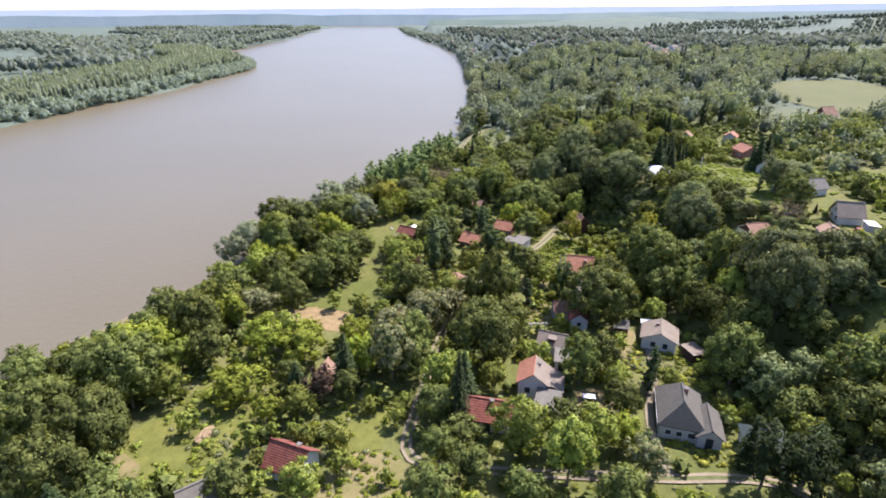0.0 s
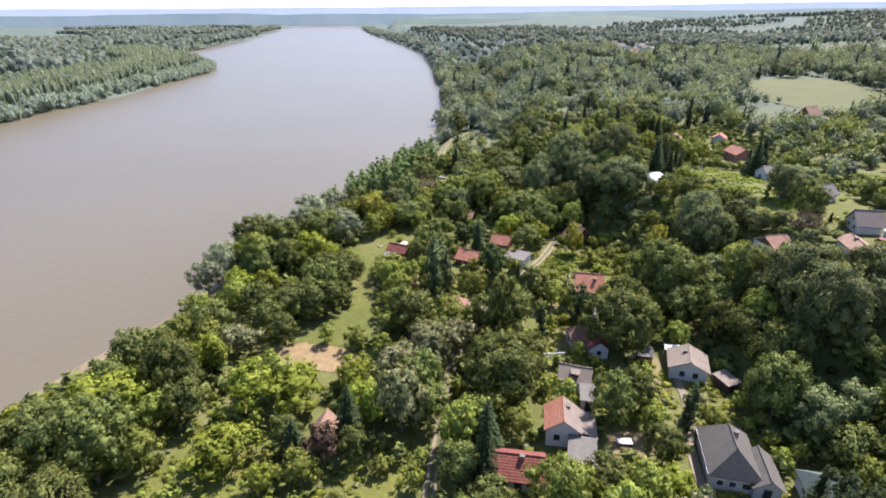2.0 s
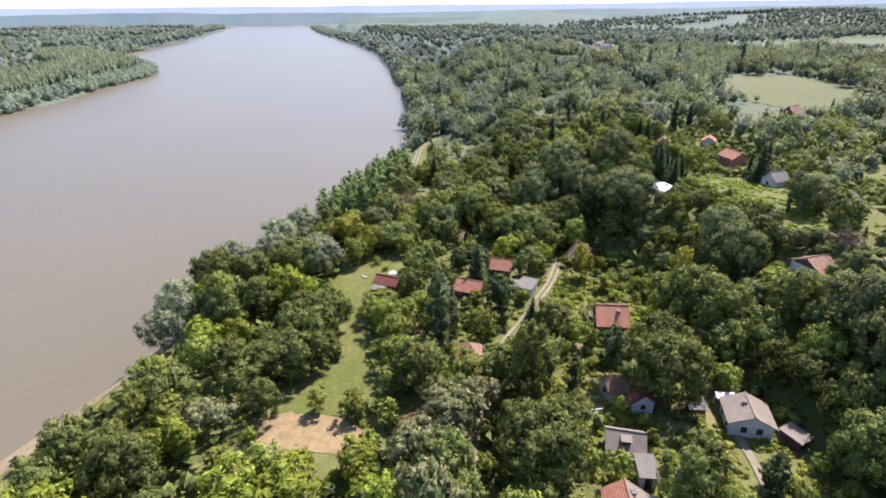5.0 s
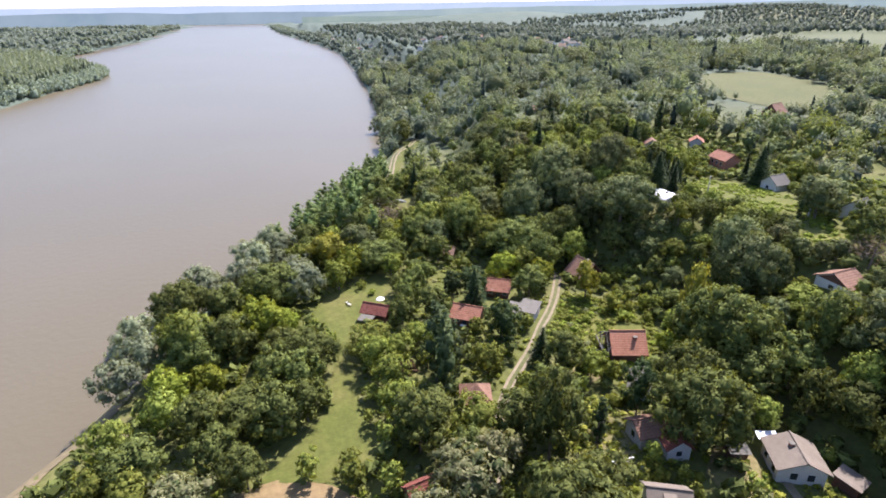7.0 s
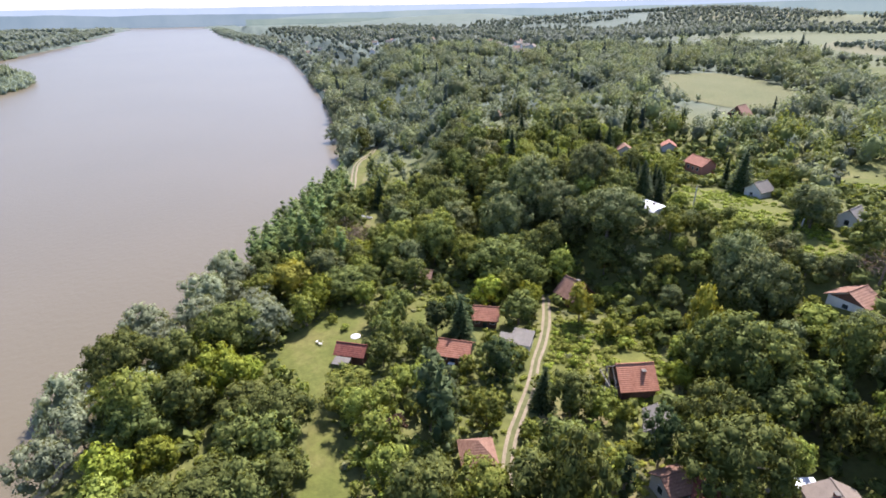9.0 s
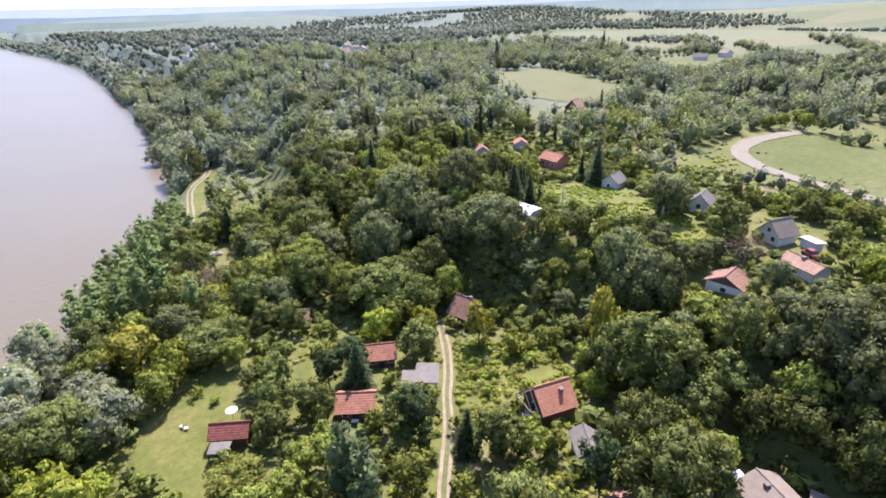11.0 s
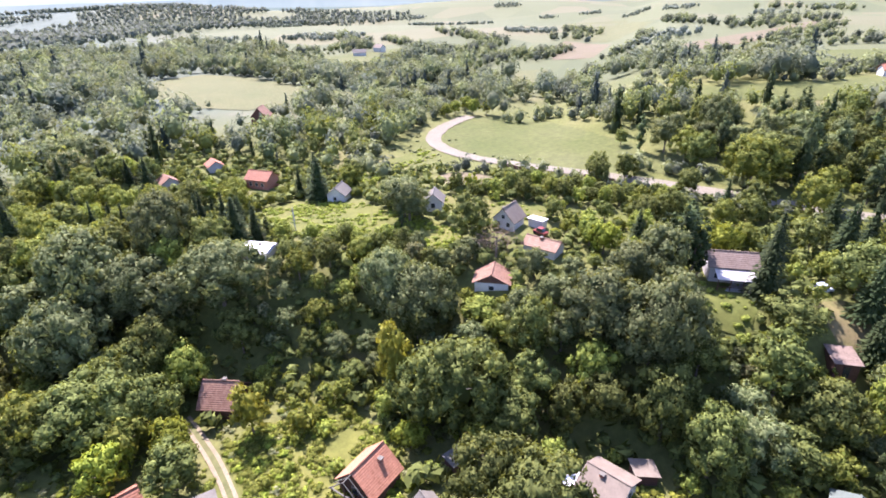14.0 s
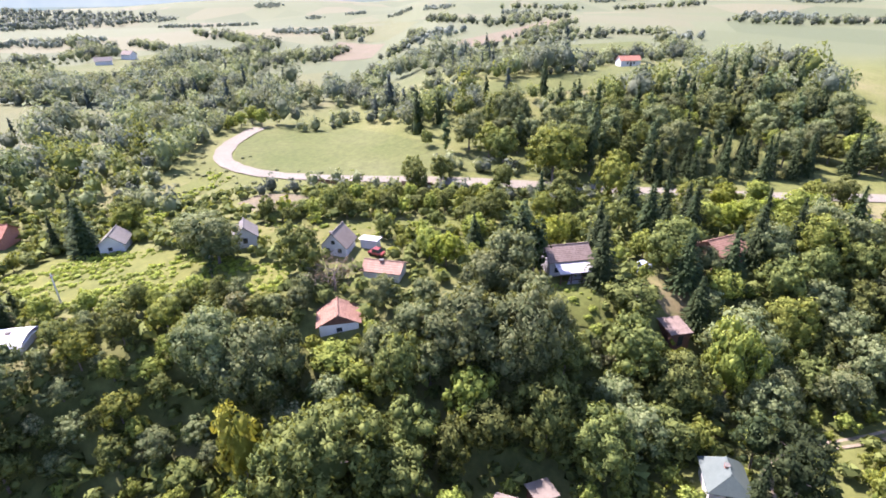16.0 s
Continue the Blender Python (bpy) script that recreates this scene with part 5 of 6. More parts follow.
landmark("ash", [(-47.7, 148.6, 6.4, 13.6), (52.0, 95.8, 3.5, 10.9), (55.1, 82.2, 5.6, 14.0), (84.7, 53.1, 5.4, 11.4), (5.8, 171.9, 3.4, 6.6), (6.0, 180.5, 5.5, 9.5), (-46.5, 106.5, 4.8, 9.5), (-53.9, 72.0, 5.5, 6.9), (-5.5, 107.9, 5.0, 9.0), (25.8, 167.5, 6.3, 9.2), (14.0, 130.3, 4.0, 8.9), (24.2, 75.9, 3.6, 11.7), (-61.7, 76.3, 6.5, 9.8), (-26.8, 132.3, 5.9, 7.4), (-48.0, 90.4, 5.6, 8.3), (-31.9, 116.0, 5.9, 7.3), (47.7, 103.1, 5.0, 10.6), (-30.6, 153.9, 7.3, 12.0), (142.6, 58.9, 9.8, 14.8), (170.1, 70.9, 6.2, 15.1), (179.9, 67.9, 6.9, 10.9)])
landmark("golden", [(-16.8, 176.5, 6.0, 8.3), (51.6, 122.8, 4.2, 15.9), (-18.6, 172.1, 5.8, 10.3)])
landmark("willow", [(-36.5, 170.7, 5.5, 11.5), (-26.3, 166.2, 5.4, 7.9), (-51.8, 134.5, 4.5, 10.1), (-54.9, 128.3, 4.2, 9.3), (-35.0, 178.1, 4.6, 8.2), (-24.2, 155.7, 5.5, 10.9)])
landmark("golden", [(37.6, 141.2, 3.6, 9.5)])
landmark("walnut", [(-1.5, 187.2, 5.5, 7.1), (-31.8, 140.3, 4.9, 10.6), (-59.8, 84.7, 4.4, 8.5), (-54.5, 83.6, 6.5, 10.2), (-34.4, 72.4, 5.5, 6.9), (-33.4, 146.3, 3.9, 8.5), (-50.6, 94.2, 5.0, 7.4), (-26.0, 84.6, 5.7, 8.1)])
landmark("lime", [(-3.0, 91.6, 5.1, 10.9), (-40.5, 101.2, 4.5, 6.9), (-8.7, 77.5, 4.6, 13.2)])
landmark("acacia", [(-12.3, 132.2, 5.0, 6.2), (17.3, 54.0, 4.0, 12.5), (11.6, 59.5, 4.7, 11.4), (1.2, 104.9, 4.3, 9.1), (57.7, 92.9, 3.9, 10.6), (10.6, 185.1, 5.4, 11.5), (17.1, 183.1, 5.6, 12.5), (22.6, 188.1, 5.6, 12.0), (63.0, 51.8, 4.5, 17.5), (-0.7, 71.9, 3.4, 10.6), (109.9, 162.0, 3.6, 7.9), (71.4, 37.6, 5.7, 12.9)])
landmark("oak", [(89.9, 136.2, 5.6, 10.1), (55.7, 159.8, 8.6, 12.8), (51.6, 252.8, 7.3, 11), (64.8, 129.6, 6.7, 12.5), (46.9, 241.5, 9.6, 12.0), (97.9, 142.3, 5.9, 8.3), (37.5, 178.2, 9.0, 17.5), (47.0, 182.2, 9.2, 18.0), (98.1, 249.1, 9.8, 12.2), (48.3, 174.7, 8.5, 13.1)])
landmark("acacia", [(65.0, 112.6, 4.0, 5.2), (62.5, 109.0, 3.6, 6.0)])
for i, (sx, sy) in enumerate([(56.5, 147.0), (59.0, 141.5), (61.5, 136.5), (58.0, 131.0), (60.5, 149.5), (63.0, 143.5), (54.5, 141.0), (56.0, 136.0), (53.5, 148.0), (64.0, 138.5), (52.5, 131.5), (62.5, 152.5)]):
    landmark(("oak", "acacia", "ash", "oak")[i % 4], [(sx, sy, 2.6 + 0.5 * math.sin(i * 2.1), 4.6 + math.sin(i * 1.3))])
landmark("cypress", [(85.6, 82.6, 1.9, 11.5), (84.8, 80, 2.0, 12.3), (84.4, 77.4, 1.8, 11.3), (38.2, 77.6, 1.5, 5.5)])
landmark("poplar", [(-1.4, 120.2, 2.7, 16.7), (-1.5, 113.7, 2.3, 18.5), (144.6, 49.7, 2.3, 18.4), (139.2, 51.2, 2.2, 19.2)])
landmark("poplar", [(150.5, 47.0, 2.2, 17.0), (153.0, 40.5, 2.0, 15.5), (186.0, -8.0, 2.4, 17.5), (190.5, -14.0, 2.2, 18.0), (178.0, -20.0, 2.5, 17.0), (200.0, -25.0, 2.3, 18.0), (196.0, -40.0, 2.4, 17.0), (184.0, -35.0, 2.2, 18.5), (170.0, -12.0, 2.2, 16.0), (158.0, -18.0, 2.4, 17.0)])
landmark("fruit", [(-11.7, 69.2, 2.1, 3.6), (-20.8, 61.4, 2.6, 5.1)])

landmark("ash", [(-4.4, 139.6, 3.0, 7.5), (-2.6, 144.6, 3.3, 9.0), (0.2, 150.6, 3.1, 8.5), (-3.2, 153.4, 2.6, 6.0), (3.6, 157.4, 2.4, 6.0)])
landmark("shrub", [(-11.4, 158.4, 1.6, 2.2), (-9.2, 154.6, 1.3, 1.7)])
landmark("plum", [(-20.2, 71.2, 3.4, 8.8)])
landmark("ash", [(-27.5, 112.5, 4.6, 10.5), (-24.6, 120.5, 4.2, 10.5), (-5.6, 83.6, 4.4, 11.0), (-4.4, 78.2, 3.4, 9.0), (-16.0, 71.8, 2.6, 7.0)])
landmark("acacia", [(-9.4, 112.2, 3.8, 8.0), (-9.6, 119.4, 3.5, 8.0), (-11.8, 125.6, 3.6, 8.5), (-7.0, 127.0, 3.2, 7.0)])
landmark("fruit", [(-12.0, 107.5, 2.3, 4.2), (-13.2, 117.5, 2.0, 3.8), (77.2, 74.0, 1.8, 3.2), (80.6, 76.5, 1.6, 2.8)])
landmark("shrub", [(67.4, 109.2, 2.0, 2.4), (66.9, 112.4, 2.2, 2.3), (67.8, 115.8, 2.0, 2.6), (69.6, 107.2, 1.9, 2.4), (64.5, 109.8, 2.4, 3.0), (44.2, 133.4, 1.9, 2.4), (41.0, 130.6, 2.2, 2.6), (45.8, 129.0, 1.6, 2.0), (38.2, 133.6, 1.5, 1.9), (35.2, 125.2, 1.8, 2.2), (30.6, 122.2, 2.0, 2.4), (28.8, 128.4, 1.6, 2.0), (33.0, 131.6, 1.5, 1.8), (39.6, 122.0, 1.8, 2.3), (29.8, 133.2, 1.3, 1.6)])
for i in range(44):
    # the stand of young poplars on the bank
    sy = 186 + i * 1.75
    sx = float(along(BANK, sy)) + 5.0 + (i * 2.618 % 1.0) * 11.0
    if math.hypot(sx - 8, sy - 214) > 9 and not inside(sx, sy, BANK_GRASS):
        landmark("thuja", [(round(sx, 1), sy, 2.0 + 0.5 * (i * 0.37 % 1.0), 9.5 + 3.0 * (i * 0.73 % 1.0))])
for i in range(17):
    # rows of trees between the grass strip and the road
    sy = 80 + i * 3.2
    landmark(("ash", "acacia", "ash", "shrub")[i % 4], [(116.4 - 0.13 * (sy - 80) + 1.6 * math.sin(i * 2.3), sy, 2.3 + 0.4 * math.sin(i), 5.2 + 1.2 * math.sin(i * 1.7))])
    if sy < 122:
        landmark(("acacia", "ash")[i % 2], [(122.5 - 0.1 * (sy - 80) + 1.5 * math.cos(i * 1.9), sy + 1.5, 2.2, 4.6 + math.sin(i * 1.3))])

# smaller trees between them, kind by kind
for row in [(74.6, 22.1, 4.4), (189.9, 27.4, 4.4), (69.2, 33.2, 5.2), (173.8, 34, 4.9), (22.6, 48.5, 3.9), (-1.7, 49, 4), (173.9, 49.5, 4.2), (10.7, 49.7, 3.3), (-51.3, 50.4, 5.8), (15.7, 51.5, 4.4), (-28.7, 51.7, 3), (-46.5, 52.4, 3.4), (3.6, 53.4, 3.4), (101.3, 56.4, 3.6), (-0.7, 58.3, 2.9), (-49.5, 58.3, 6), (9.2, 59.9, 4.1), (-59.1, 60.8, 6.1), (60.1, 61.1, 4.2), (18.3, 61.5, 3.8), (73.8, 62.2, 3.7), (119.3, 63.5, 3.9), (-46.8, 64.3, 4.3), (113.4, 65.1, 3.3), (65.5, 66.5, 5.2), (72.5, 67.2, 3.1), (29.4, 69.5, 2.8), (-51.8, 70.9, 6.4), (-42.8, 71.3, 5.1), (-1.7, 73.3, 4.5)]:
    grow('ash', *row)
for row in [(149.3, 73.7, 4.7), (-26.4, 76.1, 2.6), (129.2, 77.1, 3.5), (-57.2, 77.4, 5.1), (64.1, 77.7, 3.8), (-6, 79, 4.4), (28.9, 79.1, 3.8), (58.5, 81, 4.8), (113.3, 81.2, 3.2), (-43, 81.6, 3.9), (107.2, 84.2, 3.1), (104.4, 87.6, 3.1), (12.3, 88.4, 4.9), (23.4, 89.2, 4.4), (-48.1, 89.8, 5.5), (-23.3, 90.3, 2.5), (140.4, 92.3, 2.8), (136.8, 92.4, 3.4), (112.2, 93.8, 2.9), (34.6, 95.1, 6.9), (104.3, 95.3, 2.2), (167, 95.3, 2.5), (-50.7, 95.5, 4.5), (129.1, 99, 3.7), (-1.3, 99.9, 3.2), (137.5, 100, 3.4), (111.5, 100.2, 2.4), (36.2, 102.5, 5.8), (-31.9, 103.4, 3.4), (13.3, 104.3, 5.1)]:
    grow('ash', *row)
for row in [(-7.5, 105.2, 4.9), (99.6, 106, 2.5), (-46.2, 106.8, 3.4), (-36.1, 107.5, 3.6), (112.4, 107.7, 2.4), (-42.1, 108.2, 3.9), (51.5, 110.8, 6), (77.9, 111, 3.1), (109.6, 114.7, 2.4), (-39.9, 114.8, 4.2), (-23.8, 115.3, 3.6), (48.4, 116.5, 5.7), (21, 116.7, 4), (107.6, 121.1, 2.4), (-21.9, 123.4, 3.9), (-28.4, 123.6, 4.3), (106.8, 126.4, 1.7), (-30.4, 133.5, 4.2), (60.7, 142.3, 4.6), (23.7, 142.7, 3.1), (67.2, 143.1, 3.1), (-39.7, 148.2, 4.7), (66, 151.6, 2.6), (-8.3, 159, 3.9), (109.2, 160.9, 3.3), (112.5, 163.3, 3.1), (-54.3, 164.3, 5.3), (17.7, 178.4, 5.7), (22.2, 308.4, 5.5)]:
    grow('ash', *row)
for row in [(28.6, 55.7, 3.2), (-9.9, 87.5, 4.4), (-1.7, 92.9, 3.6), (-4.3, 96.4, 3.9), (1.7, 97.2, 3.9), (-39.6, 98, 4.2), (-30.5, 99, 3.3), (65.9, 129.9, 5.1), (10.5, 164.6, 4), (51, 172.7, 5.7), (49.1, 182.5, 6.8), (35.2, 184.1, 7.7), (43.4, 233.2, 6.9), (89.9, 239.2, 5.1)]:
    grow('lime', *row)
for row in [(144.6, 48.8, 2.9), (93, 78.7, 1.9), (87.3, 80.1, 2.3), (-3.1, 118.8, 2.9), (1.4, 119.4, 2.1), (0.4, 122.6, 2.3)]:
    grow('poplar', *row)
for row in [(89.7, 14.7, 3.8), (182.7, 35.9, 3.4), (97.2, 43, 3.4), (80.8, 43.6, 3.5), (171.4, 44.4, 3.3), (176.6, 46.4, 3.1), (113.2, 50.1, 2.9), (40.5, 51.8, 4), (90.6, 51.9, 3), (97.9, 52.1, 3.4), (73.8, 52.3, 2.8), (79.7, 52.4, 3.4), (46.5, 52.5, 3.9), (92.8, 64, 3.1), (81.3, 65.9, 2.9), (1.6, 67, 3.1), (117.1, 69.9, 2.6), (3.6, 71.5, 2.9), (-18.6, 74.6, 2.9), (86.5, 85.2, 1.6), (29.6, 103.5, 3.2), (90.4, 120.1, 0.7), (12.9, 124.5, 3.1), (5.2, 138.7, 2.9), (11.7, 142.1, 3), (6.6, 145.1, 3.1), (-0.3, 162.8, 2.4), (74.8, 171.6, 2.3), (83.2, 177.2, 1.9), (53.4, 210.1, 3.5)]:
    grow('spruce', *row)
for row in [(59.7, 210.2, 2), (57.8, 222.8, 3.1), (68.8, 234.9, 3.4), (44.1, 306.5, 2.3)]:
    grow('spruce', *row)
for row in [(-25.2, 53, 2.1), (-8.1, 54.4, 1.6), (-14.6, 56.3, 2.2), (-15.4, 60.9, 2.5), (-29, 61.3, 2.3), (-23.1, 61.6, 2.5), (-19.4, 62.1, 2.6), (-39.7, 64.6, 2.2), (-7.4, 65.9, 2), (-11.5, 67.2, 2), (-35.1, 69, 2.8), (47.5, 73.5, 1.8), (-31.7, 79.9, 1.9), (18.5, 81.9, 2.6), (-15.4, 93, 2.1), (96, 96, 1.4), (-12.5, 98.5, 2.5), (92.9, 98.7, 1.7), (-18, 100.5, 2.5), (94.4, 102.3, 1.8), (-23.6, 103.4, 2.4), (-17.7, 103.8, 1.8), (-14.1, 112.2, 1.5), (27.7, 112.5, 2.5), (-1.6, 133.5, 2.1), (96.9, 178.8, 1.8), (99.1, 190.3, 2.2)]:
    grow('fruit', *row)
for row in [(-39.4, 55.3, 2), (49.4, 70.6, 1.4), (-33.8, 98.2, 1.9), (41, 130.9, 2.4), (34.2, 131.9, 3.1), (40.7, 134.5, 3.2), (16.9, 140.5, 2.2)]:
    grow('shrub', *row)
for row in [(84.7, 25.6, 5.2), (84.4, 34.1, 4.7), (153.8, 37.9, 3.7), (73.6, 42.8, 3.9), (106, 45.4, 2.9), (121.4, 51.4, 5.2), (141.8, 53.4, 3.6), (88.6, 56.5, 3), (-7.6, 59, 2.5), (23.1, 60.4, 3.7), (135.6, 62.5, 8.3), (54.1, 70.8, 5.1), (110.5, 71, 3.2), (75.6, 71.4, 1.7), (39.1, 73.6, 2.4), (30.1, 73.7, 2.8), (71.3, 76.1, 2.7), (154, 77.2, 4.8), (74.5, 79.6, 1.9), (69.7, 82, 4.9), (57.5, 87.3, 4.4), (67.9, 87.8, 2.7), (58.6, 95.8, 4.2), (44.7, 96.4, 2.8), (73.4, 98.2, 2.9), (115, 104, 2.6), (1.7, 104.2, 3.8), (-51.3, 105, 3.3), (73.5, 105.1, 3), (71.8, 111.5, 2.5)]:
    grow('acacia', *row)
for row in [(-31.6, 111.9, 3.8), (59.7, 112.1, 3.9), (-52.1, 113.6, 3.7), (81.2, 116, 2.7), (-12.5, 120.4, 3.8), (-8.2, 131.2, 3.2), (58.7, 134.8, 4), (-44.6, 135.8, 5.8), (69.6, 137.6, 3.1), (-5.5, 140.3, 2.6), (37.2, 140.4, 3.8), (53.4, 145.7, 3.5), (-2.5, 147.1, 3.5), (64.1, 148.3, 3), (62.8, 156.4, 3), (30.8, 161.1, 4.8), (24.2, 169.2, 5), (53.3, 385.8, 5.9)]:
    grow('acacia', *row)
for row in [(168.7, 68.4, 7.1), (59.8, 71.7, 4.2), (52.5, 93.4, 5.9), (66.6, 96.6, 3.2), (62.3, 98.2, 3.7), (60.1, 105.1, 4.6), (70, 116.5, 6.1), (58, 157.1, 5.7), (52.7, 163.1, 6.1), (5, 177.8, 4.2), (41.6, 191.5, 6.2), (80.4, 265.1, 6.5), (87.4, 320.4, 4.7)]:
    grow('oak', *row)
for row in [(-28.2, 67.3, 2.5), (-52.6, 79.7, 4.2), (-14, 80.2, 4.1), (-25.9, 82.7, 4.9), (-33.3, 84, 4.5), (-16.9, 84.4, 2.5), (-61.2, 85.5, 4.8), (-53.6, 86.4, 4.3), (-44, 95.8, 4.1), (-45.9, 124.9, 3.8), (-38.4, 143.5, 3.4), (-32.7, 146.6, 3.2), (-13.6, 164.4, 4.5)]:
    grow('walnut', *row)
for row in [(35.4, 73.3, 1.5), (36.9, 75.8, 1.3), (88.5, 82.9, 1.4), (18.3, 98.9, 1.5), (85.1, 136, 0.8), (76.9, 164.8, 0.8)]:
    grow('cypress', *row)
for row in [(-6.4, 121.6, 2.2)]:
    grow('plum', *row)
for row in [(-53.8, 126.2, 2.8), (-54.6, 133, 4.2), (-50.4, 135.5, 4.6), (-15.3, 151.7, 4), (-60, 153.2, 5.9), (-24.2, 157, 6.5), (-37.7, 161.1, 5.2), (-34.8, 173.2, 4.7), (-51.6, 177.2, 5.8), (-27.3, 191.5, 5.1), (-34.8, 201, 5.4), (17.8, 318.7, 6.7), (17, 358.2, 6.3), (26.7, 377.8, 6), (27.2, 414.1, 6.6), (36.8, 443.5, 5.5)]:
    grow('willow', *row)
for row in [(-5.6, 181.8, 2.3), (0.3, 187.2, 2.2), (-17.8, 187.7, 2.6), (-13.8, 189.8, 2.7), (-9.7, 190.7, 2.7), (-14.4, 201.4, 2.5), (-9.3, 207.4, 2.7), (-4.2, 210.6, 2.8)]:
    grow('thuja', *row)
for row in [(-1.4, 197.2, 4), (3.2, 197.8, 3.7)]:
    grow('bare', *row)

for row in [(80, 187, 1.6, 8), (78.5, 184, 1.7, 9), (79, 181, 1.5, 8), (78, 177, 1.8, 9.5), (80, 175, 1.6, 8.5), (77, 173, 1.5, 8), (79, 170, 1.3, 7.5), (66, 207, 1.9, 10), (64, 200, 1.8, 9.5), (66, 197, 1.7, 9), (66.5, 194, 1.7, 9), (105, 175, 1.9, 9), (104, 169, 2.2, 10), (99, 51, 2.6, 13), (102, 47, 2.8, 14), (96, 44, 2.6, 12), (86, 43, 3, 13), (85, 37, 3, 13), (90, 33, 3, 14), (87, 28, 3, 13), (134, 22, 2.5, 13), (134, 16, 2.6, 14), (135, 11, 2.4, 13), (134, 3, 2.8, 13), (134, -7, 2.5, 12), (44.2, 57.6, 1.9, 9.5)]:
    grow("spruce", *row)
for row in [(85.5, 84, 1.7, 11.5), (85, 81, 1.8, 12.5), (84.5, 78.4, 1.6, 11)]:
    grow("cypress", *row)
for row in [(-5, 236, 2.2, 10), (-2, 241, 2.0, 9), (0, 246, 2.3, 10), (2, 252, 2.0, 9), (-4, 231, 2.2, 10), (-1, 236, 2.0, 9), (3, 258, 1.9, 8)]:
    grow("thuja", *row)
for row in [(214, 159, 3.4, 8), (211, 166, 3.2, 7), (218, 154, 2.6, 6), (219, 164, 3.4, 8), (206, 168, 2.8, 6.5)]:
    grow("acacia", *row)
grow("cypress", 36.2, 74.6, 0.9, 5.5)
grow("fruit", 45.5, 73.5, 1.3, 2.8)
for row in [(91.5, 138, 3.6, 8.5), (103, 158, 2.4, 6)]:
    grow("ash", *row)


def zone(x, y):
    """What grows here: a table of kinds."""
    d = x - float(along(BANK, y))
    f = x - float(along(FOOT, y))
    if f > 30:
        return [("ash", 1.5), ("acacia", 3), ("walnut", 0.8), ("spruce", 0.8), ("fruit", 4), ("shrub", 3)]
    if f > -4:
        return [("oak", 6), ("ash", 4), ("acacia", 1.4), ("lime", 0.5)]
    if d < 16 and y > 200:
        return [("thuja", 6), ("willow", 2), ("ash", 1)]
    if d < 11 and y > 118:
        return [("willow", 7), ("ash", 1)]
    if d < 22:
        return [("ash", 4), ("willow", 4 if y > 130 else 0.6), ("walnut", 2.5), ("acacia", 2)]
    if y > 165:
        return [("ash", 4), ("acacia", 4), ("oak", 2), ("spruce", 0.5)]
    return [("ash", 1.5), ("acacia", 2.5), ("fruit", 4), ("walnut", 0.8), ("shrub", 4), ("spruce", 0.3)]


def patch(x, y, scale, seed):
    return np.sin(x / scale + seed) * np.cos(y / scale * 1.3 + seed * 2) + 0.6 * np.sin((x + y) / scale * 2.1 + seed * 3) + 0.4 * np.cos((x - 2 * y) / scale * 1.7)


def plant_near():
    rng = np.random.RandomState(11)
    for fit in (0.54, 0.6):
        for y in np.arange(2, 236, 3.4):
            for x in np.arange(-75, 150, 3.4):
                px, py = x + rng.uniform(-1.7, 1.7), y + rng.uniform(-1.7, 1.7)
                roll, hr = rng.rand(), rng.rand()
                if px - float(along(BANK, py)) < (18 if 84 < py < 132 else 10 if py < 145 else 4) or (py < 44 and (px < 40 or px > 114)) or px > 131 or math.hypot(px - 8, py - 214) < 7 or (px > 112 and py > 118 and roll < 0.5):
                    continue
                d, f = px - float(along(BANK, py)), px - float(along(FOOT, py))
                if d > 26 and f < -5 and py < 168 and rng.rand() < (0.3 if py < 108 else 0.6):
                    continue
                if f > 26 and (patch(px, py, 17, 0.7) > 0.35 or rng.rand() < 0.35):
                    continue
                key = pick(roll, zone(px, py)) if fit < 0.55 else ("fruit" if roll < 0.5 else "shrub")
                garden = key in ("fruit", "shrub")
                lo, hi = SIZE[key]
                r = lo + (hi - lo) * hr
                if px > 100 and py > 62:
                    key, r = ("fruit" if hr < 0.4 else "shrub"), 1.0 + 0.9 * hr
                    garden = True
                if -4 < f < 26 and py > 60 and not garden:
                    r *= 1.22
                if py < 96 and px < 60 and not garden and min(way_gap(px, py + k) for k in (2.0, 4.0, 6.0, 8.0)) < 1.2:
                    continue
                if 184 < py < 214 and abs(px - 8 + (214 - py) * 0.18) < 6:
                    r = min(r, max(0.8, (214 - py) * 0.15))
                if math.hypot(px - 62, py - 151) < 9 or math.hypot(px - 68, py - 152) < 6:
                    r = min(r, 1.7)
                if 64 < px < 80 and 118 < py < 178:
                    r = min(r, 2.4)
                if 65 < px < 84 and 65 < py < 83:
                    r = min(r, 1.5)
                if inside(px, py, SLOPE_FOOT):
                    key, r = ("shrub", "fruit", "acacia")[int(hr * 3)], 0.9 + 1.4 * roll
                if any(math.hypot(px - a, py - b) < (r + c) * (0.75 if garden else min(fit, 0.5) if -4 < f < 30 else fit) for a, b, c in PLACED) or blocked(px, py, r):
                    continue
                if fit > 0.55 and (len(PLACED) > 1150 or roll > 0.55):
                    continue
                grow(key, px, py, r)


plant_near()


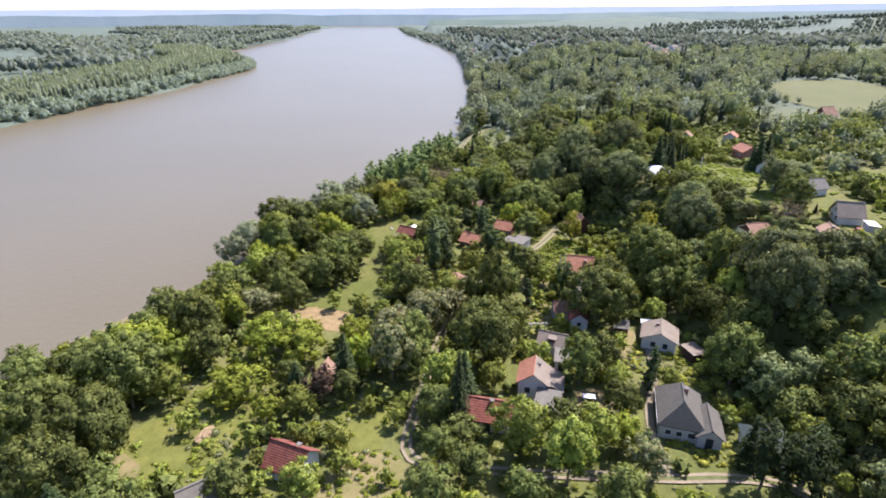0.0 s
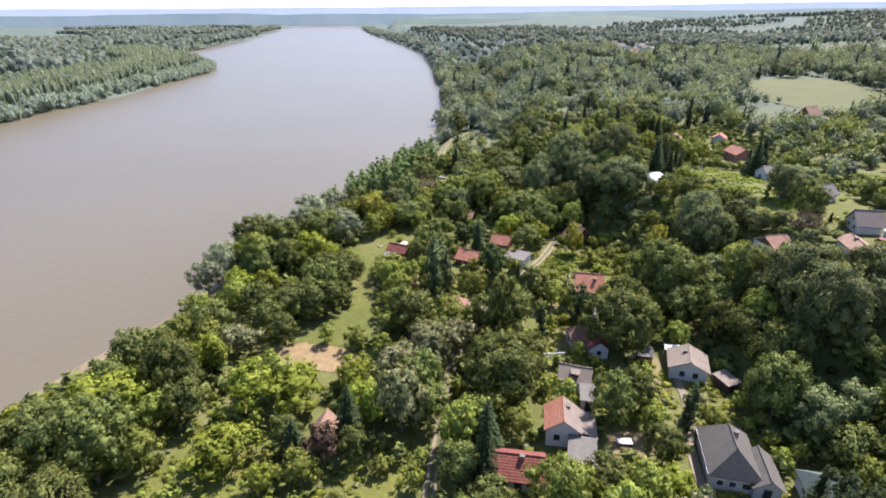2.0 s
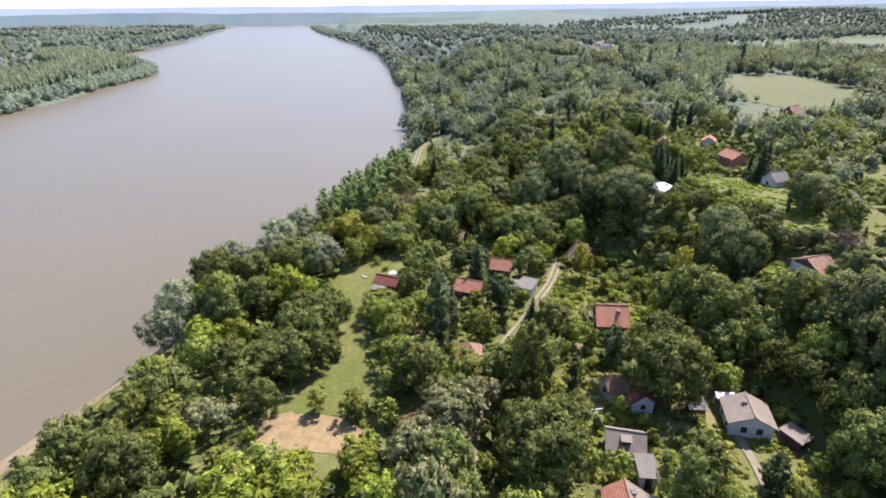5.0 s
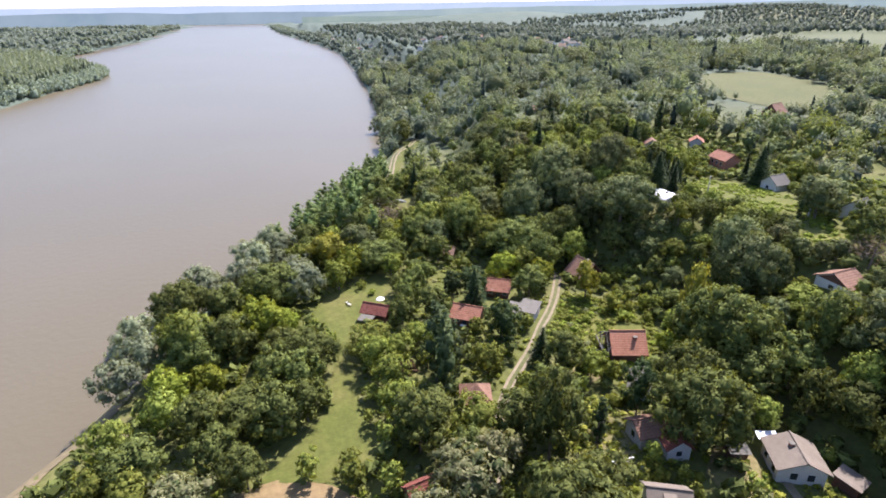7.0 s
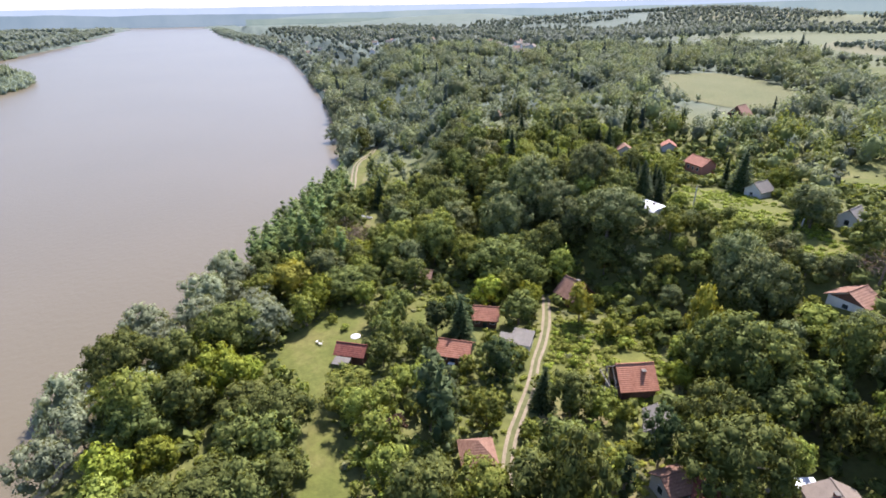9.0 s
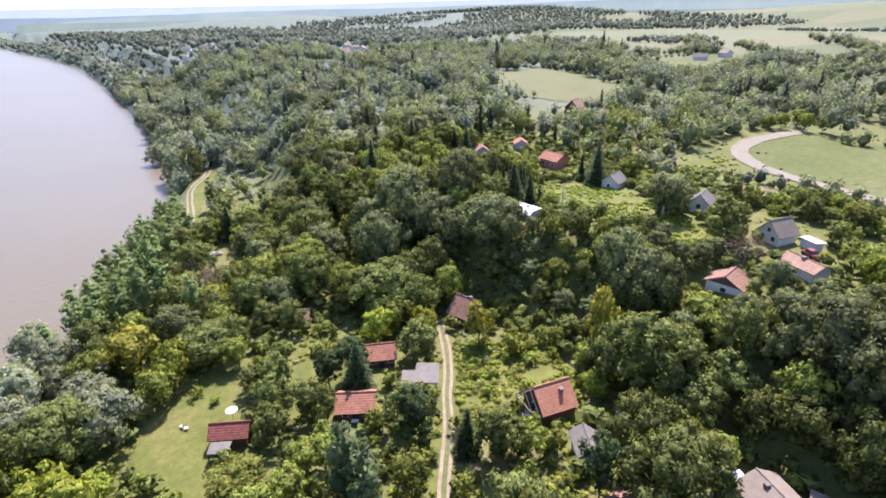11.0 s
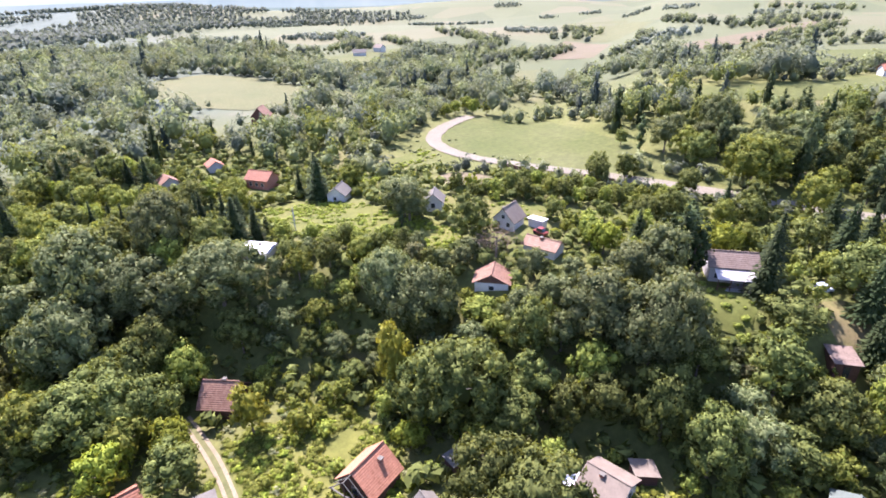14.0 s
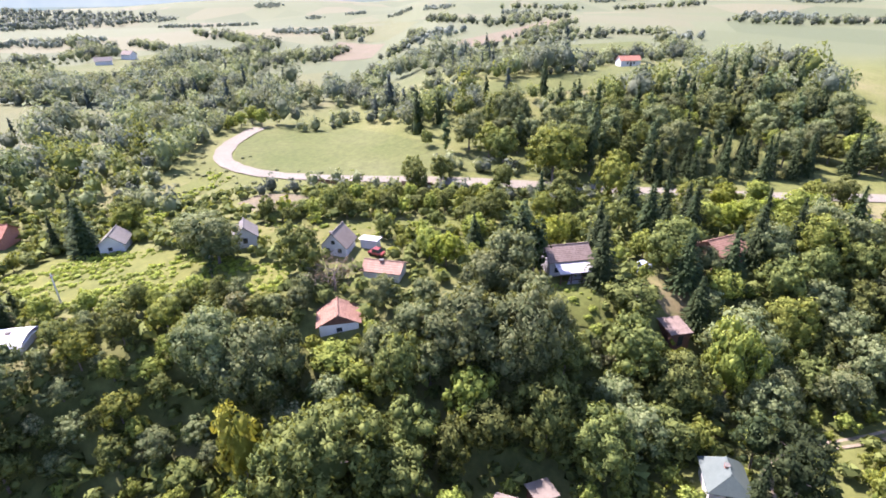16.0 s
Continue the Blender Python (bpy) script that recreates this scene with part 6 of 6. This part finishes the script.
def plant_east():
    """Tall mixed trees beyond the road."""
    rng = np.random.RandomState(17)
    for y in np.arange(-40, 92, 3.9):
        for x in np.arange(133, 190, 3.9):
            px, py = x + rng.uniform(-1.8, 1.8), y + rng.uniform(-1.8, 1.8)
            key = pick(rng.rand(), [("ash", 2.5), ("acacia", 0.7), ("oak", 4), ("spruce", 2.4 if py < 40 else 0.5), ("poplar", 1.6), ("fruit", 0.6)])
            lo, hi = SIZE[key]
            r = lo + (hi - lo) * rng.rand()
            if patch(px, py, 16, 5.0) < -0.75 or px > 165 + (py < 50) * 25 or way_gap(px, py) < r * 0.5 + 1.5:
                continue
            if any(math.hypot(px - a, py - b) < (r + c) * 0.58 for a, b, c in PLACED) or blocked(px, py, r):
                continue
            grow(key, px, py, r)


plant_east()


def undergrowth():
    """Low bushes that close the ground between the trees of the woods."""
    rng = np.random.RandomState(21)
    spots = []
    for y in np.arange(20, 236, 3.0):
        for x in np.arange(-72, 132, 3.0):
            px, py = x + rng.uniform(-1.2, 1.2), y + rng.uniform(-1.2, 1.2)
            r = rng.uniform(1.0, 2.3)
            d, f = px - float(along(BANK, py)), px - float(along(FOOT, py))
            if d < (9 if py < 145 else 3) or (py < 44 and px < 40) or (24 < d and f < -5 and py < 165 and rng.rand() < 0.6) or blocked(px, py, r * 0.9):
                continue
            spots.append((px, py, r * 1.5, r))
    far_stuff("undergrowth", spots, "ash", "tangled green undergrowth below the trees", 40, 1.5, "bushes", 0)


def far_stuff(name, spots, leaf, label, cards_n=34, leaf_size=1.1, category="woods", lobes_n=3, low=0.0, cone=False, core_k=0.8):
    """Far woods as one mesh: spots are rows of x, y, height, radius."""
    rng = np.random.RandomState(hash_of(name + leaf))
    levels = []
    for more, fine in ((0.5, 1.35), (1.0, 1.0), (1.9, 0.74)):
        temps = []
        for k in range(8):
            if cone:
                lob = [(0, 0, 0.16 + 0.2 * i, 0.3 * (1 - i / 5)) for i in range(4)]
            else:
                lob = [(0, 0, 0.46, 0.33)]
                for j in range(lobes_n):
                    up = 1 - 1.5 * (j + 0.5) / lobes_n
                    a, out = j * 2.4 + rng.uniform(-0.5, 0.5), math.sqrt(1 - up * up) * rng.uniform(0.26, 0.4)
                    lob.append((math.cos(a) * out, math.sin(a) * out, 0.5 + 0.36 * up, rng.uniform(0.12, 0.21)))
            V, L, P, D, C, base = [], [], [], [], [], 0
            share_of = np.array([s[3] ** 2 for s in lob])
            share_of = share_of / share_of.sum()
            for j, ((x, y, z, r), w) in enumerate(zip(lob, share_of)):
                if j == 0 or cone:
                    cv, cf = ICO1
                    V.append(np.array([x, y, z]) + cv * (1 + 0.2 * np.sin(cv[:, :1] * 7 + k) * np.cos(cv[:, 1:2] * 6 + x * 9)) * r * core_k * [1, 1, 1.15])
                    C.append(unit_rows(cv))
                    L.append(cf + base)
                    base += len(cv)
                d = unit(max(4, int(cards_n * more * w)), rng)
                d[:, 2] = np.where(d[:, 2] < -0.45, -d[:, 2], d[:, 2])
                P.append(np.array([x, y, z]) + d * r * [1.05, 1.05, 1.2] * rng.uniform(0.75, 1.12, len(d))[:, None])
                D.append(d)
            P, D = np.concatenate(P), np.concatenate(D)
            soft = unit_rows(0.7 * D + 0.5 * unit_rows(P - [0, 0, 0.4]) + 0.35 * unit(len(D), rng))
            temps.append((np.concatenate(V) - [0, 0, low], np.concatenate(L), cards(P, soft, 0.15 * leaf_size * fine, rng) - [0, 0, low], np.concatenate(C + [np.repeat(soft, 3, 0)])))
        levels.append(temps)
    V, N, LT, LQ, base = [], [], [], [], 0
    for i, (x, y, h, r) in enumerate(spots):
        v, tri, q, nrm = levels[0 if r < 2.6 else 1 if r < 4.4 or cards_n < 38 else 2][i % 8]
        a = i * 2.399
        rot = np.array([[math.cos(a), -math.sin(a), 0], [math.sin(a), math.cos(a), 0], [0, 0, 1]])
        allv = np.concatenate([v, q]) @ rot.T * [2 * r, 2 * r, h] + [x, y, 0]
        V.append(allv)
        N.append(nrm @ rot.T)
        LT.append(tri + base)
        LQ.append(np.arange(base + len(v), base + len(allv)))
        base += len(allv)
    Z = lay(np.array([s[0] for s in spots]), np.array([s[1] for s in spots]))
    for k, z in enumerate(Z):
        V[k][:, 2] += z
    V = np.concatenate(V)
    LT, LQ = np.concatenate(LT), np.concatenate(LQ)
    me = fast_mesh(name, V, np.concatenate([LT.ravel(), LQ]), np.concatenate([np.full(len(LT), 3), np.full(len(LQ) // 3, 3)]), np.concatenate(N), mats=[LEAF[leaf]])
    return tagged(new(name, me), label, category, kind="stuff")


def scatter(lo_x, hi_x, lo_y, hi_y, gap, test, seed, h=(8, 12)):
    rng = np.random.RandomState(seed)
    out = []
    gx, gy = np.meshgrid(np.arange(lo_x, hi_x, gap), np.arange(lo_y, hi_y, gap))
    gx = gx + rng.uniform(-gap * .45, gap * .45, gx.shape)
    gy = gy + rng.uniform(-gap * .45, gap * .45, gy.shape)
    hh = rng.uniform(h[0], h[1], gx.shape)
    ok = test(gx, gy)
    for x, y, k in zip(gx[ok], gy[ok], hh[ok]):
        if any(inside(x, y, p) for p in FIELDS) or (x < 270 and abs(y) < 300 and way_gap(x, y) < 3):
            continue
        cut = False
        for hx, hy, hr in HOUSES:
            if abs(x - hx) > 120 or hy - y > 120 or y - hy > 20:
                continue
            far = math.hypot(hx, hy - 40)
            ux, uy = hx / far, (hy - 40) / far
            before, beside = (hx - x) * ux + (hy - y) * uy, abs((hx - x) * uy - (hy - y) * ux)
            if math.hypot(x - hx, y - hy) < hr + 4:
                cut = True
            elif beside < hr + 3 and 0 < before < (far * 0.16 if hy > 400 else 9.0):
                k = min(k, 2.0 + before * 0.05)
        if not cut:
            out.append((x, y, k, k * (0.36 + 0.16 * rng.rand()) if k > 5 else k * 0.6))
    return out


def right_side(x, y):
    return x - along(BANK, y) > 2


def left_in(lo, hi):
    return lambda x, y: (along(FAR_BANK, y) - x > lo) & (along(FAR_BANK, y) - x < hi)


def share(spots, n, seed):
    """Deal spots into n lists at random."""
    k = np.random.RandomState(seed).randint(0, n, len(spots))
    return [[s for s, j in zip(spots, k) if j == i] for i in range(n)]


undergrowth()


def tufts(name, outlines, gap, leaf, label, seed):
    """Tall tufts and weeds over rough meadows."""
    rng = np.random.RandomState(seed)
    spots = []
    for poly in outlines:
        xs, ys = [v[0] for v in poly], [v[1] for v in poly]
        for y in np.arange(min(ys), max(ys), gap):
            for x in np.arange(min(xs), max(xs), gap):
                px, py, r = x + rng.uniform(-gap, gap) * 0.5, y + rng.uniform(-gap, gap) * 0.5, 0.45 + 0.95 * rng.rand() ** 1.8
                if inside(px, py, poly) and patch(px, py, 5, 1.0) > -0.5 and way_gap(px, py) > 1.0:
                    spots.append((px, py, r * 0.85, r))
    far_stuff(name, spots, leaf, label, 76, 0.85, "grass", 0, low=0.28, core_k=0.7)


tufts("meadow_weeds", [HILL_MEADOW], 1.5, "acacia", "tall green meadow weeds", 37)
tufts("meadow_weeds", [HILL_MEADOW, ORCHARD, BEND], 1.5, "walnut", "tall yellow-green meadow weeds", 31)
tufts("orchard_weeds", [ORCHARD, [(22, 118), (30, 112), (33, 122), (28, 132), (40, 140), (36, 146), (26, 134)]], 1.05, "shrub", "tall bright weeds in an overgrown orchard", 38)
tufts("yard_weeds", [YARD, [(13, 108), (31, 112), (31, 94), (24, 76), (13, 84)]], 1.25, "golden", "tall dry yellow-green weeds between the houses", 39)
tufts("plot_weeds", [PLOT, SIDE_PLOT], 1.7, "walnut", "tufts of yellowing grass in the garden plot", 40)
tufts("clearing_weeds", [CLEARING, STRIP, HOUSE_LAWN], 2.1, "shrub", "green weeds in rough grass", 32)
def bulk(spots, seed):
    """Stands of taller and lower trees, a few giants and some bushes."""
    rng = np.random.RandomState(seed)
    out = []
    for x, y, h, r in spots:
        k = 0.8 + 0.28 * float(patch(x, y, 23, 0.4)) + (0.5 if rng.rand() < 0.08 else 0.0) - (0.25 if rng.rand() < 0.25 else 0.0)
        k = min(1.6, max(0.45, k)) if h > 5 else 1.0
        out.append((x, y, min(h * k, 17.0), r * k))
    return out


def clear_bend(x, y):
    """Keeps the ground between the plateau and the road bend open."""
    return ~((x > 131) & (x < 205) & (y > 92) & (y < 170)) | ((x > 175) & (y < 108))


def garden_weeds():
    """Knee-high weeds and rank grass between the garden trees."""
    rng = np.random.RandomState(35)
    spots = []
    for y in np.arange(48, 172, 1.6):
        for x in np.arange(-45, 55, 1.6):
            px, py, r = x + rng.uniform(-0.9, 0.9), y + rng.uniform(-0.9, 0.9), rng.uniform(0.4, 1.15)
            d, f = px - float(along(BANK, py)), px - float(along(FOOT, py))
            if d < 20 or f > -3 or patch(px, py, 7, 2.2) < -0.35 or rng.rand() < 0.2:
                continue
            if way_gap(px, py) < r or any(math.hypot(px - a, py - b) < c + 0.4 for a, b, c in HOUSES) or any(inside(px, py, p) for p in (LAWN, EARTH)) or math.hypot(px - 8, py - 215) < 8:
                continue
            spots.append((px, py, r * 0.95, r * 1.15))
    for part_spots, leaf in zip(share(spots, 4, 36), ("shrub", "acacia", "walnut", "lime")):
        far_stuff("garden_weeds", part_spots, leaf, "rank yellow-green weeds between garden trees", 64, 0.9, "grass", 0, low=0.26, core_k=0.7)


garden_weeds()
mid = bulk(scatter(-20, 430, 236, 660, 6.1, lambda x, y: right_side(x, y) & (np.hypot(x, y) < 660) & ((patch(x, y, 60, 1.0) > -0.9) | (x < 150)), 3, (6, 13)), 41)
FOREST = [(165, 96), (196, 88), (228, 100), (205, 60), (206, 20), (220, -12), (262, -30), (262, -60), (145, -60), (150, 30), (147, 55), (162, 88)]
east = bulk(scatter(131, 345, -60, 238, 6.0, lambda x, y: clear_bend(x, y) & ((patch(x, y, 42, 2.0) > 0.3) | ((x > 206) & (y > 142) & (patch(x, y, 30, 1.0) > -0.9)) | np.vectorize(lambda a, b: inside(a, b, FOREST))(x, y)  | ((y > 166) & (patch(x, y, 42, 2.0) > -1.2))), 4, (7, 12)), 42)
east = [s for s in east if s[0] > 186 or s[1] > 95]
# Close spots take plain leaf tones; farther ones keep the haze-tinted copies.
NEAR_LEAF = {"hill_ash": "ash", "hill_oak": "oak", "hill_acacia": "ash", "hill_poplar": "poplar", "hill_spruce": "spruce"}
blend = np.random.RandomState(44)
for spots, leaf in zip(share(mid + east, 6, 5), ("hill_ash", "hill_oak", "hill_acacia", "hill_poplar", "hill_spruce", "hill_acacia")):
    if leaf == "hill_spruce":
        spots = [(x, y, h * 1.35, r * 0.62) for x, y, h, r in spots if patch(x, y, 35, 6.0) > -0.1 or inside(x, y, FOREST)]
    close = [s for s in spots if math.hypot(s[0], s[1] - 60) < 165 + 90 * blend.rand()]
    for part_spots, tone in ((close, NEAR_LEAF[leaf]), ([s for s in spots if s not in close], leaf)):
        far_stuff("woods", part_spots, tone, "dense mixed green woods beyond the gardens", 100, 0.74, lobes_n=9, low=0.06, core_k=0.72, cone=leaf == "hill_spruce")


def hedge(line, width, h, gap, seed):
    """A hedgerow of bushes and small trees along a line."""
    rng = np.random.RandomState(seed)
    out = []
    for (x0, y0), (x1, y1) in zip(line, line[1:]):
        n = int(math.hypot(x1 - x0, y1 - y0) / gap) + 1
        for k in range(n):
            t = (k + rng.uniform(-0.4, 0.4)) / n
            hh = h * rng.uniform(0.55, 1.3)
            out.append((x0 + (x1 - x0) * t + rng.uniform(-width, width), y0 + (y1 - y0) * t + rng.uniform(-width, width), hh, max(1.2, hh * 0.5)))
    return out


rows = []
for i, (line, width, h) in enumerate([
        ([(290, 79), (293, 53), (313, 25)], 5, 7), ([(276, 92), (256, 72), (264, 50)], 4, 6), ([(234, 99), (224, 80)], 3, 6),
        ([(336, 74), (363, 34), (388, -6), (408, -45)], 4, 6), ([(412, 18), (517, -49)], 6, 7), ([(503, 18), (570, -20), (639, -61)], 22, 9),
        ([(273, 0), (254, 32)], 3, 6), ([(254, 128), (233, 113), (217, 99)], 6, 9), ([(266, 352), (259, 305), (255, 258)], 4, 6),
        ([(262, 180), (240, 190), (215, 176), (206, 168)], 5, 7), ([(269, 300), (300, 310), (340, 330)], 5, 7), ([(370, 365), (427, 346), (490, 357)], 10, 8),
        ([(378, 274), (330, 262), (300, 240)], 6, 7), ([(206, 142), (215, 120), (200, 106)], 4, 6), ([(138, 60), (146, 88), (152, 96)], 3, 5),
        ([(131, 140), (134, 118), (129, 96), (124, 70), (117, 40)], 3.5, 4.5), ([(122, 160), (135, 172), (160, 178), (195, 176)], 4, 6),
        ([(355, 221), (412, 190), (512, 161)], 14, 8), ([(440, 230), (560, 240), (669, 336)], 16, 9), ([(420, 120), (480, 90), (560, 100)], 6, 7),
        ([(330, 130), (360, 100), (352, 90)], 6, 8), ([(300, -60), (300, -20), (276, 40)], 4, 6), ([(520, 20), (600, 60), (700, 70)], 10, 8), ([(620, 180), (720, 160), (815, 200)], 18, 9),
        ([(577, 449), (522, 384), (440, 320)], 16, 8), ([(241, 275), (247, 257), (247, 231)], 3, 6), ([(323, 264), (308, 231), (284, 213)], 7, 8), ([(291, 224), (289, 190)], 6, 8),
        ([(443, 199), (457, 175)], 3, 6), ([(513, 164), (436, 189), (410, 224), (310, 223), (245, 219)], 11, 9), ([(551, 358), (458, 277), (488, 256)], 9, 7), ([(278, 299), (299, 279)], 5, 6),
        ([(347, 345), (357, 318)], 5, 6), ([(326, 81), (307, 55), (315, 27)], 3, 5), ([(267, 84), (260, 59)], 3, 5), ([(277, 1), (284, -18), (286, -40)], 4, 8), ([(291, -42), (325, -63)], 4, 7),
        ([(237, 45), (249, 12)], 3, 5), ([(273, -54), (258, -74), (286, -110)], 7, 7), ([(533, -203), (483, -226), (484, -318)], 9, 8), ([(403, 30), (431, -23), (413, -90)], 5, 6),
        ([(889, -52), (817, -145)], 18, 9), ([(783, -190), (797, -315)], 18, 9)]):
    rows += hedge(line, width, h, 2.6 if h < 8 else 3.2, 60 + i)
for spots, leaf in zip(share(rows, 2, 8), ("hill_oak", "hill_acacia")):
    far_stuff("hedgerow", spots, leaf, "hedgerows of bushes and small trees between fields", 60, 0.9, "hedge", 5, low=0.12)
tufts("field_scrub", [BEND, [(118, 176), (205, 166), (160, 148), (140, 100), (133, 90), (131, 150)]], 4.2, "hill_acacia", "low scrub on the open slope by the road", 33)
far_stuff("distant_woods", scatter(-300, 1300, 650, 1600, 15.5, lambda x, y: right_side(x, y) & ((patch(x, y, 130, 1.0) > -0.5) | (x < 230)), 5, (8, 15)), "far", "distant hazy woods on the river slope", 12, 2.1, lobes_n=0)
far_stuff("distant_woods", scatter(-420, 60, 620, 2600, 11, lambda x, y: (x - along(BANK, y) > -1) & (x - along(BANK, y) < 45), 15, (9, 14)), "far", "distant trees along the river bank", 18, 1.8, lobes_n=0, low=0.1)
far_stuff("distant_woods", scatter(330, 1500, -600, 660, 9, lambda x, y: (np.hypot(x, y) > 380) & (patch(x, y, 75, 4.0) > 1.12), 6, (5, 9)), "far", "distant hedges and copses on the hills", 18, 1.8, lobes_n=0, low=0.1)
near_bank = scatter(-40, 60, 206, 660, 4.2, lambda x, y: (x - along(BANK, y) > -1.5) & (x - along(BANK, y) < 9) & ((y < 500) | (y > 556)), 16, (5, 11))
near_bank = [s for s in near_bank if not any(inside(s[0], s[1], p) for p in (BANK_GRASS,))]
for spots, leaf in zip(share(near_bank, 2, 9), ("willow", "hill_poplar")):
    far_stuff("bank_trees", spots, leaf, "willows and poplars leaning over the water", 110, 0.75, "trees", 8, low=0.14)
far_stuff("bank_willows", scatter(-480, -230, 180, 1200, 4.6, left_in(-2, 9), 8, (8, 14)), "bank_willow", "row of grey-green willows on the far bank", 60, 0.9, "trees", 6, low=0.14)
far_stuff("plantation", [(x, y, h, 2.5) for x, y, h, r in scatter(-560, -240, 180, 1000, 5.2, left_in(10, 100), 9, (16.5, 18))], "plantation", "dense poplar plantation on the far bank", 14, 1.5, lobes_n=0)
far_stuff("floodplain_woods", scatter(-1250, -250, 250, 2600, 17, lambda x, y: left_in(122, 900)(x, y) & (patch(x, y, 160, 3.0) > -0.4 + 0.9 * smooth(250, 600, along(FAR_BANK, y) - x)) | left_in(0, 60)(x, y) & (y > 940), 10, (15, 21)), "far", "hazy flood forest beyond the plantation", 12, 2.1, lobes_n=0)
